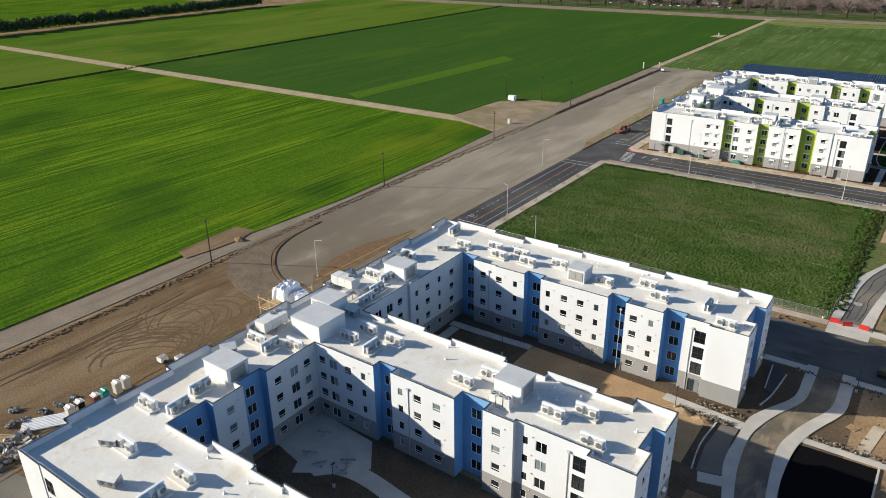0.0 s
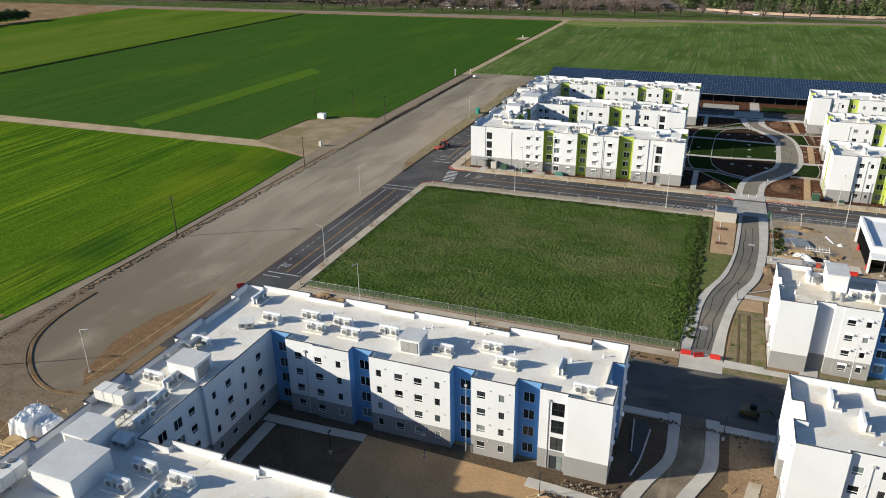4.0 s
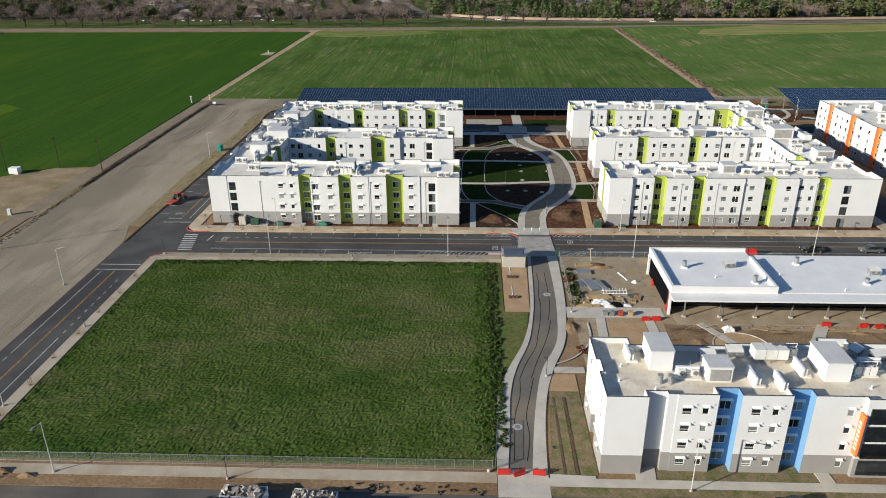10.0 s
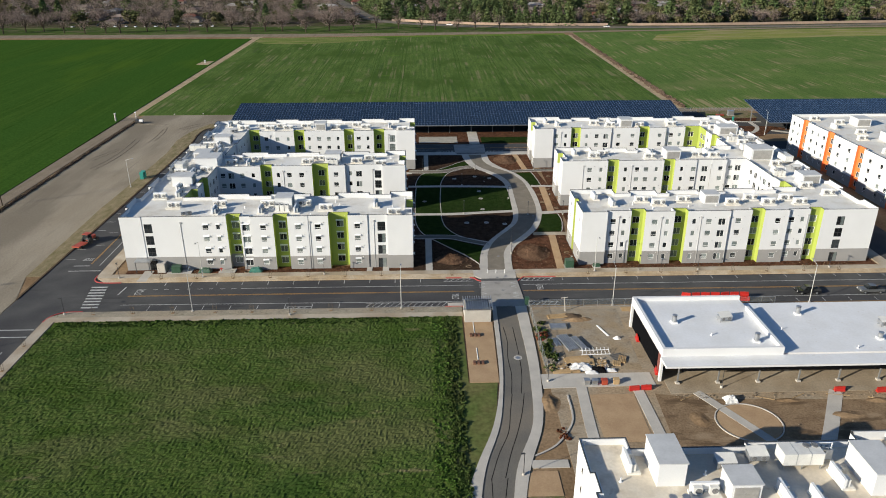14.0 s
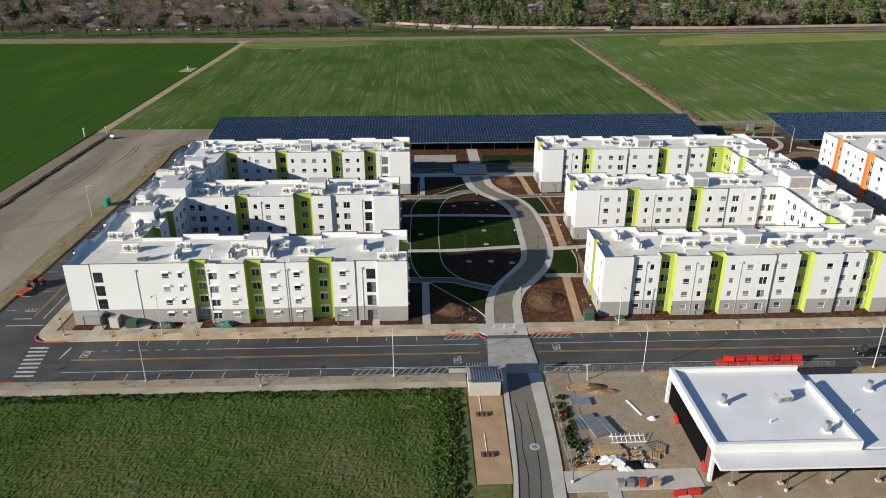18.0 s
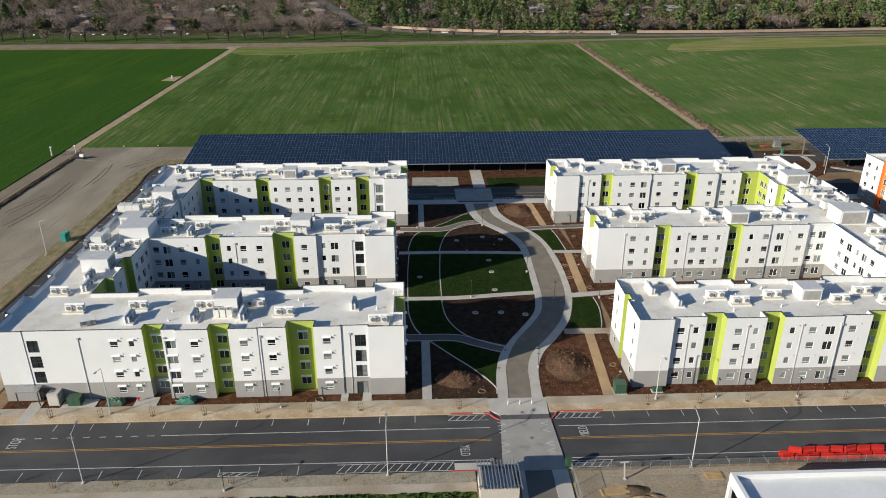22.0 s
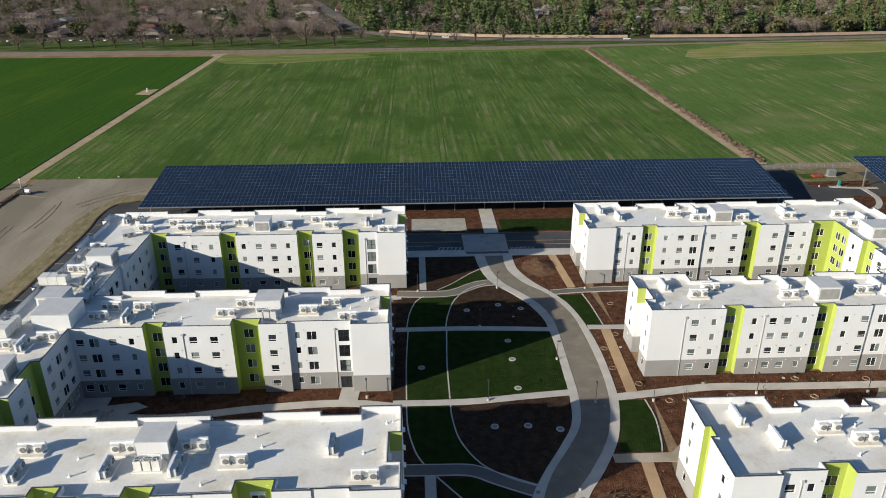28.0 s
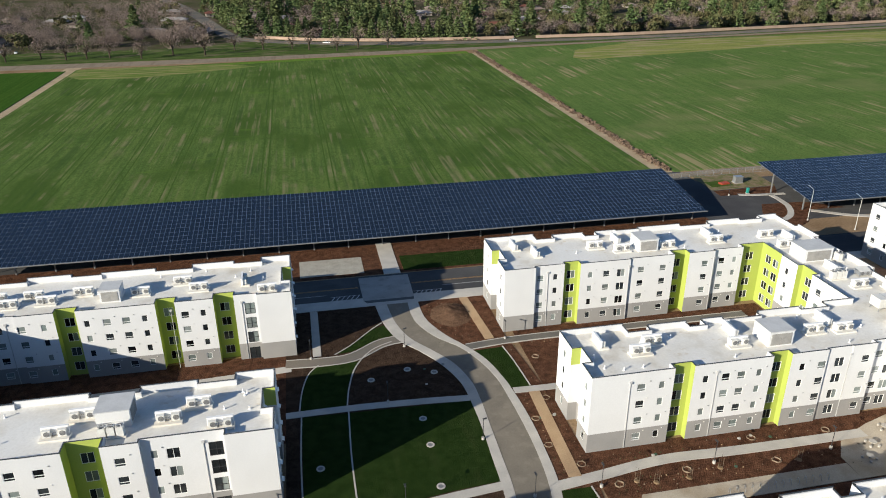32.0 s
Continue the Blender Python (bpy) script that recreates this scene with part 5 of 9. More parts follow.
        # Sheet behind the openings; the rooms' darkness is put into its colour.
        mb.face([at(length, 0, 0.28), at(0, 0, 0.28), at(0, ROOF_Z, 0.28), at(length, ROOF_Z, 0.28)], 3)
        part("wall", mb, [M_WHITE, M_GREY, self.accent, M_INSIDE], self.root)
        for a, z0, b, z1, kind, u, k in holes:
            v, z = b + 0.45 + 0.25 * (k % 2), z1 + 0.3
            if kind in "ab" and v < length - 0.3 and not any(h[0] - 0.2 < v < h[2] + 0.2 and h[1] < z < h[3] for h in holes):
                q, o = p + d * v, out * 0.09
                e = d * 0.08
                self.vents.prism([tuple(q - e + o), tuple(q + e + o), tuple(q + e), tuple(q - e)], z, z + 0.14, k % 2, True)
        for a, z0, b, z1, kind, u, k in holes:
            pale = 0 if self.rng.random() > self.pale else self.rng.choice((1, 2, 2))
            fm, gm = window_mesh(kind, pale)
            spot = Matrix.Translation(at(u, z0, 0.04)) @ Matrix.Rotation(ang, 4, "Z")
            inv = Matrix.Translation(-Vector((self.dx, self.dy, 0)))
            win = new("door" if kind == "d" else "window", fm)
            win.parent = self.root
            win.matrix_parent_inverse = inv
            win.matrix_basis = spot
            pane = new("pane", gm)
            pane.parent = win
            if shade and kind in "abc":
                s = new("sunshade", SHADE_MESH)
                s.parent = win
                s.matrix_basis = Matrix.Translation((0, -0.04, z1 - z0 + 0.05)) @ Matrix.Diagonal((WINDOWS[kind][0] / 1.75, 1, 1, 1))


def penthouse(block, x0, y0, x1, y1, h, louver="e", zbase=ROOF_Z):
    """A stair or lift head on the roof, with a louvred door."""
    b = thing("roof_penthouse", ((x0 + x1) / 2, (y0 + y1) / 2, zbase), "white box-shaped stair head with a louvred door", "roof structure", "stair heads")
    m = MB()
    m.box(x0, y0, zbase, x1, y1, zbase + h)
    part("body", m, M_WHITE, b)
    m = MB()
    m.box(x0 - 0.12, y0 - 0.12, zbase + h + 0.003, x1 + 0.12, y1 + 0.12, zbase + h + 0.16)
    part("cap", m, M_PENTCAP, b)
    if not louver:
        return b
    m = MB()
    cx, w = (x0 + x1) / 2, 0.42 * (x1 - x0)
    if louver == "s":
        m.box(cx - w, y0 - 0.05, zbase + 0.25, cx + w, y0 - 0.003, zbase + h - 0.35)
        for k in range(9):
            z = zbase + 0.35 + k * (h - 0.8) / 9
            m.box(cx - w + 0.06, y0 - 0.10, z, cx - 0.05, y0 - 0.05, z + 0.12, 1)
            m.box(cx + 0.05, y0 - 0.10, z, cx + w - 0.06, y0 - 0.05, z + 0.12, 1)
    else:
        cy, w = (y0 + y1) / 2, 0.35 * (y1 - y0)
        m.box(x1 + 0.003, cy - w, zbase + 0.25, x1 + 0.05, cy + w, zbase + h - 0.35)
        for k in range(9):
            z = zbase + 0.35 + k * (h - 0.8) / 9
            m.box(x1 + 0.05, cy - w + 0.06, z, x1 + 0.1, cy + w - 0.06, z + 0.12, 1)
    part("louvre_door", m, [M_LOUVRE, M_LOUVRE], b, "grey louvred double door")
    return b


def north(start, end, base, rng, first=6.0):
    """The jogs of a rear wall, travelling west: raised and lowered stretches."""
    segs, x, k = [(start - first, 0.0, "w", TOP_Z + 0.25)], start - first, 0
    while x > end + 0.1:
        w = (5.2, 8.4, 6.8, 10.5)[k % 4]
        nx = max(end, x - w)
        if nx - end < 3:
            nx = end
        segs.append((nx, (1.5, 0.9, 1.8, 1.1)[k % 4], "w", TOP_Z + (0.0, 0.3, -0.15, 0.2)[k % 4]))
        x, k = nx, k + 1
    return segs


def north_end(start, end, base, rng):
    """The rear wall of a wing whose free end lies to the west."""
    segs = [q for q in north(start, end, base, rng) if q[0] > end + 27]
    return segs + [(end + 25.2, 1.2, "w", TOP_Z + 0.1), (end + 22.4, 2.9, "w", TOP_Z - 0.1), (end + 15.1, 1.4, "w", TOP_Z + 0.2), (end + 11.3, 2.6, "w", TOP_Z - 0.1), (end + 6.4, 0.2, "w", TOP_Z + 0.25), (end, 0.0, "w", TOP_Z + 0.1)]


def comb_west(dx, dy, accent, label, shade):
    """A comb-shaped block: a spine along the west and three wings that run east."""
    b = Block((dx, dy), label, accent, 0.5 if accent is M_LIME else 0.16)
    rng = random.Random(3)
    end = "n" if accent is M_LIME else "l"
    # first wing
    b.side("s", 254.4, -90.0, [(-83.8, 0.5, "w"), (-63.6, 0.6, "w"), (-60.3, 2.2, "m"), (-57.8, 0.3, "w"), (-52.3, 0.0, "w"), (-48.9, 1.8, "l"), (-44.0, 0.1, "w"), (-39.1, 0.2, "w"), (-34.4, 2.4, "l"), (-29.7, 0.3, "w"), (-25.0, 0.5, "w"), (-18.8, 0.0, "w")],
           [(-82.4, "dsss"), (-68.7, "a"), (-65.7, "b"), (-61.9, "c"), (-58.9, "c"), (-54.8, "a"), (-50.5, "c"), (-46.4, "a"), (-41.7, "a"), (-36.6, "c"), (-32.2, "a"), (-26.4, "dsss")], shade)
    b.side("e", -18.8, 254.4, [(259.6, 0, "w"), (265.4, 1.7, end), (271.2, 0, "w")], [(257, "b"), (262.4, "c"), (268.5, "b")], True)
    b.side("n", 271.2, -18.8, north(-18.8, -77.5, 271.2, rng))
    b.side("e", -76.0, None, [(275.6, 1.5, "l"), (281.0, 0, "w"), (285.5, 1.4, "l"), (295.8, 0, "w")], [(271.5, "b"), (274, "b"), (278.4, "a"), (283.2, "c"), (287.6, "a"), (291, "c"), (293.8, "a")])
    # second wing
    b.side("s", 295.8, -76.0, [(-63.6, 0, "w"), (-60.3, 1.6, "l"), (-54.0, 0.1, "w"), (-48.6, 0, "w"), (-43.9, 2.2, "l"), (-39.0, 0.2, "w"), (-28.0, 0.9, "w"), (-21.4, -0.4, "w")],
           [(-74.6, "a"), (-72.2, "c"), (-69.0, "a"), (-65.8, "b"), (-61.9, "c"), (-58.5, "b"), (-55.3, "a"), (-51.7, "a"), (-46.2, "c"), (-41.7, "a"), (-37.5, "b"), (-35.0, "c"), (-29.4, "dsss")])
    b.side("e", -21.4, 295.4, [(300.6, 0, "w"), (305.4, 1.7, end), (310.3, 0, "w")], [(298.4, "b"), (303, "c"), (307.8, "b")], True)
    b.side("n", 310.3, -21.4, north(-21.4, -76.6, 310.3, rng))
    b.side("e", -76.0, None, [(321.0, 0.6, "w"), (338.8, 0, "w")], [(312.4, "c"), (315.6, "c"), (318.6, "a"), (323, "b"), (326.5, "a"), (330.4, "b"), (334.6, "a")])
    # third wing
    b.side("s", 336.8, -76.0, [(-72.2, 2.0, "l"), (-66.9, 0.3, "w"), (-60.4, 0, "w"), (-56.8, 1.6, "l"), (-43.2, 0, "w"), (-39.8, 2.0, "l"), (-33.0, 0, "w"), (-29.4, 2.0, "l"), (-25.2, 0.6, "w"), (-18.8, 0, "w")],
           [(-74.0, "c"), (-70.0, "a"), (-66.1, "a"), (-62.4, "b"), (-58.5, "c"), (-55.2, "b"), (-51.8, "a"), (-48.5, "a"), (-45.3, "b"), (-41.4, "c"), (-38.2, "a"), (-35.0, "b"), (-31.3, "c"), (-26.6, "dsss")])
    b.side("e", -18.8, 336.8, [(342.0, 0, "w"), (348, 1.7, end), (353.6, 0, "w")], [(339.4, "b"), (345, "c"), (351, "b")], True)
    b.side("n", 353.6, -18.8, north(-18.8, -90.0, 353.6, rng))
    b.downspouts([(-74.6, 255.0), (-59.9, 254.7), (-43.6, 254.6), (-28.2, 254.9), (-57.0, 295.9), (-31.0, 296.7), (-28.0, 337.4), (-68.6, 337.1), (-40.6, 336.8)])
    # the long rear of the spine
    segs, y = [], 353.6
    for k, w in enumerate((6.5, 9, 7, 11, 8, 9, 7, 10.5, 8, 9, 7, 6.7)):
        y = y - w if k < 11 else 254.9
        segs.append((y, (0, 1.2, 0.4, 1.4, 0.2, 1.0)[k % 6], "w", TOP_Z + (0.25, 0, 0.3, -0.1)[k % 4]))
    b.side("w", -90.0, 353.6, segs)
    b.build(sheet=M_ROOFWORN if accent is M_LIME else M_ROOF)
    return b


def comb_east(dx, dy, accent, label, shade, from_y=-1e9):
    """The mirrored kind: wings run west from a spine along the east."""
    b = Block((dx, dy), label, accent, 0.58, from_y=from_y)
    rng = random.Random(4)
    b.side("s", 254.8, 22.5, [(28.7, 0, "w"), (34.7, 0.7, "w"), (38.0, 2.0, "l"), (45.2, 0, "w"), (48.4, 2.0, "l"), (59.0, 0, "w"), (64.4, 0.3, "w"), (67.4, 1.6, "l"), (73.5, 0, "w"), (79.0, 0.6, "w"), (81.9, 1.6, "l"), (94.2, 0, "w")],
           [(30.3, "a"), (33.0, "b"), (36.3, "c"), (40.4, "a"), (43.5, "b"), (46.8, "c"), (50.1, "b"), (53.8, "a"), (57.0, "c"), (61.2, "a"), (65.9, "c"), (70.9, "a"), (74.6, "a"), (77.3, "b"), (80.5, "c"), (86.6, "dsss")], shade)
    segs, y = [], 254.8
    for k, w in enumerate((6.5, 9, 7, 11, 8, 9, 7, 10.5, 8, 9, 7, 7)):
        y = y + w if k < 11 else 354.0
        segs.append((y, (0, 1.2, 0.4, 1.4, 0.2, 1.0)[k % 6], "w", TOP_Z + (0.25, 0, 0.3, -0.1)[k % 4]))
    b.side("e", 95.4, 254.8, segs)
    b.downspouts([(31.7, 255.5), (42.0, 254.8), (51.8, 254.8), (58.8, 254.8), (78.6, 255.4), (31.8, 297.9), (46.4, 297.9), (70.4, 298.2), (32.3, 337.8), (49.7, 337.2), (69.0, 337.5)])
    b.side("n", 354.0, 95.4, north_end(95.4, 23.0, 354.0, rng))
    b.side("w", 23.0, 354.0, [(347.2, 0, "w"), (342.6, 1.6, "n"), (337.2, 0, "w")], [(350.4, "b"), (345, "b"), (340, "b")])
    b.side("s", 337.2, 23.0, [(29.5, 0, "w"), (35.8, 0.6, "w"), (39.0, 1.4, "l"), (49.9, 0, "w"), (59.8, 0.3, "w"), (63.2, 2.2, "l"), (69.1, 0.3, "w"), (76.0, 0.9, "w"), (81.3, 2.2, "l")],
           [(30.7, "a"), (33.9, "b"), (37.5, "c"), (41.2, "b"), (44.7, "a"), (47.9, "c"), (52.5, "a"), (57.4, "a"), (61.4, "c"), (67.0, "a"), (71.2, "a"), (74.2, "b"), (78.6, "c")])
    b.side("w", 81.3, 339.4, [(332.6, 0.2, "l"), (327.4, 0.0, "w"), (323.0, 1.2, "l"), (312.4, 0, "w")], [(336.9, "c"), (334.4, "c"), (330.4, "b"), (325.2, "c"), (320.6, "a"), (316.6, "b"), (313, "a")])
    b.side("n", 312.4, 81.3, north_end(81.3, 25.5, 312.4, rng))
    b.side("w", 25.5, 312.4, [(306.6, 0, "w"), (302.2, 1.6, "n"), (297.9, 0, "w")], [(309.6, "b"), (304.4, "b"), (300, "b")])
    b.side("s", 297.9, 25.5, [(39.1, 0, "w"), (42.4, 1.2, "l"), (56.0, 0, "w"), (59.3, 1.2, "l"), (65.9, 0, "w"), (70.5, 0.3, "w"), (75.0, 0.2, "w"), (81.0, 1.0, "w")],
           [(33.7, "a"), (37.1, "b"), (40.6, "c"), (44.5, "b"), (48.0, "a"), (50.7, "a"), (53.8, "b"), (57.6, "c"), (61.5, "b"), (65.0, "a"), (68.5, "c"), (73.3, "a"), (76.6, "a"), (78.9, "c")])
    b.side("w", 81.0, 298.9, [(280.4, 0, "w"), (277.0, 0.3, "w"), (271.4, 1.5, "l")], [(294.4, "a"), (291.2, "c"), (288, "b"), (285.4, "c"), (282.4, "a"), (277.6, "a"), (274.2, "c")])
    b.side("n", 271.4, 82.5, north_end(82.5, 22.5, 271.4, rng))
    b.side("w", 22.5, 271.4, [(264.8, 0, "w"), (262.6, 0.8, "l"), (254.8, 0, "w")], [(268.6, "b"), (262.6, "b"), (257.6, "b")])
    b.build(sheet=M_ROOFWORN if accent is M_LIME else M_ROOF)
    return b


comb_west(0, 0, M_LIME, "white four-storey housing block with lime green bays", True)
comb_west(0, -226, M_BLUE, "white four-storey housing block with blue bays", False)
comb_east(0, 0, M_LIME, "white four-storey housing block with lime bays facing the green", False)
comb_east(-18.6, -226.4, M_BLUE, "white four-storey housing block with blue bays beside a pit", False, 100)

# the blue block across the lane
b = Block((0, 0), "white and grey housing block with light blue bays", M_BLUE)
b.side("s", 152.6, 4.2, [(10.3, 0, "w"), (13.3, 1.6, "w"), (14.7, 0.9, "w"), (20.6, 0.8, "w"), (23.9, 2.6, "l"), (31.2, 0.8, "w"), (34.4, 2.6, "l"), (41.6, 0.9, "w"), (52.0, 0.2, "w"), (60, 1.6, "w"), (63.5, 2.6, "l"), (76, 0.8, "w")],
       [(16.2, "a"), (18.9, "b"), (22.3, "c"), (26.2, "a"), (29.0, "b"), (32.8, "c"), (39.8, "b"), (44.5, "s"), (48.5, "s"), (56, "a"), (61.6, "c"), (67, "a"), (71, "b")], True)
b.side("e", 76, 153.4, [(169.4, 0, "w")])
b.side("n", 169.4, 76, [(60, 0, "w"), (46, 1.0, "w"), (41, 0, "w", 14.4), (26, 1.4, "w"), (17, 2.2, "w"), (10.5, 2.4, "w", 14.1), (4.2, 0, "w")])
b.side("w", 4.2, 169.4, [(162.6, 0, "w"), (159.2, 0.6, "w"), (152.6, 0, "w")], [(166.4, "b"), (160.9, "b"), (156, "b")], True)
b.build(sheet=M_ROOFTAN)

# the block with orange bays
b = Block((0, 0), "white housing block with orange bays", M_ORANGE)
b.side("s", 268, 122.5, [(170, 0, "w")], [(130, "a"), (140, "a")])
b.side("e", 170, 268, [(356, 0, "w")])
b.side("n", 356, 170, [(122.5, 0, "w")])
b.side("w", 122.5, 356, [(347, 0, "w"), (343.6, 0.8, "l"), (330, 0, "w"), (326, 0.8, "l"), (312, 0, "w"), (308, 0.8, "l"), (292, 0, "w"), (288, 0.8, "l"), (268, 0, "w")],
       [(353.5, "a"), (349.6, "b"), (345.4, "c"), (340, "a"), (336, "b"), (332, "a"), (328, "c"), (322, "a"), (316, "a"), (310, "c"), (304, "a"), (298, "a"), (294, "a"), (290, "c"), (283, "a"), (276, "a")])
b.build()


# ---- on the roofs ----
def condenser_stand():
    """Two condensing units on a curb before a white windscreen."""
    r = thing("condenser_stand", (0, 0, 0), "pair of white condensing units on a roof curb", "air conditioner", "rooftop units")
    m = MB()
    m.box(-1.9, -0.95, 0, 1.9, 0.75, 0.28)
    part("curb", m, M_ROOF, r)
    m = MB()
    m.prism([(-1.75, 0.25), (1.75, 0.25), (1.75, 0.62), (-1.75, 0.62)], 0.283, 1.62)
    part("windscreen", m, M_SHADE, r)
    for x in (-1.0, 1.0):
        m = MB()
        m.box(x - 0.55, -0.35, 0.34, x + 0.55, 0.2, 1.38)
        m.box(x - 0.5, -0.3, 0.284, x + 0.5, 0.15, 0.34)
        c = part("condenser", m, M_HVAC, r)
        m = MB()
        m.tube((x + 0.08, -0.36, 0.88), (x + 0.08, -0.41, 0.88), 0.4, n=14)
        m.tube((x + 0.08, -0.412, 0.88), (x + 0.08, -0.43, 0.88), 0.12, n=8)
        part("fan_guard", m, M_FAN, c)
    m = MB()
    m.tube((-0.25, -0.2, 0.29), (-0.25, -0.2, 1.0), 0.04, n=6)
    m.tube((-0.25, -0.2, 0.96), (0.3, -0.2, 0.96), 0.04, n=6)
    part("refrigerant_line", m, M_FAN, r)
    return r


def package_unit():
    """A long air handler on a steel frame."""
    r = thing("package_unit", (0, 0, 0), "large pale grey air handler on a steel frame", "air conditioner", "air handlers")
    m = MB()
    m.box(-2.6, -1.15, 0.75, 2.6, 1.15, 2.45)
    part("casing", m, M_HVAC, r)
    for x in (-0.9, 0.9):
        m = MB()
        m.box(x - 0.03, -1.17, 0.78, x + 0.03, 1.17, 2.47)
        part("seam_band", m, M_GALV, r)
    m = MB()
    for x in (-2.4, 0.0, 2.4):
        for y in (-1.0, 1.0):
            m.box(x - 0.06, y - 0.06, 0, x + 0.06, y + 0.06, 0.748)
    m.box(-2.55, -1.06, 0.62, 2.55, -0.94, 0.745)
    m.box(-2.55, 0.94, 0.62, 2.55, 1.06, 0.745)
    part("stand", m, M_GALV, r)
    for x in (0.9, 2.0):
        m = MB()
        m.tube((x, 0.55, 2.452), (x, 0.55, 2.6), 0.46, n=14)
        part("fan", m, M_FAN, r)
    return r


def pump_cluster():
    """Heat pumps and pipes behind a stair head."""
    r = thing("heat_pump_cluster", (0, 0, 0), "cluster of grey heat pumps with bent pipes", "air conditioner", "heat pump clusters")
    for i, x in enumerate((-1.15, 0.0, 1.15)):
        m = MB()
        m.box(x - 0.48, -0.5, 0.2, x + 0.48, 0.5, 1.7)
        c = part("heat_pump", m, M_HVAC, r)
        m = MB()
        m.tube((x, 0, 1.702), (x, 0, 1.78), 0.38, n=12)
        part("fan", m, M_FAN, c)
    m = MB()
    m.box(-1.9, -0.7, 0, 1.9, 0.7, 0.197)
    part("curb", m, M_ROOF, r)
    for k, (x0, x1, z) in enumerate(((-1.3, 0.9, 2.1), (-0.6, 1.4, 1.95), (-1.6, 0.2, 2.25), (-0.9, 1.7, 2.35), (-1.75, -0.3, 1.9))):
        m = MB()
        y = -0.45 + 0.2 * k
        m.tube((x0, y, 1.7), (x0, y, z), 0.06, n=6)
        m.tube((x0, y, z), (x1, y, z), 0.06, n=6)
        m.tube((x1, y, z), (x1, y, 1.7), 0.06, n=6)
        part("pipe", m, M_SHADE if k % 2 else M_GALV, r)
    return r


def tilted_unit():
    r = thing("exhaust_fan_box", (0, 0, 0), "low grey fan box with open dark grilles", "air conditioner", "fan boxes")
    m = MB()
    m.box(-1.25, -0.75, 0.35, 1.25, 0.75, 1.15)
    part("casing", m, M_GALV, r)
    m = MB()
    m.face([(-1.3, -0.8, 1.16), (1.3, -0.8, 1.16), (1.3, 0.85, 1.6), (-1.3, 0.85, 1.6)])
    m.face([(-1.3, 0.85, 1.55), (1.3, 0.85, 1.55), (1.3, -0.8, 1.153), (-1.3, -0.8, 1.153)])
    part("hood", m, M_HVAC, r)
    for x in (-0.6, 0.6):
        m = MB()
        m.tube((x, -0.752, 0.75), (x, -0.8, 0.75), 0.33, n=12)
        part("fan_guard", m, M_FAN, r)
    m = MB()
    for x in (-1.1, 1.1):
        for y in (-0.6, 0.6):
            m.box(x - 0.05, y - 0.05, 0, x + 0.05, y + 0.05, 0.348)
    part("stand", m, M_GALV, r)
    return r


def duct_run():
    """A sheet-metal duct that leaves a stair head, turns twice and drops into the roof."""
    r = thing("roof_duct", (0, 0, 0), "bent galvanised sheet-metal duct across the roof", "duct", "roof ducts")
    for q, nm in (((-0.35, 0, 0.9, 0.35, 3.4, 1.6), "duct"), ((-0.4, 3.42, 0.85, 1.7, 4.2, 1.65), "elbow"), ((0.95, 4.22, 0.9, 1.65, 6.6, 1.6), "duct"), ((0.9, 6.62, 0, 1.7, 7.4, 1.65), "drop")):
        m = MB()
        m.box(*q)
        part(nm, m, M_GALV, r)
    for x, y in ((0, 0.5), (0, 3.0), (1.3, 4.8)):
        m = MB()
        for d in (-0.42, 0.42):
            m.box(x + d - 0.04, y - 0.04, 0, x + d + 0.04, y + 0.04, 0.9)
        m.box(x - 0.46, y - 0.05, 0.82, x + 0.46, y + 0.05, 0.898)
        part("stand", m, M_STEEL, r)
    for k, (x, h) in enumerate(((-0.8, 0.5), (-1.05, 0.62), (2.0, 0.45))):
        m = MB()
        m.tube((x, 0.2, h), (x, 6.4 - k, h), 0.055, n=6)
        m.tube((x, 6.4 - k, h), (x, 6.4 - k, 0), 0.055, n=6)
        m.tube((x, 0.2, h), (x, 0.2, 0), 0.055, n=6)
        part("pipe", m, M_FAN if k == 1 else M_GALV, r)
    return r


def roof_vent():
    m = MB()
    for a, b in (((0.28, 0.0), (0.12, 0.12)), ((0.09, 0.1), (0.09, 0.55)), ((0.13, 0.5), (0.13, 0.6))):
        m.tube((0, 0, a[1]), (0, 0, b[1]), a[0], b[0], n=8)
    return tagged(part("roof_vent", m, M_SHADE), "short white vent pipe on the roof membrane", "vent pipe", "roof vents")


makers = {"u": condenser_stand, "p": package_unit, "c": pump_cluster, "t": tilted_unit, "v": roof_vent, "d": duct_run}
protos = {}


def put(kind, x, y, turn=0, z=ROOF_Z, scale=1.0):
    m = pose(x, y, z, 0, 0, turn)
    if kind not in protos:
        protos[kind] = makers[kind]()
        protos[kind].matrix_basis = m
        return protos[kind]
    return copy_thing(protos[kind], m)


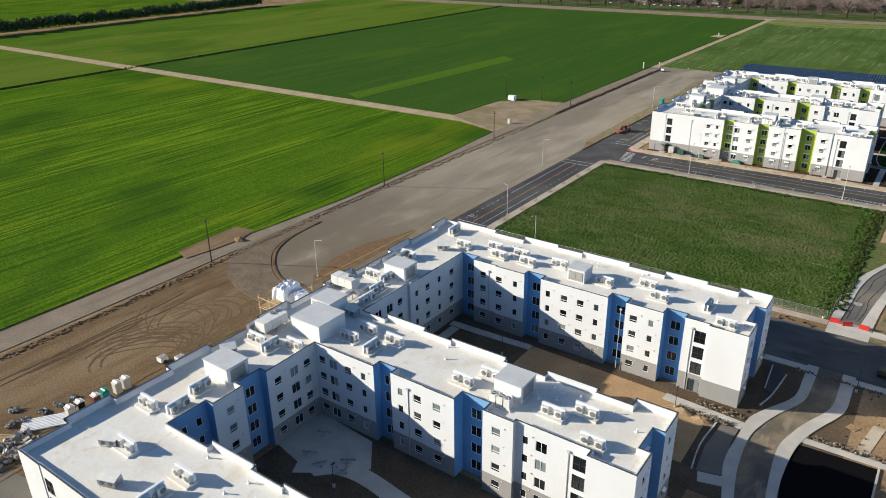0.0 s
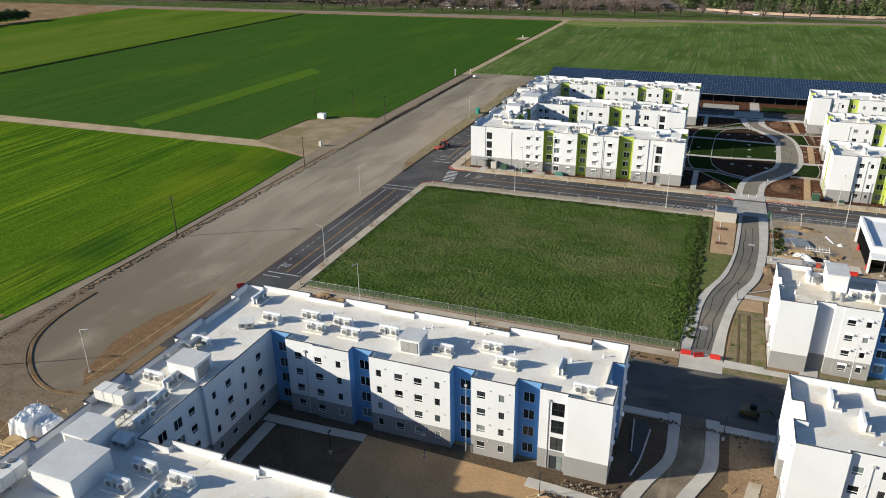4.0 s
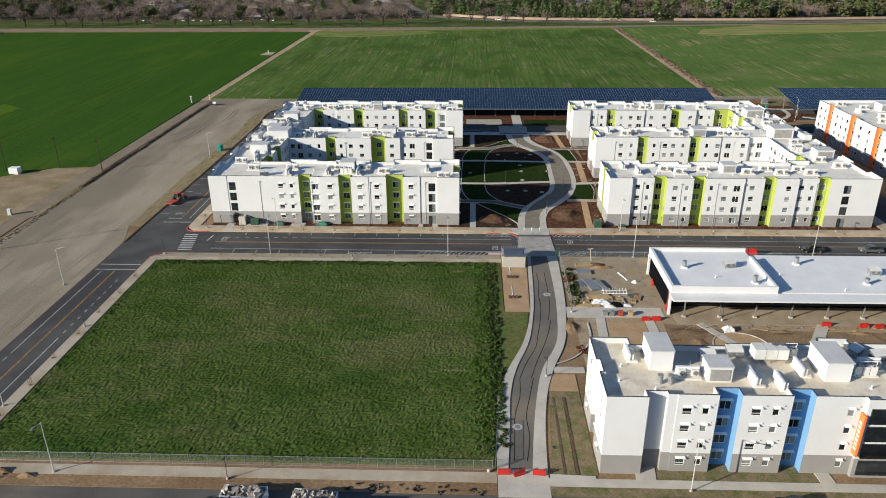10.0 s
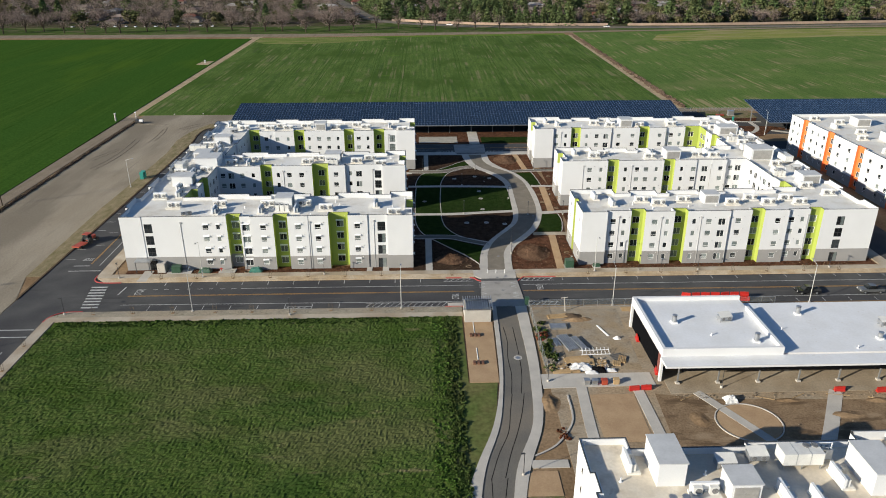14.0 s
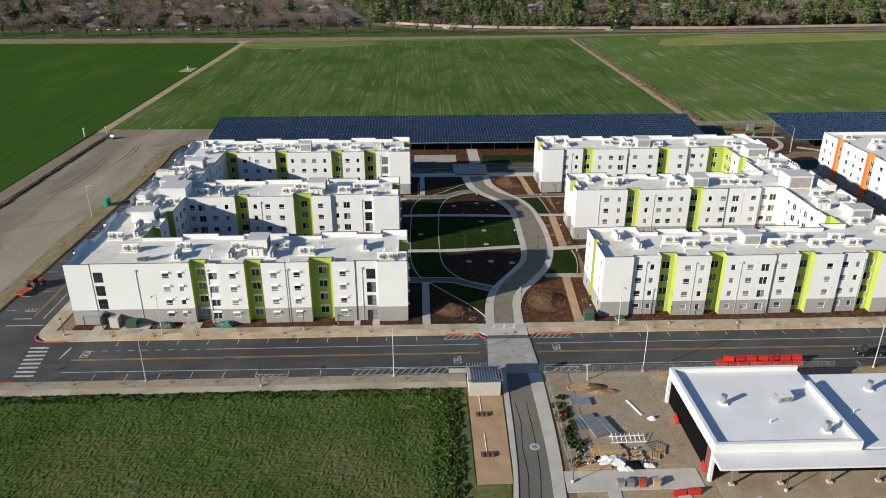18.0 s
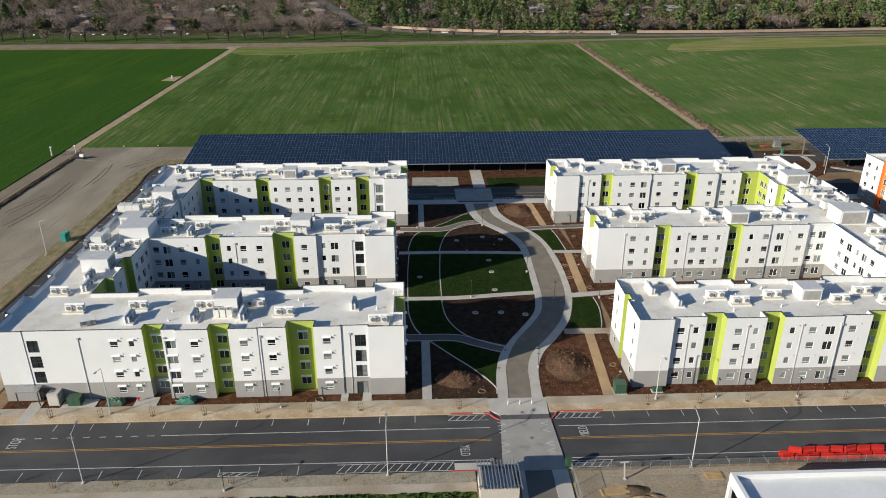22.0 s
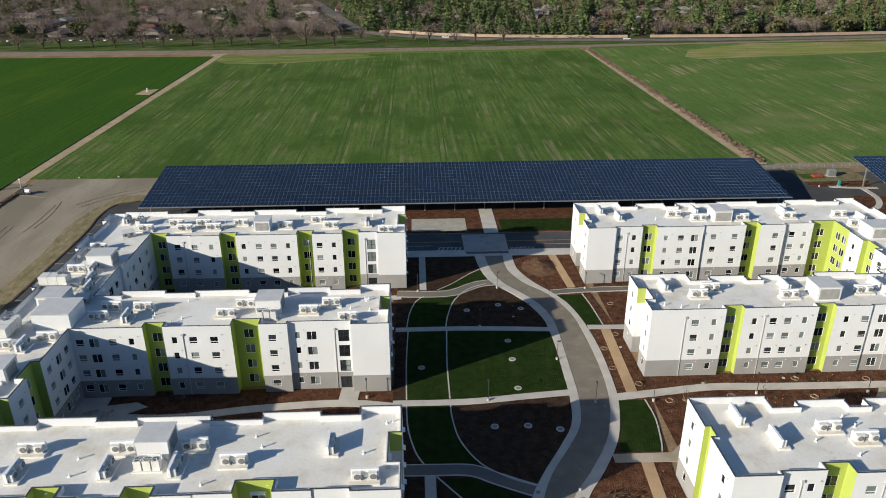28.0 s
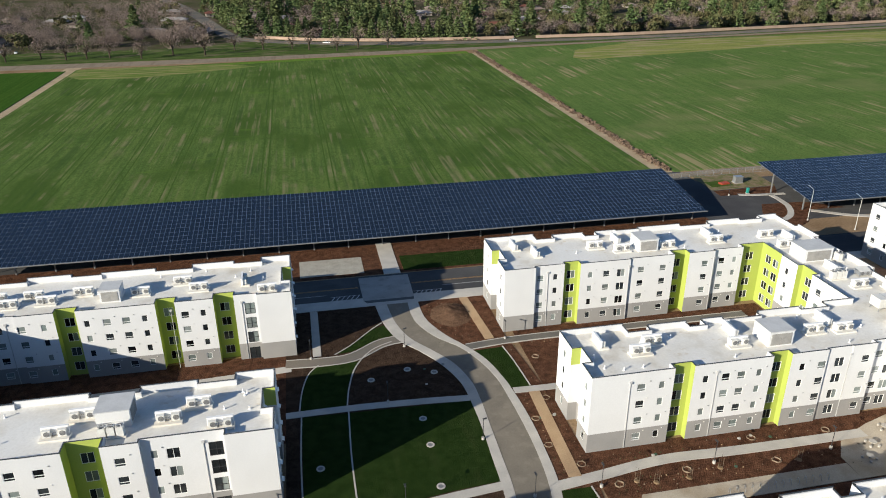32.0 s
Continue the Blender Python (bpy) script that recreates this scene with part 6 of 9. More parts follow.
U_WEST = [(-78.4, 263.5, 0), (-67.3, 264.2, 0), (-67.2, 260, 90), (-55.3, 263.9, 0), (-56, 260.2, 90), (-46.1, 264.1, 0), (-47.3, 260.2, 90), (-40.3, 260.8, 0), (-28, 263.6, 90), (-23.3, 257.2, 0),
          (-73, 300.6, 0), (-72, 304.2, 0), (-66.1, 303.8, 0), (-67.6, 300.3, 90), (-50.5, 300.7, 0), (-47.8, 304.2, 0), (-35.9, 301.2, 0), (-32.1, 304, 0), (-28.7, 298.4, 0),
          (-84.5, 348.3, 90), (-78.5, 342.6, 0), (-72.4, 345.5, 0), (-69.6, 342.3, 0), (-66, 345.3, 0), (-63.1, 342.6, 0), (-57.3, 345.2, 0), (-46.7, 342.9, 0), (-39.4, 346.2, 0), (-36.1, 342.7, 0), (-27.6, 344.4, 90), (-23.3, 339.4, 0),
          (-85.2, 291.4, 0), (-81.4, 291.4, 90), (-78.6, 293.6, 0), (-81.2, 277.6, 90), (-79.8, 272.8, 90), (-84.2, 270.6, 0), (-85, 331.8, 0), (-81.6, 321.2, 90), (-85.1, 320.8, 0), (-80.2, 316.6, 90), (-79.0, 312.4, 90)]
P_WEST = [(-53.0, 262.4, -48.9, 266.4, 2.7, "e"), (-45.3, 301.2, -40.8, 305.4, 2.7, "e"), (-53.4, 341.0, -49.9, 344.6, 2.5, "s"), (-84.2, 280.6, -78.8, 284.6, 2.7, "e"), (-82.6, 297.2, -76.2, 303.4, 2.9, ""), (-85.0, 304.2, -80.4, 308.6, 2.7, "s"), (-83.6, 322.6, -78.6, 326.6, 2.7, "e")]
U_EAST = [(28.2, 267.4, 90), (31.6, 262.4, 90), (39.5, 264.2, 0), (43.2, 261.7, 0), (50.3, 264, 0), (62, 261.7, 0), (67.9, 264.8, 0), (71.1, 261.4, 0), (77.0, 264.4, 0), (79.3, 261.4, 0),
          (31, 308.4, 90), (36.3, 304.2, 0), (39.5, 306.7, 0), (54.3, 307.4, 90), (53.1, 303.2, 0), (72.1, 307.4, 90), (73.3, 304.0, 0), (68, 304.5, 0),
          (28.6, 349.6, 90), (32.1, 345.3, 90), (45.6, 345.9, 0), (51.5, 348.4, 90), (50.6, 343.2, 0), (61, 343, 0), (72.8, 347.4, 90), (72.7, 343.6, 0), (85.2, 344, 0), (89.6, 342.2, 90), (86, 338.2, 0), (88, 326, 90),
          (88, 318, 0), (90, 310, 0), (88, 294, 0), (85, 288, 90), (89.5, 283, 90), (87, 274, 0), (90, 268, 0)]
P_EAST = [(55.0, 262.4, 58.8, 265.8, 2.4, "s"), (57.6, 301.8, 62.0, 306.2, 2.7, "s"), (53.9, 342.0, 58.2, 346.4, 2.7, "s"), (84.6, 330.0, 91.0, 334.8, 2.7, "s"), (83.0, 300.0, 89.6, 305.6, 3.4, "s"), (87, 276.4, 92, 280.4, 2.7, "s")]
rng = random.Random(11)
for dx, dy, units, pents in ((0, 0, U_WEST, P_WEST), (0, -226, U_WEST, P_WEST), (0, 0, U_EAST, P_EAST), (-18.6, -226.4, U_EAST, P_EAST)):
    far = dx != 0
    for x, y, a in units:
        if not (far and y < 335):
            put("u", x + dx, y + dy, a)
    for x0, y0, x1, y1, h, lo in pents:
        if far and y0 < 335:
            continue
        penthouse(None, x0 + dx, y0 + dy, x1 + dx, y1 + dy, h, lo)
    lines = ((-70, -20, 256.5, 269), (-74, -24, 298, 308), (-74, -22, 339, 352)) if units is U_WEST else ((26, 80, 257, 269), (28, 78, 300, 310), (26, 80, 340, 352))
    for x0, x1, y0, y1 in lines[2:] if far else lines:
        n = 0
        while n < 10:
            x, y = rng.uniform(x0, x1), rng.uniform(y0, y1)
            if all(abs(x - u[0]) > 2.6 or abs(y - u[1]) > 2.6 for u in units) and all(not (p[0] - 1 < x < p[2] + 1 and p[1] - 1 < y < p[3] + 1) for p in pents):
                put("v", x + dx, y + dy)
                n += 1
for dx, dy in ((0, 0), (0, -226)):
    put("c", -51.0 + dx, 260.4 + dy)
    put("c", -43.0 + dx, 299.4 + dy)
    put("t", -74 + dx, 258.6 + dy, 20)
    put("p", -86.4 + dx, 314.6 + dy, 0)
    put("p", -86.2 + dx, 296.0 + dy, 90)
    put("t", -78.3 + dx, 307.4 + dy, 0)
    put("t", -81.3 + dx, 339.4 + dy, 30)
    put("t", -86.0 + dx, 286.6 + dy, 60)
    put("c", -81.0 + dx, 346.4 + dy, 90) if dy == 0 else put("t", -81.0 + dx, 263.0 + dy, 25)
for dy in (0, -226):
    put("d", -82.6, 308.75 + dy)
    put("d", -87.0, 300.0 + dy, 180)
    put("d", -86.6, 326.0 + dy, 0)
put("p", 92.4, 298, 90)
put("t", 92.0, 290, 0)
for kind, x, y, a in (("c", 92.2, 330.6, 90), ("t", 92.0, 322.4, 0), ("c", 92.6, 315.6, 90), ("p", 86.4, 309.6, 0), ("t", 91.4, 305.8, 30), ("c", 84.4, 284.4, 0), ("t", 92.6, 336.6, 80), ("c", 86.2, 322.0, 0)):
    put(kind, x, y, a)
# the blue block across the lane
for x0, y0, x1, y1, h, lo in ((12.2, 161.0, 15.7, 166.6, 3.4, ""), (20.2, 158.0, 23.8, 161.4, 2.6, "s"), (37.8, 158.6, 41.6, 164.8, 3.2, "")):
    penthouse(None, x0, y0, x1, y1, h, lo)
for x, y, a in ((9.9, 165.0, 90), (17.6, 159.4, 0), (27.4, 158.6, 90), (31.0, 157.6, 90), (35.4, 161.4, 90), (46.3, 162.6, 0), (52, 158, 90), (56, 164, 0)):
    put("u", x, y, a)
put("p", 31.6, 164.6, 0)
put("t", 22.0, 164.4, 0)
put("t", 46.0, 166.4, 40)
for kind, x, y, a in (("c", 44.6, 160.6, 0), ("t", 49.0, 165.0, 10), ("c", 34.6, 165.6, 0), ("t", 26.6, 165.6, 0), ("u", 49.6, 159.4, 90)):
    put(kind, x, y, a)
for x in (13.0, 14.6):
    v = thing("exhaust_stack", (x, 157.6, ROOF_Z), "upright galvanised exhaust fan with a cone cap", "exhaust fan", "exhaust stacks")
    m = MB()
    m.tube((x, 157.6, ROOF_Z), (x, 157.6, ROOF_Z + 1.1), 0.42, n=12)
    part("drum", m, M_GALV, v)
    m = MB()
    m.tube((x, 157.6, ROOF_Z + 1.1), (x, 157.6, ROOF_Z + 1.5), 0.3, 0.5, n=12)
    part("cap", m, M_GALV, v)
for x, y in ((7, 158), (8, 162), (12, 155.8), (19, 163), (25, 162), (44, 157)):
    put("v", x, y)
for x, y, a in ((128, 350, 0), (134, 344, 0), (129, 338, 90), (134, 330, 0), (130, 322, 0), (136, 314, 90), (129, 306, 0), (135, 298, 0)):
    put("u", x, y, a)
penthouse(None, 138, 340, 143, 345, 2.7, "s")
penthouse(None, 136, 318, 141, 323, 2.7, "s")


# ---- solar canopies ----
def canopy(x0, x1, label):
    ys, zs, yn, zn = 383.0, 4.3, 410.5, 8.2
    r = thing("solar_canopy", ((x0 + x1) / 2, ys, 0), label, "solar canopy", "solar canopies")
    rows, run = 13, math.hypot(yn - ys, zn - zs)
    tilt = math.atan2(zn - zs, yn - ys)
    step, pw = run / rows, 1.18
    cols = int((x1 - x0) / pw)
    base = MB()
    base.box(-pw / 2 + 0.05, -step / 2 + 0.06, 0, pw / 2 - 0.05, step / 2 - 0.06, 0.05)
    base.box(-pw / 2 + 0.008, -step / 2 + 0.012, -0.02, pw / 2 - 0.008, step / 2 - 0.012, 0.03, 1)
    pm = base.mesh("solar_panel", [M_SOLAR, M_PANELFRAME])
    rot = Matrix.Rotation(tilt, 4, "X")
    rest = MB()
    inv = Matrix.Translation(-Vector(r.location))
    k = 0
    for j in range(rows):
        for i in range(cols):
            d = (j + 0.5) * step
            m = Matrix.Translation((x0 + (i + 0.5) * pw, ys + d * math.cos(tilt), zs + d * math.sin(tilt))) @ rot
            near = 10 < x0 + i * pw < 70 and j < 6
            if near and k < 300:
                p = new("solar_panel", pm)
                p.parent, p.matrix_parent_inverse, p.matrix_basis = r, inv, m
                k += 1
            else:
                o = len(rest.v)
                rest.v += [tuple(m @ Vector(v)) for v in base.v]
                rest.f += [tuple(o + q for q in f) for f in base.f]
                rest.m += base.m
    tagged(part("panel_field", rest, [M_SOLAR, M_PANELFRAME], r), kind="stuff")
    for j in range(0, rows + 1, 2):
        y, z = ys + j * step * math.cos(tilt), zs + j * step * math.sin(tilt)
        m = MB()
        m.box(x0, y - 0.06, z - 0.28, x1, y + 0.06, z - 0.06)
        part("purlin", m, M_STEEL, r)
    n = max(3, round((x1 - x0) / 9))
    for i in range(n + 1):
        x = x0 + 1.5 + (x1 - x0 - 3) * i / n
        m = MB()
        m.prism([(x - 0.12, ys + 1.5), (x + 0.12, ys + 1.5), (x + 0.12, yn - 1.5), (x - 0.12, yn - 1.5)], 0, 0.01)
        for q in range(len(m.v)):
            px, py, pz = m.v[q]
            m.v[q] = (px, py, zs + (py - ys) * math.tan(tilt) - (0.85 if pz == 0 else 0.32))
        part("beam", m, M_STEEL, r)
        for y in (ys + 5, yn - 7):
            m = MB()
            m.box(x - 0.16, y - 0.16, 0, x + 0.16, y + 0.16, zs + (y - ys) * math.tan(tilt) - 0.8)
            part("column", m, M_STEEL, r)


canopy(-95.5, 95.0, "long navy blue solar panel canopy over a car park")
canopy(127.5, 235.0, "navy blue solar panel canopy beyond a side street")

# ---- the low white hall under construction ----
slab("porch_floor", rect(27.9, 199.0, 92.4, 206.9), 0, 0.085, mat("dusty_slab", (0.31, 0.252, 0.183), (0.26, 0.21, 0.152), 3, 0.3, 0.95, 0.15, 0.01, c3=(0.345, 0.29, 0.22), size3=8), "dusty concrete slab under the porch", "floor")
hall = thing("low_hall", (55, 205, 0), "low white hall under construction with a black wrapped wall", "building")
m = MB()
m.box(27.4, 207.2, 0, 49.0, 223.4, 5.95)
m.box(27.4, 203.72, 0, 27.7, 207.197, 5.95)
part("wall", m, M_BLACK, hall, "black membrane wall")
m = MB()
m.box(27.2, 203.4, 5.953, 49.2, 223.6, 6.15)
part("roof", m, M_HALLROOF, hall)
for x0, y0, x1, y1 in ((26.9, 203.0, 27.5, 223.8), (48.6, 203.0, 49.2, 219.0), (27.503, 203.0, 48.597, 203.6), (27.503, 223.2, 49.2, 223.8)):
    m = MB()
    m.box(x0, y0, 5.2, x1, y1, 6.95)
    part("parapet", m, M_WHITE, hall)
for y0, y1 in ((203.0, 203.7), (223.1, 223.8)):
    m = MB()
    m.box(26.85, y0, 0, 27.3, y1, 5.198)
    part("corner_post", m, M_WHITE, hall)
m = MB()
m.box(27.25, 204.2, 0.2, 27.395, 206.0, 5.1)
part("panel", m, mat("oxide_red_panel", (0.16, 0.05, 0.04), None, 2, 0.2, 0.7, 0.1), hall, "dark red wall panel")
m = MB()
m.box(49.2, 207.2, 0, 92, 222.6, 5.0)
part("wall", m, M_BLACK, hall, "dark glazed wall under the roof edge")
m = MB()
m.box(49.203, 203.6, 5.003, 92.6, 223.0, 5.4)
part("roof", m, M_HALLROOF, hall)
m = MB()
m.box(26.6, 199.7, 4.95, 92.6, 203.0, 5.397)
part("porch_roof", m, M_HALLROOF, hall)
m = MB()
m.box(26.6, 199.52, 5.05, 92.6, 199.697, 5.42)
part("fascia", m, M_WHITE, hall)
# Fascia strip in flat black that paints the shade under the porch.
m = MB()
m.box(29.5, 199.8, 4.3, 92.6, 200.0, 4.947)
part("soffit_band", m, M_BLACK, hall, "black fascia band with the porch's shade in its colour")
for k in range(9):
    x = 30 + 7.5 * k
    m = MB()
    m.box(x - 0.12, 202.1, 0.4, x + 0.12, 202.34, 4.947)
    part("column", m, M_STEEL, hall)
    m = MB()
    m.box(x - 0.35, 201.9, 0.05, x + 0.35, 202.55, 0.397)
    part("footing", m, M_CONC, hall)
for k in range(12):
    x = 30.4 + 5.0 * k
    m = MB()
    m.box(x - 2.4, 207.0, 0.3, x + 2.4, 207.17, 4.5)
    part("glazing", m, M_GLASS, hall)
for x, y, h in ((32.5, 214, 1.5), (45.5, 206.4, 1.6), (59, 218, 1.6), (70, 208, 1.2)):
    z = 6.15 if x < 49 else 5.4
    f = thing("exhaust_stack", (x, y, z), "upright galvanised roof fan", "exhaust fan", "roof fans")
    m = MB()
    m.box(x - 0.55, y - 0.55, z, x + 0.55, y + 0.55, z + 0.35)
    part("curb", m, M_SHADE, f)
    m = MB()
    m.tube((x, y, z + 0.353), (x, y, z + h), 0.45, n=12)
    part("drum", m, M_GALV, f)
    m = MB()
    m.tube((x, y, z + h), (x, y, z + h + 0.25), 0.3, 0.5, n=12)
    part("cap", m, M_GALV, f)
for x, y in ((38, 209), (53, 212), (64, 204.8)):
    put("v", x, y, 0, 6.15 if x < 49 else 5.4)
for x, y, a in ((42.6, 214.6, 10), (74, 213, 0)):
    put("t", x, y, a, 6.15 if x < 49 else 5.4)

# ---- gate lodge with a slatted pergola ----
g = thing("gate_pergola", (-4.8, 228.6, 0), "pale walled service shelter with a grey slatted roof", "shelter")
for x0, y0, x1, y1 in ((-7.7, 226.3, -7.4, 231.4), (-2.4, 226.3, -2.1, 231.4), (-7.397, 226.3, -2.403, 226.6), (-7.397, 231.1, -2.403, 231.4)):
    m = MB()
    m.box(x0, y0, 0, x1, y1, 3.0)
    part("wall", m, M_CONC, g)
for k in range(13):
    x = -7.8 + 0.5 * k
    m = MB()
    m.box(x - 0.06, 225.8, 3.2, x + 0.06, 232.0, 3.45)
    part("slat", m, M_GALV, g)
for y in (226.6, 231.0):
    m = MB()
    m.box(-8.0, y - 0.1, 3.003, -1.6, y + 0.1, 3.197)
    part("beam", m, M_GALV, g)
m = MB()
m.box(-7.3, 226.7, 2.7, -2.5, 231.0, 2.8)
part("deck", m, M_GALV, g)
for y in (220.6, 210.1):
    t = thing("picnic_bench", (-5.5, y, 0), "brown timber benches set on a gravel pad", "bench", "timber benches")
    for dx in (-0.8, 0.0, 0.8):
        m = MB()
        m.box(-5.9 + dx - 0.25, y - 0.5, 0.15, -5.9 + dx + 0.25, y + 0.5, 0.5)
        part("seat", m, mat("brown_timber", (0.13, 0.06, 0.035), None, 1, 0.2, 0.8, 0.2) if dx == -0.8 and y == 220.6 else bpy.data.materials["brown_timber"], t)
    m = MB()
    m.tube((-5.9, y + 0.6, 0.1), (-5.9, y + 5.6, 0.1), 0.12, n=6)
    part("pipe", m, M_POLE, t)

# ---- road paint ----
def bar(mb, x0, y0, x1, y1, w, z=0.051):
    a, b = Vector((x0, y0)), Vector((x1, y1))
    d = (b - a).normalized()
    n = Vector((-d.y, d.x)) * w / 2
    mb.face([(*(a - n), z), (*(b - n), z), (*(b + n), z), (*(a + n), z)])


def mark(x0, y0, x1, y1, w=0.16, z=0.052, m=None, name="road_line", label="worn white painted road line"):
    mb = MB()
    bar(mb, x0, y0, x1, y1, w, z)
    return structure(name, mb, m or M_PAINT, label, "road marking")


for dy in (-0.16, 0.16):
    mark(-84, 240.9 + dy, -4.6, 240.9 + dy, 0.14, m=M_YPAINT, label="yellow painted centre line")
    mark(6.8, 240.9 + dy, 120, 240.9 + dy, 0.14, m=M_YPAINT, label="yellow painted centre line")
mark(-59, 244.1, -4.6, 244.1)
mark(7, 244.1, 110, 244.1)
mark(-84, 236.6, -4.6, 236.0)
mark(7, 236.0, 110, 236.6)
for k in range(9):
    mark(-82 + 2.6 * k, 244.1, -80.9 + 2.6 * k, 244.1)
for x0, x1, y0, y1 in ((-77.3, -12, 247.7, 245.95), (17, 96, 247.7, 246.1), (-77.3, -30, 233.7, 235.8), (26, 96, 233.7, 235.4)):
    x = x0
    while x < x1:
        mark(x, y0, x, y1, 0.12)
        x += 6.02
for x0, x1, y0, y1 in ((-47.2, -41.2, 233.75, 234.6), (-29.2, -11, 233.8, 235.7), (-11.5, -4.6, 246.2, 247.6), (6.8, 14.8, 246.2, 247.6), (7.5, 14, 233.8, 235.3)):
    mark(x0, y0, x1, y0, 0.12)
    mark(x0, y1, x1, y1, 0.12)
    x = x0
    while x < x1 - 1:
        mark(x, y0, x + 1.2, y1, 0.14, 0.056)
        x += 1.3
for x0, x1, y0, y1 in ((-11.0, -4.4, 357.9, 360.0), (8.0, 14.4, 357.6, 359.4)):
    for q in (y0, y1):
        mark(x0, q, x1, q, 0.13)
    x = x0
    while x < x1 - 0.6:
        mark(x, y0, x + 1.0, y1, 0.2, 0.056)
        x += 1.1
for y in (363.6, 363.95):
    mark(-90, y, -4.4, y, 0.13, m=M_YPAINT, label="yellow painted centre line")
    mark(8.2, y, 100, y, 0.13, m=M_YPAINT, label="yellow painted centre line")
mark(-90, 361.2, -12, 361.2)
mark(15, 361.2, 100, 361.2)
for x in (-0.8, 1.3, 3.4):
    b_ = thing("bollard", (x, 250.3, 0.168), "slim white steel bollard at the lane's mouth", "bollard", "lane bollards")
    m = MB()
    m.tube((x, 250.3, 0.16), (x, 250.3, 1.1), 0.07, n=8)
    part("post", m, M_SHADE, b_)
    m = MB()
    m.tube((x, 250.3, 1.1), (x, 250.3, 1.16), 0.075, 0.04, n=8)
    part("cap", m, M_SHADE, b_)
slab("loading_pad", rect(-11, 233.75, -5.2, 235.4), 0.045, 0.06, M_CONC, "pale concrete loading pad at the kerb", "pad")
for k in range(8):
    mark(-92.6 + 0.25 * (7 - k) - 1.5, 235.6 + 1.45 * k, -89.4 + 0.25 * (7 - k) - 1.0, 235.6 + 1.45 * k, 0.62, name="crosswalk_bar", label="wide white crosswalk bar")
mark(-86.5, 241.6, -86.0, 245.6, 0.3)
for x0, y0, x1, y1 in ((-108.2, 226.0, -98.0, 226.0), (-108.2, 223.0, -98.0, 223.0), (-107.6, 157.0, -98.4, 157.0), (-107.6, 155.0, -102.8, 155.0), (-103.6, 255, -95.8, 255), (-103.6, 258, -99.6, 258)):
    mark(x0, y0, x1, y1, 0.3)
for dx in (-0.13, 0.13):
    mark(-102.9 + dx, 158, -102.9 + dx, 222, 0.12, m=M_YPAINT, label="yellow painted centre line")
    mark(-99.6 + dx, 259, -99.6 + dx, 392, 0.12, m=M_YPAINT, label="yellow painted centre line")
mark(-99.9, 158, -99.9, 190)
mark(-106.2, 184, -106.2, 222)
for k in range(9):
    mark(-106.2, 159 + 2.8 * k, -106.2, 160.2 + 2.8 * k, 0.16)
    mark(-99.9, 192 + 3.0 * k, -99.9, 193.2 + 3.0 * k, 0.16)
mark(-108.2, 128, -108.2, 232, 0.14, 0.053, mat("dull_red_paint", (0.12, 0.04, 0.04), None, 2, 0.2, 0.8, 0.15), label="dull red painted road edge")
mark(-113.2, 106, -111.0, 232, 0.22, 0.068, mat("yellow_straw_wattle", (0.34, 0.275, 0.13), (0.26, 0.215, 0.12), 2, 0.2, 0.9, 0.2), "straw_wattle", "yellow straw wattle line along the lot")
mark(-97.2, 258, -97.2, 350)
for y in (271, 280, 292, 306, 320):
    mark(-103.4, y, -101.2, y + 0.2, 0.14)
for side in (-1, 1):
    for y in (237.2, 238.9, 242.4, 244.2):
        x = 1.1 + side * 4.3
        mark(x, y, x - side * 1.3, y + 0.55, 0.16, 0.176, name="crossing_arrow", label="white painted arrow on the crossing")
        mark(x, y + 1.1, x - side * 1.3, y + 0.55, 0.16, 0.176, name="crossing_arrow", label="white painted arrow on the crossing")


def word(text, x, y, turn, size, z=0.054):
    c = bpy.data.curves.new("road_word", "FONT")
    c.body, c.size, c.align_x, c.align_y = text, 1.0, "CENTER", "CENTER"
    c.materials.append(M_PAINT)
    ob = new("road_word", c)
    ob.matrix_basis = pose(x, y, z, 0, 0, turn) @ Matrix.Diagonal((size * 0.75, size * 1.6, 1, 1))
    tagged(ob, "white painted word on the road", "road marking", kind="structure")


word("STOP", -105.3, 161.5, 180, 1.5)
word("YIELD", 11.0, 242.5, 90, 1.4)
word("YIELD", -9.2, 238.4, -90, 1.4)
word("STOP", -82.0, 243.0, 90, 1.5)
word("STOP", -101.5, 262.0, 180, 1.4)
for pts in ([(-5.2, 248.1), (-4.4, 247.9), (-3.6, 246.8), (-2.7, 246.0)], [(6.1, 246.0), (6.8, 246.9), (7.6, 248.0), (8.7, 248.2)]):
    l, r = line(pts, 0.24)
    ribbon("red_kerb", l, r, 0.0, 0.21, M_REDKERB, "red painted kerb turning in to the crossing", "kerb")
for x0, x1, y in ((-11.0, -7.2, 248.1), (8.7, 15.5, 248.1), (-11.6, -7.0, 233.5)):
    slab("red_kerb", rect(x0, y - 0.12, x1, y + 0.14), 0.05, 0.19, M_REDKERB, "red painted kerb", "kerb")
l, r = line([(-95.2, 252), (-95.0, 249.8), (-93.8, 248.4), (-91.5, 247.9), (-88, 247.9)], 0.25)
ribbon("red_kerb", l, r, 0.0, 0.19, M_REDKERB, "red painted kerb at the corner", "kerb")
l, r = line([(-97.6, 229), (-97.0, 231.6), (-95, 233.3), (-91, 233.5)], 0.25)
ribbon("red_kerb", l, r, 0.0, 0.19, M_REDKERB, "red painted kerb at the corner", "kerb")
rng = random.Random(9)
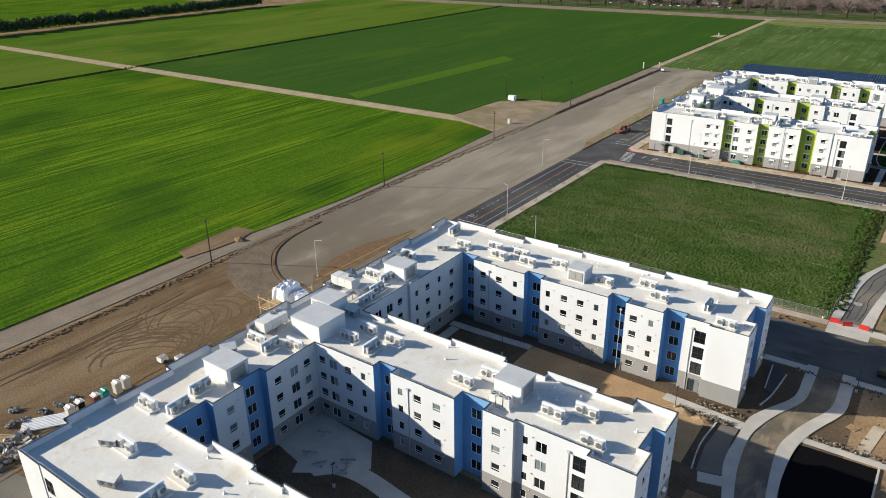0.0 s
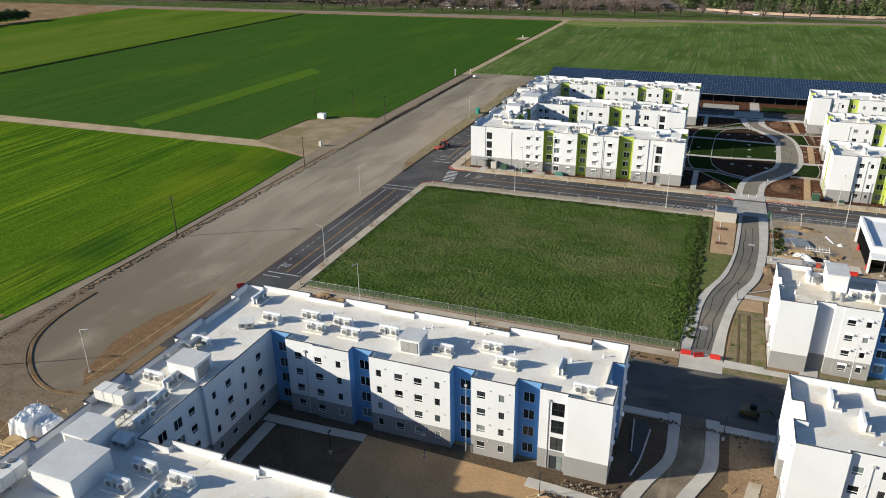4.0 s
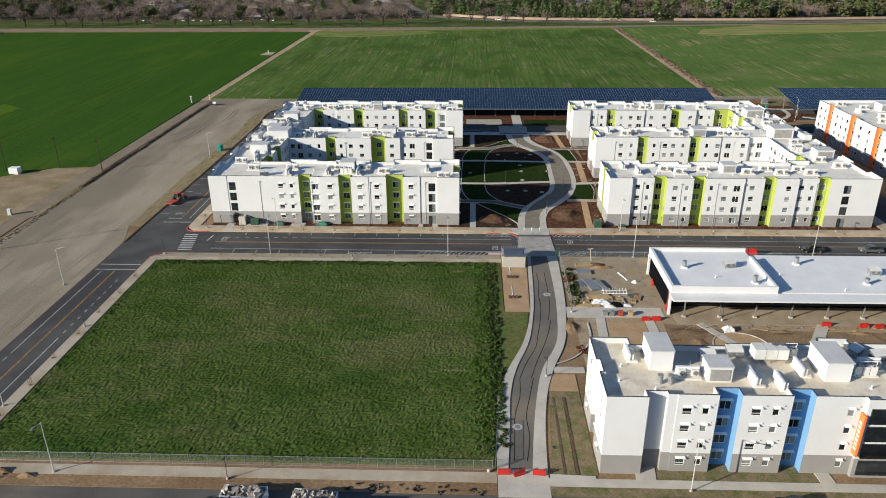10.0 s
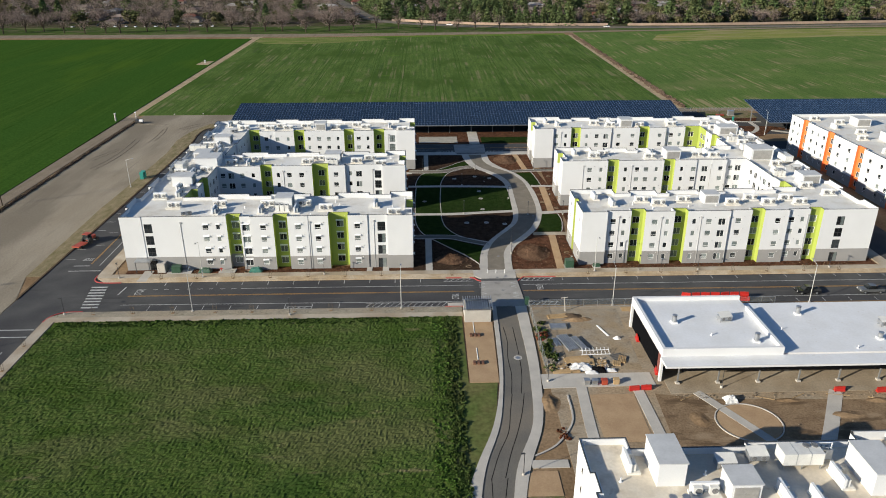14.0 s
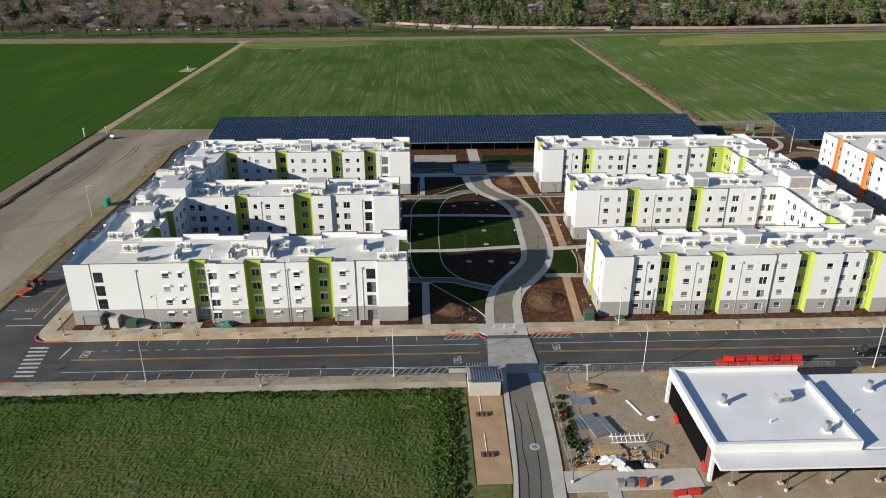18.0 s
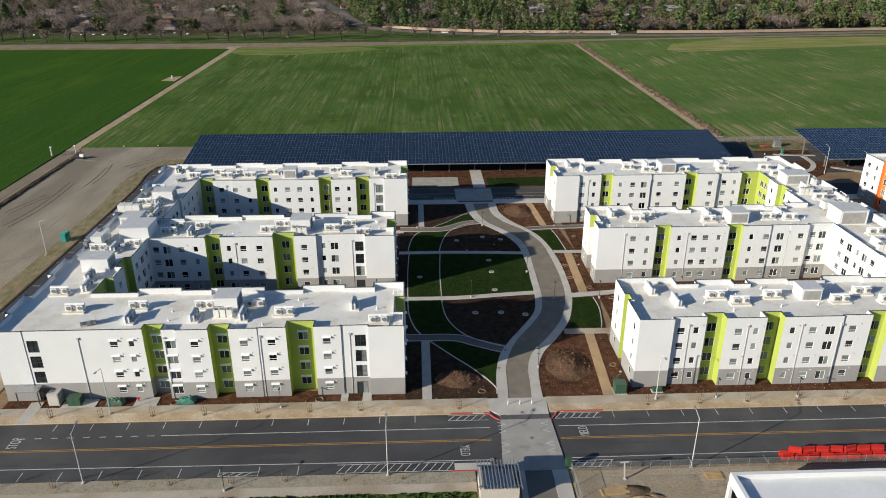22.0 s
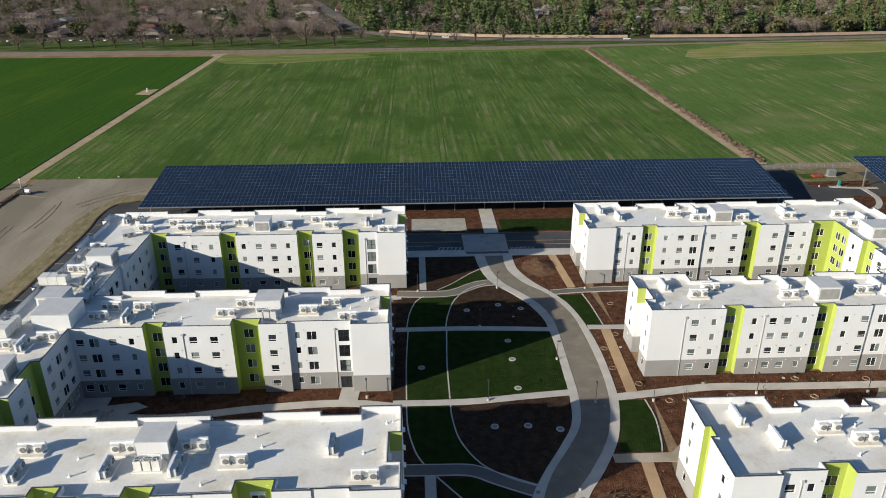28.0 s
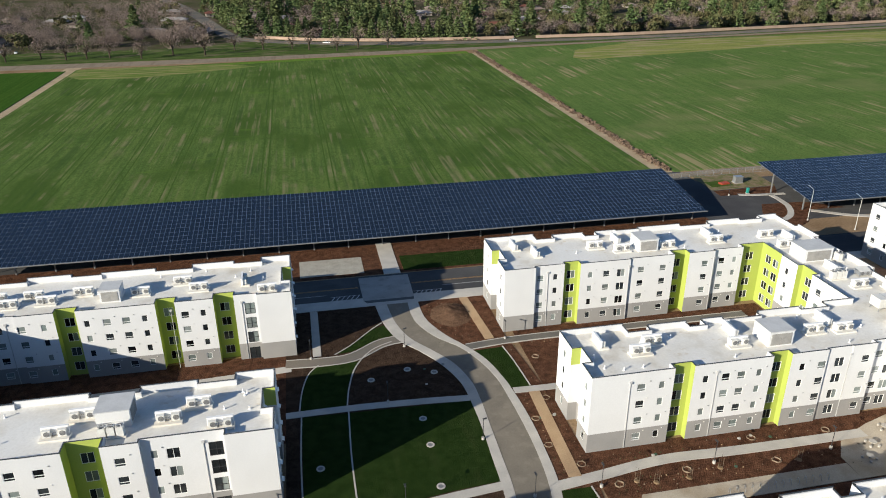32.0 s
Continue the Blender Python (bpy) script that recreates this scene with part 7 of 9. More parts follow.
for y0, y1 in ((155, 178), (178, 200), (200, 224)):
    for q in range(2):
        pts = []
        for k in range(5):
            y = y0 + (y1 - y0) * k / 4
            xc = np.interp(y, [152, 163, 172, 181, 191, 203, 226], [-7.8, -6.9, -6, -4.4, -1, 0.6, 1.7])
            pts.append((xc + rng.uniform(-0.4, 0.4) + (q - 0.5) * 2.0, y))
        l, r = line(pts, 0.12)
        ribbon("crack_seal", l, r, 0.0, 0.056, M_BLACK, "black sealed crack in the lane", "road marking")
for x, y in ((-7.6, 163.5), (1.9, 212), (-5, 236), (2, 241), (1.4, 247.9), (-1.1, 262.0), (0.9, 268.4), (2.9, 260.4), (7.3, 266.8), (8.4, 327.6), (16.0, 289)):
    m = MB()
    big = y < 233
    m.tube((x, y, 0.0), (x, y, 0.07 if big else 0.19), 0.5 if big else 0.34, n=14)
    h = thing("manhole_cover", (x, y, 0), "round grey manhole with a pale concrete collar" if big else "small round dark manhole lid", "manhole", "manholes")
    part("cover", m, M_GALV if big else M_STEEL, h)
    if big:
        m = MB()
        m.tube((x, y, 0.0), (x, y, 0.06), 0.85, n=16)
        part("collar", m, M_CONC, h)


# ---- trees and the town beyond the fields ----
STREET_Y, STREET_X = [q[1] for q in FAR_ROAD[5::-1]], [q[0] for q in FAR_ROAD[5::-1]]
nprng = np.random.RandomState(7)


def leaf_cloud(n, radii, size, shape, rs):
    """Many small tilted quads within a crown; shape: round, cone or open."""
    u = rs.normal(size=(n, 3))
    u /= np.linalg.norm(u, axis=1)[:, None]
    r = rs.uniform(0.25, 1.0, n) ** (0.5 if shape != "open" else 0.6)
    lumps = 1 + 0.28 * np.sin(3.1 * u[:, 0] + 5 * u[:, 2] + rs.uniform(0, 6)) * np.cos(4.3 * u[:, 1] + rs.uniform(0, 6))
    p = u * (r * lumps)[:, None]
    if shape == "cone":
        h = rs.uniform(0, 1, n)
        a = rs.uniform(0, 2 * np.pi, n)
        rr = (1 - h) ** 0.8 * (0.45 + 0.55 * np.sqrt(rs.uniform(0, 1, n))) * (1 + 0.22 * np.sin(h * 40))
        p = np.stack([rr * np.cos(a), rr * np.sin(a), 2 * h - 1], 1)
    p = p * np.array(radii)
    e1 = rs.normal(size=(n, 3))
    e1 /= np.linalg.norm(e1, axis=1)[:, None]
    e2 = np.cross(e1, rs.normal(size=(n, 3)))
    e2 /= np.linalg.norm(e2, axis=1)[:, None]
    s = size * rs.uniform(0.6, 1.4, n)[:, None]
    thin = 0.15 if shape == "open" else 0.75
    return np.stack([p - e1 * s - e2 * s * thin, p + e1 * s - e2 * s * thin, p + e1 * s + e2 * s * thin, p - e1 * s + e2 * s * thin], 1)


def tree_kind(kind, seed):
    """The wood as a mesh builder and the crown as an array of quads, standing at the origin."""
    rs = np.random.RandomState(seed)
    rr = random.Random(seed)
    w = MB()
    if kind == "bare":
        h = 9.0
        w.tube((0, 0, -0.2), (0, 0, h * 0.28), 0.4, 0.28, 7)
        for k in range(9):
            a, t = k * 2.4, rr.uniform(0.35, 0.95)
            b = Vector((math.cos(a) * t * 3.4, math.sin(a) * t * 3.4, h * rr.uniform(0.6, 0.95)))
            s = Vector((0, 0, h * rr.uniform(0.2, 0.3)))
            mid = s.lerp(b, 0.5) + Vector((0, 0, 0.4))
            w.tube(s, mid, 0.2, 0.13, 5, cap=False)
            w.tube(mid, b, 0.13, 0.04, 5, cap=False)
            for q in range(3):
                w.tube(mid.lerp(b, q / 3), b + Vector((rr.uniform(-1.3, 1.3), rr.uniform(-1.3, 1.3), rr.uniform(-0.6, 0.9))), 0.045, 0.02, 4, cap=False)
        c = leaf_cloud(640, (4.8, 4.8, 3.5), 0.36, "open", rs) + np.array([0, 0, h * 0.62])
    elif kind == "cone":
        h = 15.0
        w.tube((0, 0, -0.2), (0, 0, h * 0.9), 0.3, 0.05, 6)
        for k in range(10):
            z, a = 2 + k * 1.15, k * 2.4
            t = 2.2 * (1 - z / h)
            w.tube((0, 0, z), (math.cos(a) * t, math.sin(a) * t, z + 0.3), 0.06, 0.02, 4, cap=False)
        c = leaf_cloud(760, (2.9, 2.9, h * 0.5), 0.36, "cone", rs) + np.array([0, 0, h * 0.52])
    else:
        h = 9.0
        w.tube((0, 0, -0.2), (0, 0, h * 0.4), 0.3, 0.2, 7)
        for k in range(6):
            a = k * 1.05
            w.tube((0, 0, h * 0.35), (math.cos(a) * 2.4, math.sin(a) * 2.4, h * 0.68), 0.13, 0.04, 5, cap=False)
        c = leaf_cloud(330, (4.0, 4.0, 3.3), 0.48, "round", rs) + np.array([0, 0, h * 0.6])
    return w, c


KINDS = {k: [tree_kind(k, 20 + 7 * i + len(k)) for i in range(3)] for k in ("bare", "cone", "round")}
CROWN_MAT = {"bare": M_TWIG, "cone": M_LEAF, "round": M_OLIVE}


def quads_mesh(name, quads, material):
    n = len(quads)
    me = bpy.data.meshes.new(name)
    me.vertices.add(4 * n)
    me.vertices.foreach_set("co", quads.reshape(-1).astype(np.float32))
    me.loops.add(4 * n)
    me.loops.foreach_set("vertex_index", np.arange(4 * n, dtype=np.int32))
    me.polygons.add(n)
    me.polygons.foreach_set("loop_start", np.arange(0, 4 * n, 4, dtype=np.int32))
    me.materials.append(material)
    me.update(calc_edges=True)
    return me


BROAD = {"bare": 1.0, "cone": 1.75, "round": 1.0}
tree_meshes = {}
LABELS = {"bare": "leafless brown street tree with fine twigs", "cone": "tall dark evergreen with a pointed crown", "round": "broad olive-green leafy tree"}


def tree(kind, x, y, scale, turn, var):
    key = (kind, var)
    if key not in tree_meshes:
        w, c = KINDS[kind][var]
        tree_meshes[key] = (w.mesh("trunk", [M_BARK]), quads_mesh("crown", c[::2] if kind == "bare" else c, CROWN_MAT[kind]))
    t = thing("tree", (x, y, 0), LABELS[kind], "tree", "trees along the far road")
    t.matrix_basis = pose(x, y, 0, 0, 0, turn) @ Matrix.Diagonal((scale * BROAD[kind], scale * BROAD[kind], scale, 1))
    for nm, me in zip(("trunk", "crown"), tree_meshes[key]):
        ob = new(nm, me)
        ob.parent = t


def far_y(x):
    return float(np.interp(x, [-700, -90, -62, -36, 0, 50, 120, 245, 400, 900], [768, 768, 800, 806, 785, 770, 762, 760, 774, 838]))


rng = random.Random(21)
x = -420.0
while x < 60:  # leafless trees standing in the verge
    tree("bare", x, (735 if x < -60 else 748 if x < 0 else 742) + rng.uniform(-5, 12), rng.uniform(1.15, 1.75), rng.uniform(0, 360), rng.randrange(3))
    x += rng.uniform(11, 22)
for k in range(13):  # a row of conifers up the street
    y = 852 + 10.5 * k
    tree("cone", float(np.interp(y, STREET_Y, STREET_X)) + 17 + rng.uniform(-2, 2), y, rng.uniform(1.0, 1.35), rng.uniform(0, 360), rng.randrange(3))
x = -34.0
while x < 112:  # and along the wall
    tree("cone" if rng.random() < 0.85 else "bare", x, far_y(x) + rng.uniform(15, 20), rng.uniform(0.9, 1.25), rng.uniform(0, 360), rng.randrange(3))
    x += rng.uniform(5.0, 9.5)
while x < 340:
    tree(rng.choice(("bare", "round", "round", "bare", "cone")), x, far_y(x) + rng.uniform(14, 26), rng.uniform(0.9, 1.5), rng.uniform(0, 360), rng.randrange(3))
    x += rng.uniform(9, 17)

woods = {"bare": [], "cone": [], "round": []}
trunks = MB()
houses = []
for k in range(420):
    hx, hy = rng.uniform(-420, 470), 40 + 256 * rng.random() ** 1.3
    hy += far_y(hx)
    if all(abs(hx - a) > 21 or abs(hy - b) > 18 for a, b in houses) and abs(hx - np.interp(hy, STREET_Y, STREET_X)) > 16:
        houses.append((hx, hy))
n = 0
while n < 2150:
    x, d = rng.uniform(-640, 760), 22 + 330 * rng.random() ** 1.3
    y = far_y(x) + d
    if y < 780 and x < -80 or abs(x - np.interp(y, STREET_Y, STREET_X)) < 11:
        continue
    if any(abs(x - a) < 9 and -14 < y - b < 6 for a, b in houses[:64]):
        continue
    east = x - np.interp(y, STREET_Y, STREET_X)
    green = 0.13 if east < 8 else 0.55 if east < 190 else 0.5
    if x < -420:
        green = 0.4
    kind = "bare" if rng.random() > green else ("cone" if rng.random() < (0.1 if east < 8 else 0.6 if east < 190 else 0.25) else "round")
    w, c = KINDS[kind][rng.randrange(3)]
    a, s = rng.uniform(0, 6.28), rng.uniform(0.8, 1.5) if kind != "cone" else rng.uniform(1.0, 1.75)
    keep = c[:: (2 if d > 100 else 1)] if d > 60 else c
    ca, sa = math.cos(a) * s * BROAD[kind], math.sin(a) * s * BROAD[kind]
    q = np.stack([keep[..., 0] * ca - keep[..., 1] * sa + x, keep[..., 0] * sa + keep[..., 1] * ca + y, keep[..., 2] * s], -1)
    woods[kind].append(q)
    trunks.tube((x, y, -0.2), (x, y, 6 * s), 0.32, 0.14, 5, cap=False)
    n += 1
for kind, nm, lab in (("bare", "bare_woods", "leafless brown trees crowding the town"), ("cone", "evergreen_woods", "dark green conifers behind the far road"), ("round", "leafy_woods", "olive-green trees among the houses")):
    ob = new(nm, quads_mesh(nm, np.concatenate(woods[kind]), CROWN_MAT[kind]))
    tagged(ob, lab, "trees", kind="stuff")
tagged(part("wood_trunks", trunks, M_BARK), "thin brown trunks among the town trees", "tree trunks", kind="stuff")


def house_proto(hw, hd, hh, m_roof):
    t = thing("house", (0, 0, 0), "small stucco house with a pitched tile roof", "house", "town houses")
    m = MB()
    m.box(-hw, -hd, 0, hw, hd, hh)
    part("wall", m, M_HOUSE, t)
    m = MB()
    e, r = 0.9, hd * 0.36
    a, b, c, d = (-hw - e, -hd - e, hh), (hw + e, -hd - e, hh), (hw + e, hd + e, hh), (-hw - e, hd + e, hh)
    p, q = (-hw * 0.6, 0, hh + r), (hw * 0.6, 0, hh + r)
    m.face([a, b, q, p]), m.face([c, d, p, q]), m.face([b, c, q]), m.face([d, a, p]), m.face([d, c, b, a])
    part("roof", m, m_roof, t)
    for x in (-hw * 0.5, hw * 0.5):
        m = MB()
        m.box(x - 0.8, -hd - 0.05, 0.9, x + 0.8, -hd - 0.003, 2.2)
        part("window", m, M_GLASS, t)
    m = MB()
    m.box(-0.5, -hd - 0.06, 0, 0.5, -hd - 0.003, 2.1)
    part("door", m, M_BARK, t)
    return t


M_TILE2 = mat("pale_roof_shingle", (0.32, 0.31, 0.30), (0.24, 0.228, 0.218), 30, 0.6, 0.85, 0.2, rand=0.35)
M_TILE3 = mat("red_roof_tile", (0.19, 0.085, 0.065), (0.15, 0.072, 0.058), 30, 0.6, 0.85, 0.2, rand=0.3)
hps = [house_proto(9.0, 6.0, 2.7, M_TILE), house_proto(11, 6.5, 2.8, M_TILE2), house_proto(8.5, 6, 3.0, M_TILE3)]
for i, (hx, hy) in enumerate(houses[:64]):
    m = pose(hx, hy, 0.05, 0, 0, rng.choice((0, 90, 10, 80, -15)))
    if i < 3:
        hps[i].matrix_basis = m
    else:
        copy_thing(hps[rng.choice((0, 0, 1, 1, 2, 2))], m)
w = MB()
for k in range(66):
    x0, x1 = -44 + 9 * k, -35 + 9 * k
    if 150 < x0 < 168:
        continue
    a, b = (x0, far_y(x0) + 10.5), (x1, far_y(x1) + 10.5)
    w.prism([a, b, (b[0], b[1] + 0.4), (a[0], a[1] + 0.4)], 0, 2.2)
structure("boundary_wall", w, mat("tan_block_wall", (0.40, 0.29, 0.22), (0.33, 0.24, 0.185), 8, 0.5, 0.9, 0.1), "tan block wall along the far road", "wall")
# tree belt far to the west
belt = []
for k in range(110):
    y = 230 + 340 * k / 110 + rng.uniform(-1.5, 1.5)
    x = -655 + rng.uniform(-4, 4)
    w, c = KINDS["round"][rng.randrange(3)]
    s = rng.uniform(0.95, 1.35)
    belt.append(c * s + np.array([x, y, 0]))
ob = new("tree_belt", quads_mesh("tree_belt", np.concatenate(belt), M_LEAF))
tagged(ob, "dark belt of trees along the far field edge", "trees", kind="stuff")

# brush along the banks
def brush(name, spots, size, material, label):
    q = []
    for x, y, s in spots:
        c = leaf_cloud(40 if s > 0.35 else 16, (s, s, s * 0.55), size, "round", nprng)
        q.append(c + np.array([x, y, s * 0.3]))
    ob = new(name, quads_mesh(name, np.concatenate(q), material))
    tagged(ob, label, "brush", kind="stuff")


M_BANKGRASS = island(mat("dry_bank_grass", (0.175, 0.143, 0.10), (0.125, 0.104, 0.07), 3, 0.3, 0.95, 0.3))
M_BANKTWIG = island(mat("dark_bare_brush", (0.115, 0.085, 0.068), (0.08, 0.06, 0.05), 3, 0.3, 0.95, 0.3), 0.6, 1.3)
M_SCRUB = island(mat("grey_brown_scrub", (0.13, 0.105, 0.075), (0.095, 0.08, 0.056), 3, 0.3, 0.95, 0.3))
M_TUMBLE = island(mat("tan_tumbleweed", (0.20, 0.143, 0.104), (0.145, 0.103, 0.076), 6, 0.3, 0.95, 0.3), 0.8, 1.2)
M_RANK = island(mat("rank_weed_leaves", (0.035, 0.064, 0.014), (0.052, 0.080, 0.020), 4, 0.3, 0.95, 0.3), 0.6, 1.4)
M_LUSH = island(mat("lush_weed_leaves", (0.055, 0.105, 0.020), (0.075, 0.115, 0.028), 4, 0.3, 0.95, 0.3), 0.6, 1.4)
M_GREENSCRUB = island(mat("green_scrub", (0.045, 0.075, 0.02), (0.06, 0.075, 0.025), 3, 0.3, 0.95, 0.3))
brush("bank_brush", [(float(np.interp(y, [30, 98, 150, 244, 300], [-138.5, -140.5, -142.4, -142, -142.6])) + rng.uniform(-1.0, 1.0), y, rng.uniform(0.08, 0.26)) for y in np.arange(20, 300, 0.2)], 0.09, M_BANKGRASS, "low dry brush on the track's bank")
brush("bank_brush", [(-142.9 + 0.4 * noise.noise((0, y * 0.11, 0)) + rng.uniform(-0.35, 0.35), y, rng.uniform(0.35, 0.6) + 0.35 * max(0.0, noise.noise((3, y * 0.16, 0)))) for y in np.arange(286, 413, 0.3)], 0.11, M_BANKTWIG, "ragged dark leafless brush on the track's bank")
brush("bank_brush", [(-143.0 + rng.uniform(-1.1, 1.1), y, rng.uniform(0.12, 0.3)) for y in np.arange(284, 414, 0.5)], 0.09, M_BANKGRASS, "low dry grass on the track's bank")
brush("ditch_brush", [(108.2 + rng.uniform(-1.1, 1.4), y, rng.uniform(0.6, 1.3) + 0.9 * max(0.0, noise.noise((7, y * 0.08, 0)))) for y in np.arange(432, 716, 0.75)], 0.24, M_TUMBLE, "tan dry brush along the field ditch")
brush("field_edge_brush", [(-415.5 + rng.uniform(-1, 1), y, rng.uniform(0.5, 0.9)) for y in np.arange(0, 690, 2.2)], 0.3, M_GREENSCRUB, "dark growth along a field ditch")
brush("street_scrub", [(-10.9 + rng.uniform(-1.3, 1.4), y, rng.uniform(0.25, 0.6)) for y in np.arange(158, 228.6, 0.16)], 0.15, M_GREENSCRUB, "rank green scrub at the lot's edge")
brush("rank_weeds", [(rng.uniform(-94.5, -12), 228.7 - 2.3 * rng.random() ** 1.6, rng.uniform(0.16, 0.4)) for k in range(900)] + [(rng.uniform(-94.8, -93.4), rng.uniform(154, 228), rng.uniform(0.14, 0.3)) for k in range(320)] + [(rng.uniform(-92, -14), rng.uniform(156, 227), rng.uniform(0.12, 0.3)) for k in range(500)], 0.13, M_RANK, "rank dark green weeds round the empty lot")
brush("street_scrub", [(-12.6 + rng.uniform(-2.2, 1.2), y, rng.uniform(0.2, 0.5)) for y in np.arange(156, 228.6, 0.12)], 0.14, M_LUSH, "lush green weeds at the lot's edge")
brush("lane_scrub", [(rng.uniform(-34, -13), 148.4 + rng.uniform(-0.9, 0.9), rng.uniform(0.2, 0.45)) for k in range(26)], 0.14, M_SCRUB, "low dry scrub on the kerb strip")
brush("site_scrub", [(rng.uniform(7.0, 9.5), rng.uniform(207, 226), rng.uniform(0.4, 0.9)) for k in range(22)], 0.2, M_GREENSCRUB, "green scrub at the building yard's edge")
slab("crop_strip", [(99.8, 430), (103.4, 430), (104.6, 706), (102.2, 706)], 0, 0.24, M_CROP3, "green edge of the crop beside the ditch", "field")
slab("ditch_bank", [(103.4, 430), (109.6, 430), (111.4, 712), (104.6, 706)], 0, 0.1, M_PATH, "pale dirt bank between two crop fields", "ditch")

# mounds of mulch and soil
def draped(x, y, z, rx, ry, h, seed, flat=0.6):
    """A crumpled sheet thrown over something: a closed rumpled skin with folds."""
    m = MB()
    n = 22
    for j in range(n + 1):
        for i in range(n + 1):
            u, v = 2 * i / n - 1, 2 * j / n - 1
            e = max(abs(u), abs(v))
            drop = 0.0 if e < flat else ((e - flat) / (1 - flat)) ** 1.5
            fold = abs(noise.noise((u * 2.6 + seed, v * 2.6, seed))) + 0.5 * abs(noise.noise((u * 6 + seed, v * 6, seed + 4)))
            w = 1 + 0.14 * noise.noise((u * 2 + seed, v * 2, 7))
            zz = 0.0 if e == 1 else max(0.02, h * (1 - drop) * (0.86 + 0.34 * fold))
            m.v.append((x + rx * u * w, y + ry * v * w, z + zz))
    for j in range(n):
        for i in range(n):
            k = j * (n + 1) + i
            m.f.append((k, k + 1, k + n + 2, k + n + 1))
            m.m.append(0)
    k = len(m.v)
    m.v += [(x - 0.7 * rx, y - 0.7 * ry, z), (x + 0.7 * rx, y - 0.7 * ry, z), (x + 0.7 * rx, y + 0.7 * ry, z), (x - 0.7 * rx, y + 0.7 * ry, z)]
    m.f.append((k + 3, k + 2, k + 1, k))
    m.m.append(0)
    return m


def mound(name, x, y, rx, ry, h, material, label):
    m = MB()
    n, k = 28, 9
    for j in range(k + 1):
        r = j / k
        for i in range(n):
            a = 2 * math.pi * i / n
            e = 1 + 0.16 * noise.noise((math.cos(a) * 1.7 + x, math.sin(a) * 1.7 + y, 0.3))
            z = h * (0.5 + 0.5 * math.cos(math.pi * r)) * (1 + 0.25 * noise.noise((x + r * 3 * math.cos(a), y + r * 3 * math.sin(a), 2)))
            m.v.append((x + rx * r * e * math.cos(a), y + ry * r * e * math.sin(a), 0.05 + z))
    for j in range(k):
        for i in range(n):
            a, b = j * n + i, j * n + (i + 1) % n
            m.f.append((a, a + n, b + n, b))
            m.m.append(0)
    ob = part(name, m, material)
    return tagged(ob, label, "soil mound", "soil mounds")


mound("mulch_mound", 12.2, 262.5, 4.6, 6.2, 1.5, M_MOUND, "low reddish-brown mulch mound beside the lane")
mound("mulch_mound", -9.0, 258.6, 4.6, 3.2, 1.3, M_MOUND, "reddish-brown mulch mound partly in shade")
mound("mulch_mound", 13.9, 347.0, 4.6, 5.6, 1.5, M_MOUND, "reddish-brown mulch mound by the far lane")
for x, y, rx, ry, h in ((-26, 104.6, 2.2, 1.0, 0.8), (-22.6, 104.0, 2.0, 1.0, 0.7), (-88, 150.2, 3.2, 1.1, 0.8), (-83, 149.4, 2.0, 0.9, 0.6), (-147, 112, 2.6, 1.6, 1.0), (5.6, 197, 2.0, 3.0, 0.5), (16, 226.5, 3.2, 0.9, 0.6), (46, 187, 3.4, 1.8, 0.35), (56, 192, 3.6, 1.4, 0.3)):
    mound("soil_mound", x, y, rx, ry, h, M_DIRT, "low heap of loose brown soil")


# ---- lamps, poles, fences ----
def street_lamp():
    t = thing("street_lamp", (0, 0, 0), "tall grey street lamp with a short arm", "street lamp", "street lamps")
    m = MB()
    m.tube((0, 0, 0), (0, 0, 9.3), 0.09, 0.06, 8)
    part("pole", m, M_POLE, t)
    m = MB()
    m.tube((0, 0, 9.2), (0, 1.8, 9.75), 0.05, 0.04, 6)
    part("arm", m, M_POLE, t)
    m = MB()
    m.box(-0.16, 1.7, 9.7, 0.16, 2.4, 9.82)
    part("lantern", m, M_GALV, t)
    m = MB()
    m.tube((0, 0, 0), (0, 0, 0.35), 0.26, n=10)
    part("base", m, M_CONC, t)
    return t


def path_lamp():
    t = thing("path_lamp", (0, 0, 0), "slim black path lamp on a pale concrete base", "path lamp", "path lamps")
    m = MB()
    m.tube((0, 0, 0.5), (0, 0, 4.1), 0.06, 0.05, 8)
    part("pole", m, M_DARKMETAL, t)
    m = MB()
    m.box(-0.14, -0.1, 4.1, 0.14, 0.6, 4.22)
    part("lantern", m, M_DARKMETAL, t)
    m = MB()
    m.tube((0, 0, 0), (0, 0, 0.55), 0.24, n=10)
    part("base", m, M_CONC, t)
    return t


def utility_pole():
    t = thing("utility_pole", (0, 0, 0), "weathered wooden utility pole with a crossarm", "utility pole", "utility poles")
    m = MB()
    m.tube((0, 0, 0), (0, 0, 11.5), 0.16, 0.1, 8)
    part("pole", m, M_BARK, t)
    m = MB()
    m.box(-1.0, -0.06, 10.7, 1.0, 0.06, 10.85)
    part("crossarm", m, M_BARK, t)
    for x in (-0.85, 0.85):
        m = MB()
        m.tube((x, 0, 10.85), (x, 0, 11.1), 0.06, n=6)
        part("insulator", m, M_GALV, t)
    return t


def repeat(maker, spots):
    first = None
    for x, y, a in spots:
        if first is None:
            first = maker()
            first.matrix_basis = pose(x, y, 0, 0, 0, a)
        else:
            copy_thing(first, pose(x, y, 0, 0, 0, a))


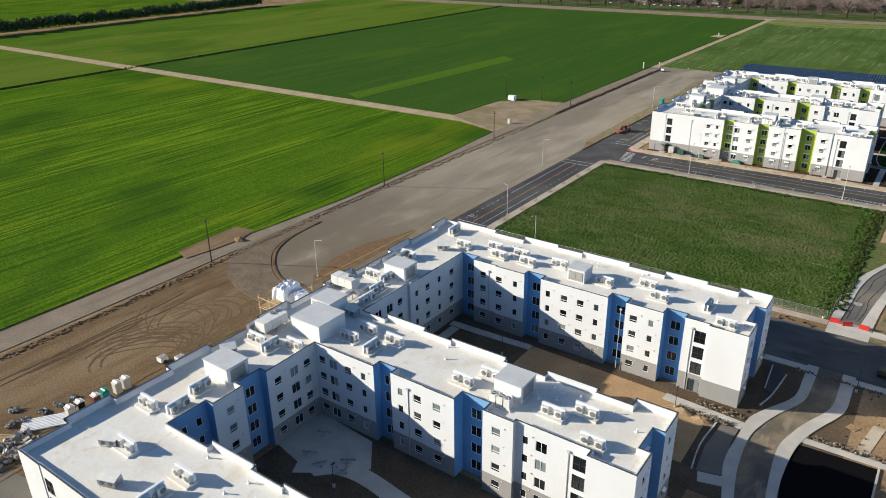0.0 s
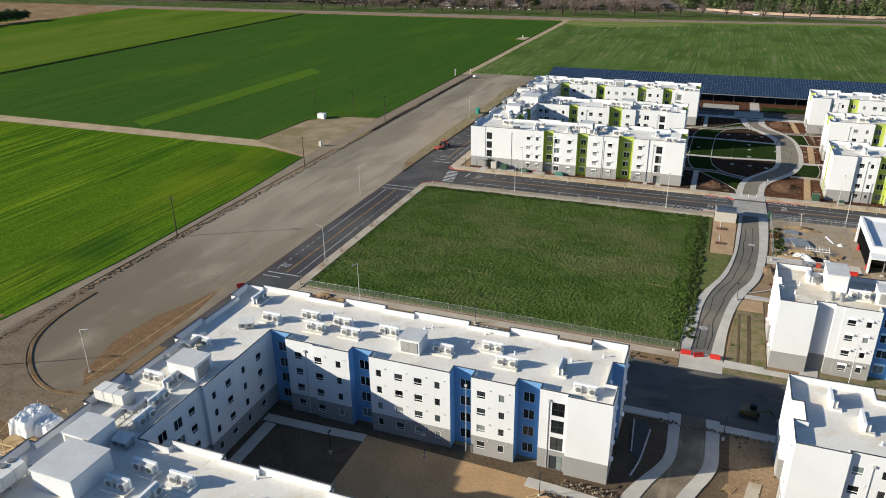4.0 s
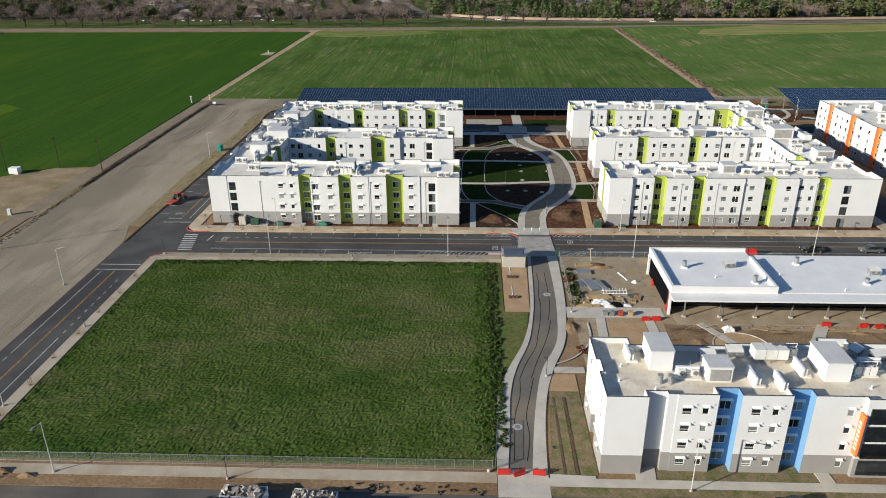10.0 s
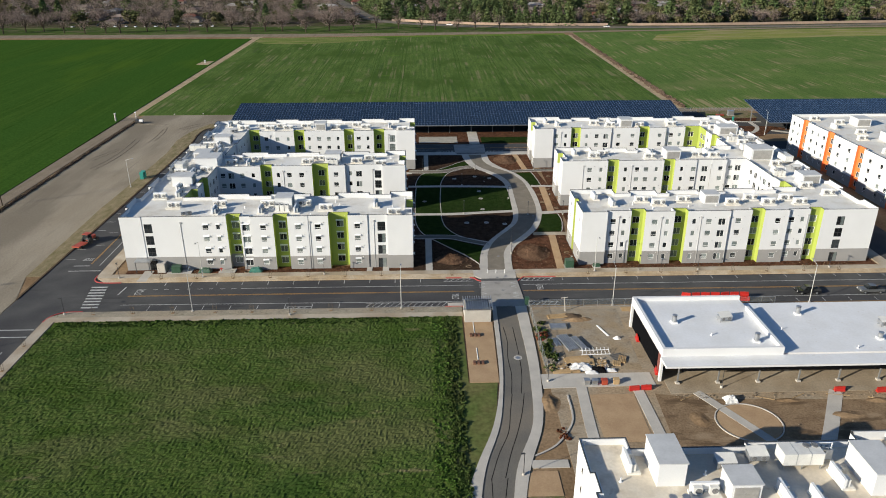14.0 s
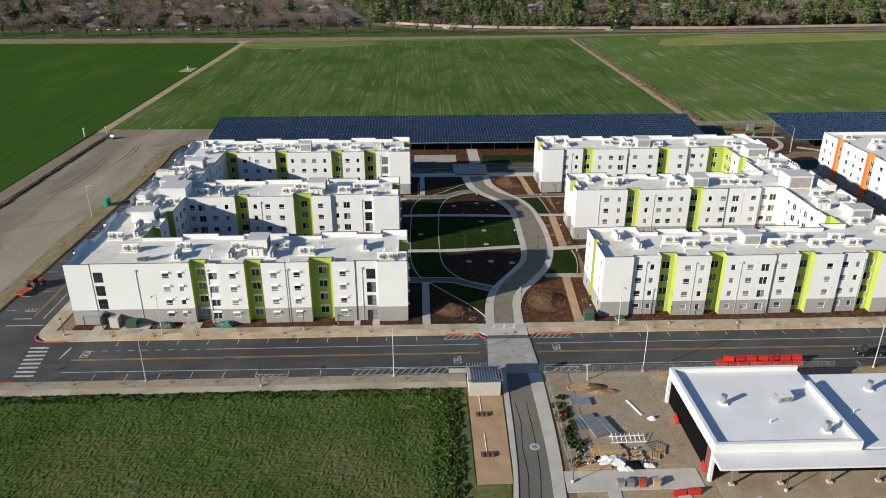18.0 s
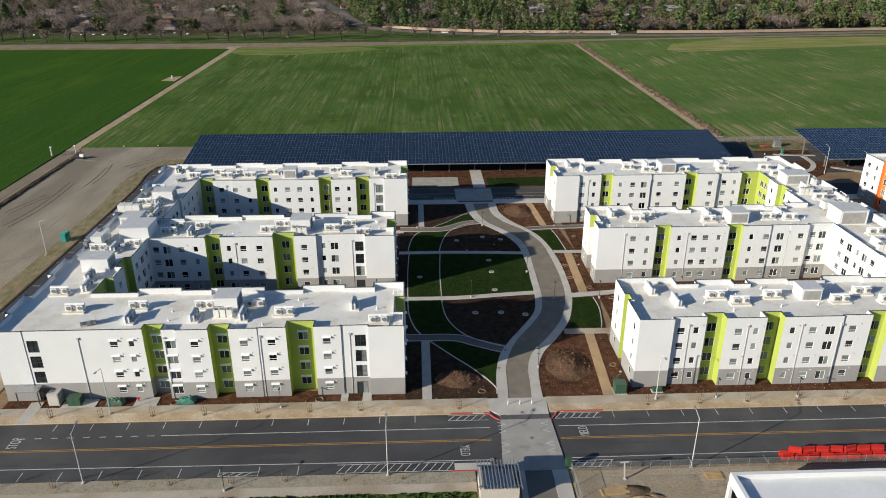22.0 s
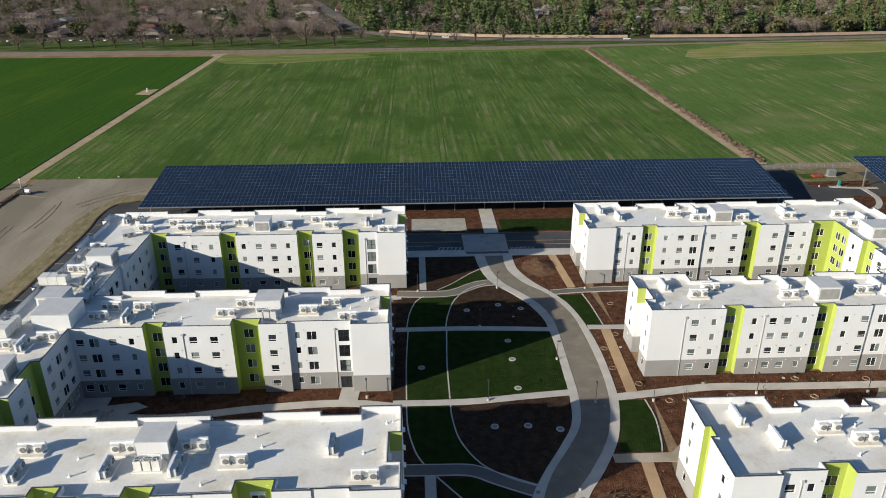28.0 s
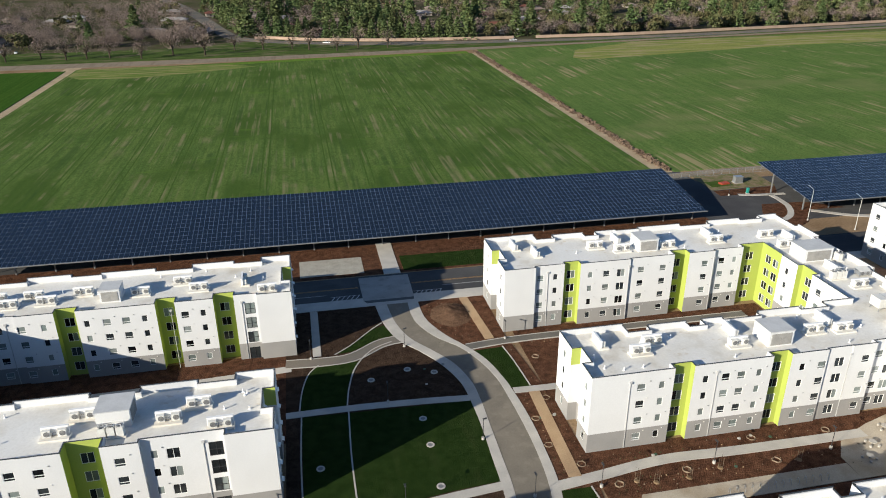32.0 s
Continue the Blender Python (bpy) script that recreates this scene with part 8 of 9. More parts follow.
repeat(street_lamp, [(-67, 233.0, 0), (-21.3, 233.0, 0), (25.6, 233.0, 0), (70, 233.0, 0), (-97.2, 166.8, 90), (-111.4, 214.2, -90), (-114.2, 107.9, -90), (25.6, 250.9, 180), (-79.3, 150.4, 180), (-112, 320, -90), (-69.5, 250.4, 180), (17, 149, 180)])
repeat(path_lamp, [(-96.2, 153.2, 90), (-96.6, 194.7, 90), (-94.4, 232.4, 90), (-45.4, 230.6, 0), (51, 250.6, 180), (-89.4, 250.4, 180), (2.2, 335.6, -60), (10.4, 304.4, -80), (24.9, 290.2, 0), (44, 291.6, 0), (64, 291.0, 0), (-3.4, 317.6, 0), (-4.2, 291.6, 0), (14.6, 290.2, 0), (22.6, 334.4, 0), (-25.6, 293.4, 180), (-56, 289.4, 180),
                   (7.2, 268.6, 30), (-52.1, 149.6, 180), (-12.6, 152.4, 0), (-46.2, 107.2, 0), (-27.4, 105.0, 0), (-60.4, 103.0, 0), (-1.4, 178.6, 90), (6.4, 203.6, 0), (37.6, 200.6, 0), (-3.0, 127.4, 0), (-62, 58, 0), (-16.2, 334.6, 0), (-40.4, 251.0, 180), (36.5, 251, 180), (84, 251, 180), (6.4, 262, 60)])
repeat(utility_pole, [(-141.7, 98.9, 0), (-143.3, 167.7, 0), (-142.6, 233.1, 0), (-178.2, 302, 0), (-161.6, 306.6, 30), (-144.5, 303.0, 30)])
M_MESHWIRE = bpy.data.materials.new("chain_link_mesh")
M_MESHWIRE.use_nodes = True
nt = M_MESHWIRE.node_tree
tr = nt.nodes.new("ShaderNodeBsdfTransparent")
mx = nt.nodes.new("ShaderNodeMixShader")
bs = nt.nodes["Principled BSDF"]
bs.inputs["Base Color"].default_value = (0.33, 0.35, 0.34, 1)
bs.inputs["Roughness"].default_value = 0.5
mx.inputs[0].default_value = 0.13
nt.links.new(tr.outputs[0], mx.inputs[1])
nt.links.new(bs.outputs[0], mx.inputs[2])
nt.links.new(mx.outputs[0], nt.nodes["Material Output"].inputs[0])


def chain_fence(x0, y0, x1, y1, h=1.8, gap=3.0, label="galvanised chain-link fence with thin posts"):
    f = thing("chain_link_fence", (x0, y0, 0), label, "fence", "chain-link fences")
    a, b = Vector((x0, y0, 0)), Vector((x1, y1, 0))
    n = max(1, round((b - a).length / gap))
    for i in range(n + 1):
        p = a.lerp(b, i / n)
        m = MB()
        m.tube(p, p + Vector((0, 0, h + 0.05)), 0.035, n=6)
        part("post", m, M_GALV, f)
    for z in (h, 0.1):
        m = MB()
        m.tube(a + Vector((0, 0, z)), b + Vector((0, 0, z)), 0.025, n=5)
        part("rail", m, M_GALV, f)
    m = MB()
    d = (b - a).normalized()
    o = Vector((-d.y, d.x, 0)) * 0.01
    m.face([a + o, b + o, b + o + Vector((0, 0, h)), a + o + Vector((0, 0, h))])
    part("wire_mesh", m, M_MESHWIRE, f)


chain_fence(-94.6, 152.9, -12, 152.9)
chain_fence(-11.6, 153.2, -11.0, 163)
chain_fence(6.8, 232.7, 62, 232.7)
chain_fence(6.8, 207, 6.9, 232.6)
chain_fence(100, 423, 250, 427, label="chain-link fence below the crop field")
rng = random.Random(31)
spots = [(31.0, 290.4), (33.4, 289.5), (38.6, 289.4), (44.2, 290.4), (57.0, 289.6)] + [(-79.2 + 8.75 * k, 249.6) for k in range(9) if k != 7] + [(24 + 8.8 * k, 249.5) for k in range(8)] + [(-88 + 8.6 * k, 232.2) for k in range(9)] + [(-96.4, 164 + 9.2 * k) for k in range(7)]
for px, py in spots:
    px, py = px + rng.uniform(-0.4, 0.4), py + rng.uniform(-0.15, 0.15)
    s = thing("staked_sapling", (px, py, 0.15), "leafless sapling held in a frame of wooden stakes", "sapling", "street saplings")
    m = MB()
    m.tube((px, py, 0.1), (px + rng.uniform(-0.1, 0.1), py, 2.5), 0.03, 0.015, 5)
    for q in range(5):
        z = 1.2 + 0.25 * q
        m.tube((px, py, z), (px + rng.uniform(-0.5, 0.5), py + rng.uniform(-0.5, 0.5), z + 0.5), 0.012, 0.006, 4, cap=False)
    part("stem", m, M_BARK, s)
    for dx in (-0.4, 0.4):
        m = MB()
        m.tube((px + dx, py, 0.1), (px + dx, py, 1.9), 0.035, n=5)
        part("stake", m, M_STAKE, s)
    m = MB()
    for z in (0.75, 1.55):
        m.tube((px - 0.42, py, z), (px + 0.42, py, z), 0.02, n=4)
    part("crossbar", m, M_STAKE, s)
    m = MB()
    m.tube((px, py, 0.05), (px, py, 0.2), 0.5, 0.3, 9)
    part("saucer", m, M_DIRT, s)
for k in range(20):
    px, py = rng.choice(((rng.uniform(27, 76), rng.uniform(287, 291.6)), (rng.uniform(21, 25), rng.uniform(298, 314)), (rng.uniform(20.4, 22), rng.uniform(255, 274)), (rng.uniform(30, 74), rng.uniform(295.2, 297.2)), (rng.uniform(-8, 8), rng.uniform(319, 330))))
    m = MB()
    m.tube((px, py, 0.05), (px, py, 0.14), 0.3, 0.26, 8)
    ob = part("valve_box", m, M_CONC if k % 2 else M_GREENBOX)
    tagged(ob, "small round utility lid in the mulch" if k % 2 else "small green utility lid in the mulch", "utility box", "utility boxes in the beds")
for px, py in ((-15.8, 302.6), (1.8, 304.8), (1.6, 295.1), (1.8, 311.8), (1.5, 327.3), (-5.6, 325.1), (6.3, 325.4), (-3.8, 284.2), (1.8, 284.2), (7.0, 283.0)):
    m = MB()
    for k in range(16):
        a, b = k * math.pi / 8, (k + 1) * math.pi / 8
        for r0, r1, z0, z1 in ((0.72, 0.66, 0.0, 0.2), (0.66, 0.42, 0.2, 0.2), (0.42, 0.40, 0.2, 0.1)):
            m.face([(px + r0 * math.cos(a), py + r0 * math.sin(a), z0), (px + r0 * math.cos(b), py + r0 * math.sin(b), z0), (px + r1 * math.cos(b), py + r1 * math.sin(b), z1), (px + r1 * math.cos(a), py + r1 * math.sin(a), z1)])
    t = thing("drain_ring", (px, py, 0.1), "pale round concrete drain ring with a dark grate", "drain", "drain rings")
    part("rim", m, M_CONC, t)
    m = MB()
    m.tube((px, py, 0.0), (px, py, 0.16), 0.42, n=12)
    part("grate", m, M_STEEL, t)

# ---- cabinets, screens and bins ----
def cabinet(x, y, w, d, h, m, label):
    c = thing("utility_cabinet", (x, y, 0), label, "utility cabinet", "utility cabinets")
    b = MB()
    b.box(x - w / 2 - 0.2, y - d / 2 - 0.2, 0, x + w / 2 + 0.2, y + d / 2 + 0.2, 0.18)
    part("plinth", b, M_CONC, c)
    b = MB()
    b.box(x - w / 2, y - d / 2, 0.183, x + w / 2, y + d / 2, h)
    part("body", b, m, c)
    b = MB()
    b.box(x - w / 2 - 0.04, y - d / 2 - 0.04, h + 0.002, x + w / 2 + 0.04, y + d / 2 + 0.04, h + 0.07)
    part("lid", b, m, c)
    for s in (-1, 1):
        b = MB()
        b.box(x + s * w / 4 - w / 4 + 0.04, y - d / 2 - 0.03, 0.28, x + s * w / 4 + w / 4 - 0.04, y - d / 2 - 0.003, h - 0.08)
        part("door", b, m, c)


cabinet(-76.6, 253.6, 2.2, 1.6, 1.7, M_GREENBOX, "dark green transformer cabinet by the wall")
cabinet(19.8, 253.6, 2.0, 1.8, 2.0, M_GREENBOX, "dark green transformer cabinet by the garden path")
cabinet(26.6, 253.4, 1.6, 0.8, 0.8, M_GREENBOX, "low green utility cabinet in the mulch")
cabinet(-173.5, 299.6, 3.2, 2.4, 2.2, M_SHADE, "white equipment cabinet on the farm pad")
cabinet(-151.6, 259.8, 1.0, 0.8, 1.9, M_POLE, "grey pump cabinet beside the farm track")
cabinet(-155.8, 572, 0.7, 0.6, 2.2, M_POLE, "grey pump cabinet beside the field path")
cabinet(6.6, 233.9, 0.9, 0.7, 1.9, M_GREENBOX, "dark green street cabinet at the kerb")
sc = thing("screen_wall", (-80, 253.6, 0), "grey screen wall beside the building entrance", "wall")
m = MB()
m.prism([(-81.2, 253.2), (-79.4, 253.2), (-79.4, 255.2), (-81.2, 255.2)], 0, 2.4)
part("panel", m, M_CONC, sc)
m = MB()
m.box(-79.397, 253.0, 0, -79.2, 255.2, 2.5)
part("panel", m, M_GREY, sc)
for x, y, m_, lab in ((-69.8, 253.5, M_GREENBOX, "bundle of dark green hoses in the mulch"), (-57.4, 253.4, mat("teal_tarpaulin", (0.03, 0.16, 0.12), (0.02, 0.11, 0.085), 0.6, 0.1, 0.6, 0.2), "crumpled teal tarpaulin in the mulch")):
    tagged(part("tarpaulin", draped(x, y, 0.1, 1.6, 0.8, 0.9, x), m_), lab, "tarpaulin", "tarpaulins")

# ---- parked vehicles and machines ----
def pickup(x, y, turn, paint, label):
    t = thing("pickup_truck", (0, 0, 0), label, "pickup truck", "parked pickups")
    def profile(pts, w0, w1, mi=0):
        m = MB()
        k = len(pts)
        for s, w in ((-1, w0), (1, w0)):
            for px, pz in pts:
                ww = w if pz < 1.15 else w1
                m.v.append((px, s * ww, pz))
        m.f.append(tuple(range(k)))
        m.f.append(tuple(range(2 * k - 1, k - 1, -1)))
        for i in range(k):
            j = (i + 1) % k
            m.f.append((i, i + k, j + k, j))
        m.m = [mi] * len(m.f)
        return m
    part("body", profile([(-2.8, 0.5), (2.75, 0.5), (2.8, 0.95), (2.6, 1.12), (1.35, 1.14), (-2.75, 1.14)], 0.98, 0.95), paint, t)
    part("cabin", profile([(1.35, 1.143), (0.75, 1.85), (-0.75, 1.88), (-0.95, 1.143)], 0.93, 0.78), M_GLASS, t)
    m = MB()
    m.box(-0.78, -0.76, 1.884, 0.72, 0.76, 1.93)
    part("roof", m, paint, t)
    m = MB()
    m.box(-2.65, -0.8, 1.142, -1.05, 0.8, 1.16)
    part("bed_liner", m, M_RUBBER, t)
    for px in (-1.75, 1.75):
        for s in (-1, 1):
            m = MB()
            m.tube((px, s * 0.78, 0.4), (px, s * 1.0, 0.4), 0.4, n=14)
            w = part("wheel", m, M_RUBBER, t)
            m = MB()
            m.tube((px, s * 1.0, 0.4), (px, s * 1.01, 0.4), 0.22, n=10)
            part("rim", m, M_GALV, w)
    for s in (-1, 1):
        m = MB()
        m.box(2.74, s * 0.75 - 0.16, 0.8, 2.82, s * 0.75 + 0.16, 0.95)
        part("headlight", m, M_SHADE, t)
    t.matrix_basis = pose(x, y, 0.05, 0, 0, turn)


pickup(30.8, 145.8, 175, M_CARBLACK, "black pickup truck parked at the kerb")
pickup(71.8, 237.6, 180, M_CARBLACK, "black pickup truck on the new street")
pickup(86.6, 237.6, 180, mat("grey_car_paint", (0.10, 0.105, 0.11), None, 1, 0.1, 0.25, 0.05), "dark grey pickup truck on the new street")
pickup(10, 779, -18, M_SHADE, "white pickup truck on the far road")
pickup(150, 759.5, 0, M_SHADE, "white pickup truck on the far road")


def far_car(x, y, turn, paint, label):
    t = thing("parked_car", (0, 0, 0), label, "car", "cars parked in the town")
    m = MB()
    m.box(-2.2, -0.9, 0.3, 2.2, 0.9, 0.95)
    m.v = [(px * (0.96 if pz > 0.5 else 1), py, pz) for px, py, pz in m.v]
    part("body", m, paint, t)
    m = MB()
    m.box(-1.2, -0.8, 0.953, 1.0, 0.8, 1.5)
    m.v = [(px * (0.72 if pz > 1.2 else 1), py * (0.86 if pz > 1.2 else 1), pz) for px, py, pz in m.v]
    part("cabin", m, M_GLASS, t)
    t.matrix_basis = pose(x, y, 0.05, 0, 0, turn)


park = random.Random(71)
for k in range(14):
    paint, word_ = park.choice(((M_SHADE, "white"), (M_CARBLACK, "black"), (M_GALV, "silver"), (M_SHADE, "white")))
    far_car(-330 + 9.5 * k + park.uniform(-2, 2), 779 + park.choice((0, 7)) + park.uniform(-1, 1), park.choice((85, 90, 95)), paint, word_ + " car parked among the town trees")


def digger(x, y, turn, paint, label):
    t = thing("excavator", (0, 0, 0), label, "excavator")
    for s in (-1, 1):
        m = MB()
        m.prism([(-1.9, s * 1.0 - 0.28), (1.9, s * 1.0 - 0.28), (1.9, s * 1.0 + 0.28), (-1.9, s * 1.0 + 0.28)], 0.05, 0.8)
        part("crawler_track", m, M_RUBBER, t)
    m = MB()
    m.box(-2.0, -1.15, 0.85, 1.2, 1.15, 1.75)
    part("upper_body", m, paint, t)
    m = MB()
    m.box(-0.2, 0.2, 1.753, 1.15, 1.1, 2.8)
    part("cab", m, M_GLASS, t)
    for a, b in (((1.2, -0.1, 1.5), (3.6, -0.1, 3.2)), ((3.6, -0.1, 3.2), (5.2, -0.1, 1.2))):
        m = MB()
        m.tube(a, b, 0.24, 0.18, 6)
        part("boom", m, paint, t)
    m = MB()
    m.prism([(4.9, -0.6), (5.7, -0.6), (5.7, 0.4), (4.9, 0.4)], 0.3, 1.15)
    part("bucket", m, M_STEEL, t)
    t.matrix_basis = pose(x, y, 0.0, 0, 0, turn) @ Matrix.Diagonal((0.78, 0.78, 0.78, 1))


# Worn yellow, darkened because the street's shade is put into the paint.
digger(1.0, 135.4, -12, mat("worn_shaded_yellow", (0.10, 0.066, 0.014), (0.05, 0.04, 0.02), 0.8, 0.1, 0.5, 0.2), "yellow excavator standing on the shaded street")


def loader(x, y, turn):
    t = thing("tractor", (0, 0, 0), "red tractor with dark tyres on the street", "tractor")
    m = MB()
    m.prism([(-1.0, -0.5), (2.2, -0.4), (2.2, 0.4), (-1.0, 0.5)], 0.7, 1.5)
    part("bonnet", m, M_REDMACHINE, t)
    m = MB()
    m.box(-1.3, -0.75, 1.2, 0.2, 0.75, 2.6)
    part("cab", m, M_GLASS, t)
    m = MB()
    m.box(-1.4, -0.85, 2.603, 0.3, 0.85, 2.75)
    part("roof", m, M_REDMACHINE, t)
    for px, r in ((-0.9, 0.85), (1.7, 0.55)):
        for s in (-1, 1):
            m = MB()
            m.tube((px, s * 0.8, r), (px, s * 1.2, r), r, n=14)
            part("wheel", m, M_RUBBER, t)
    m = MB()
    m.box(-5.5, -1.1, 0.6, -2.0, 1.1, 0.9)
    part("trailer_deck", m, M_REDMACHINE, t)
    m = MB()
    m.box(-2.0, -0.08, 0.65, -1.0, 0.08, 0.8)
    part("drawbar", m, M_STEEL, t)
    for s in (-1, 1):
        m = MB()
        m.tube((-4.4, s * 0.9, 0.45), (-4.4, s * 1.2, 0.45), 0.45, n=12)
        part("wheel", m, M_RUBBER, t)
    t.matrix_basis = pose(x, y, 0.04, 0, 0, turn)


loader(-106.0, 273.5, 75)


def heap(mb, x0, y0, x1, y1, z, n, rs, s=0.35):
    for k in range(n):
        px, py = rs.uniform(x0, x1), rs.uniform(y0, y1)
        a, b, c = (rs.uniform(0.4, 1.3) * s for _ in range(3))
        r = Euler((rs.uniform(0, 6), rs.uniform(0, 6), rs.uniform(0, 6))).to_matrix()
        pz = z + rs.uniform(0, 0.5)
        k0 = len(mb.v)
        for sx, sy, sz in ((-1, -1, -1), (1, -1, -1), (1, 1, -1), (-1, 1, -1), (-1, -1, 1), (1, -1, 1), (1, 1, 1), (-1, 1, 1)):
            q = r @ Vector((sx * a, sy * b, sz * c))
            mb.v.append((px + q.x, py + q.y, pz + q.z))
        for f in ((0, 3, 2, 1), (4, 5, 6, 7), (0, 1, 5, 4), (1, 2, 6, 5), (2, 3, 7, 6), (3, 0, 4, 7)):
            mb.f.append(tuple(k0 + i for i in f))
            mb.m.append(0)


def dumpster(x, y, turn, seed):
    t = thing("dumpster", (0, 0, 0), "white steel skip heaped with building rubbish", "skip", "skips at the kerb")
    for n_, q in (("side", (-3.2, -1.2, 3.2, -1.1)), ("side", (-3.2, 1.1, 3.2, 1.2)), ("end", (-3.2, -1.097, -3.1, 1.097)), ("end", (3.1, -1.097, 3.2, 1.097))):
        m = MB()
        m.box(q[0], q[1], 0.15, q[2], q[3], 1.9)
        part(n_ + "_panel", m, M_SHADE, t)
    for k in range(9):
        px = -2.9 + 0.72 * k
        m = MB()
        m.box(px - 0.06, -1.32, 0.15, px + 0.06, -1.203, 1.85)
        part("rib", m, M_SHADE, t)
    m = MB()
    m.box(-3.1, -1.09, 0.12, 3.1, 1.09, 1.35)
    part("floor_fill", m, M_RUBBLE, t, "grey rubble fill")
    m = MB()
    heap(m, -2.8, -0.85, 2.8, 0.85, 1.5, 90, random.Random(seed))
    tagged(part("rubbish", m, M_RUBBLE, t, "mixed grey and tan rubbish"), kind="stuff")
    t.matrix_basis = pose(x, y, -0.08, 0, 0, turn)


dumpster(-48.2, 145.2, -3, 1)
dumpster(-37.8, 144.6, -5, 2)


def barrier():
    t = thing("water_barrier", (0, 0, 0), "red plastic water-filled road barrier", "road barrier", "red barriers")
    m = MB()
    k = [(-0.3, 0), (0.3, 0), (0.3, 0.3), (0.12, 0.5), (0.1, 1.0), (-0.1, 1.0), (-0.12, 0.5), (-0.3, 0.3)]
    n = len(k)
    for x in (-0.95, 0.95):
        m.v += [(x, a, b) for a, b in k]
    m.f = [tuple(range(n - 1, -1, -1)), tuple(range(n, 2 * n))] + [(i, (i + 1) % n, n + (i + 1) % n, n + i) for i in range(n)]
    m.m = [0] * len(m.f)
    part("shell", m, M_RED, t)
    m = MB()
    m.tube((0, 0, 1.002), (0, 0, 1.07), 0.1, n=8)
    part("filler_cap", m, M_RED, t)
    return t


rng = random.Random(5)
spots = [(-10.3, 152.0, 2), (-8.0, 151.8, 25), (-5.0, 152.0, -6), (21.6, 200.4, 5), (23.8, 200.6, 3), (27.0, 218, 85), (27.3, 206, 80), (-108.6, 147.6, 40), (66, 198.6, 4), (69, 198.4, 8), (73, 198.6, -5), (79, 198.6, 0), (58.5, 199, 0), (88, 192, 0), (91, 192, 3)]
for k in range(2):
    spots += [(41.4 + 2.1 * i + rng.uniform(-0.1, 0.1), 234.35 + 0.9 * k + rng.uniform(-0.12, 0.12), rng.uniform(-9, 9)) for i in range(8)]
repeat(barrier, spots)
for i in range(7):
    copy_thing(bpy.data.objects["water_barrier"], pose(42.6 + 2.2 * i, 234.8, 1.03, 0, 0, rng.uniform(-16, 16)))

# ---- building-site clutter ----
def stack(name, x, y, turn, n, ln, w, gap, m_, label, cat, layers=1, h=0.14):
    t = thing(name, (0, 0, 0), label, cat)
    for k in range(n):
        for j in range(layers):
            m = MB()
            o = (k - (n - 1) / 2) * gap
            m.box(-ln / 2, o - w / 2, j * (h + 0.003), ln / 2, o + w / 2, j * (h + 0.003) + h)
            part("plank" if m_ is M_WOOD else "bar", m, m_, t)
    t.matrix_basis = pose(x, y, 0.06 if 6.8 < x < 25 else 0.04 if x > 25 else 0.0, 0, 0, turn)


stack("steel_stack", 11.8, 223.6, 2, 5, 3.4, 0.3, 0.4, M_GALV, "stack of galvanised steel channels in the yard", "steel stack", 3)
stack("steel_stack", 12.6, 217.0, 105, 6, 6.0, 0.28, 0.4, M_GALV, "stack of long galvanised studs in the yard", "steel stack", 3)
stack("steel_stack", 10.4, 217.4, 100, 3, 3.0, 0.3, 0.4, M_GALV, "short stack of galvanised studs", "steel stack", 2)
stack("timber_stack", 13.2, 210.6, 8, 6, 5.0, 0.24, 0.34, M_WOOD, "stack of sawn lumber in the yard", "timber stack", 3)
stack("timber_stack", 9.6, 208.6, 5, 4, 4.5, 0.24, 0.34, M_WOOD, "low stack of sawn lumber in the yard", "timber stack", 2)
stack("timber_plank", 20.8, 221.8, 108, 1, 4.6, 0.35, 1, M_SHADE, "single pale board lying in the yard", "board")
stack("timber_pallet", -1.9, 116.0, 65, 6, 1.6, 0.14, 0.26, M_WOOD, "pale wooden pallet on bare earth", "pallet", 1)
stack("timber_pallet", 44, 231.6, 0, 5, 2.4, 0.2, 0.3, M_WOOD, "wooden pallet by the fence", "pallet", 1)
stack("timber_stack", -27.6, 104.4, 40, 4, 2.4, 0.4, 0.5, M_WOOD, "plywood sheets leaning by the entrance", "timber stack", 2)
stack("timber_stack", -113.2, 35.6, 30, 6, 7, 0.25, 0.35, M_WOOD, "long lumber stack by the hoarding", "timber stack", 3)
stack("steel_stack", -112.2, 42, 55, 8, 8, 0.25, 0.45, M_SHADE, "pale pipes stacked by the housing", "steel stack", 2)
ld = thing("ladder_frame", (17.3, 213, 0), "galvanised scaffold ladder frame lying in the yard", "scaffold")
for dy in (-0.8, 0.8):
    m = MB()
    m.tube((14.4, 213 + dy, 0.3), (20.2, 213.2 + dy, 0.3), 0.08, n=6)
    part("rail", m, M_SHADE, ld)
for k in range(8):
    m = MB()
    m.tube((14.7 + 0.75 * k, 212.2, 0.3), (14.7 + 0.75 * k, 213.9, 0.9), 0.05, n=5)
    part("rung", m, M_SHADE, ld)
stack("steel_stack", 21.4, 211.4, 20, 5, 2.6, 0.1, 0.5, M_STEEL, "dark scaffold frames lying in the yard", "scaffold frames", 3, 0.09)
stack("timber_stack", 20.6, 209.2, 75, 4, 1.6, 0.3, 0.4, M_WOOD, "short boards and a crate lying in the yard", "timber stack", 2)
M_SHEET = mat("white_plastic_sheet", (0.62, 0.62, 0.62), (0.5, 0.5, 0.5), 1.0, 0.2, 0.5, 0.15)
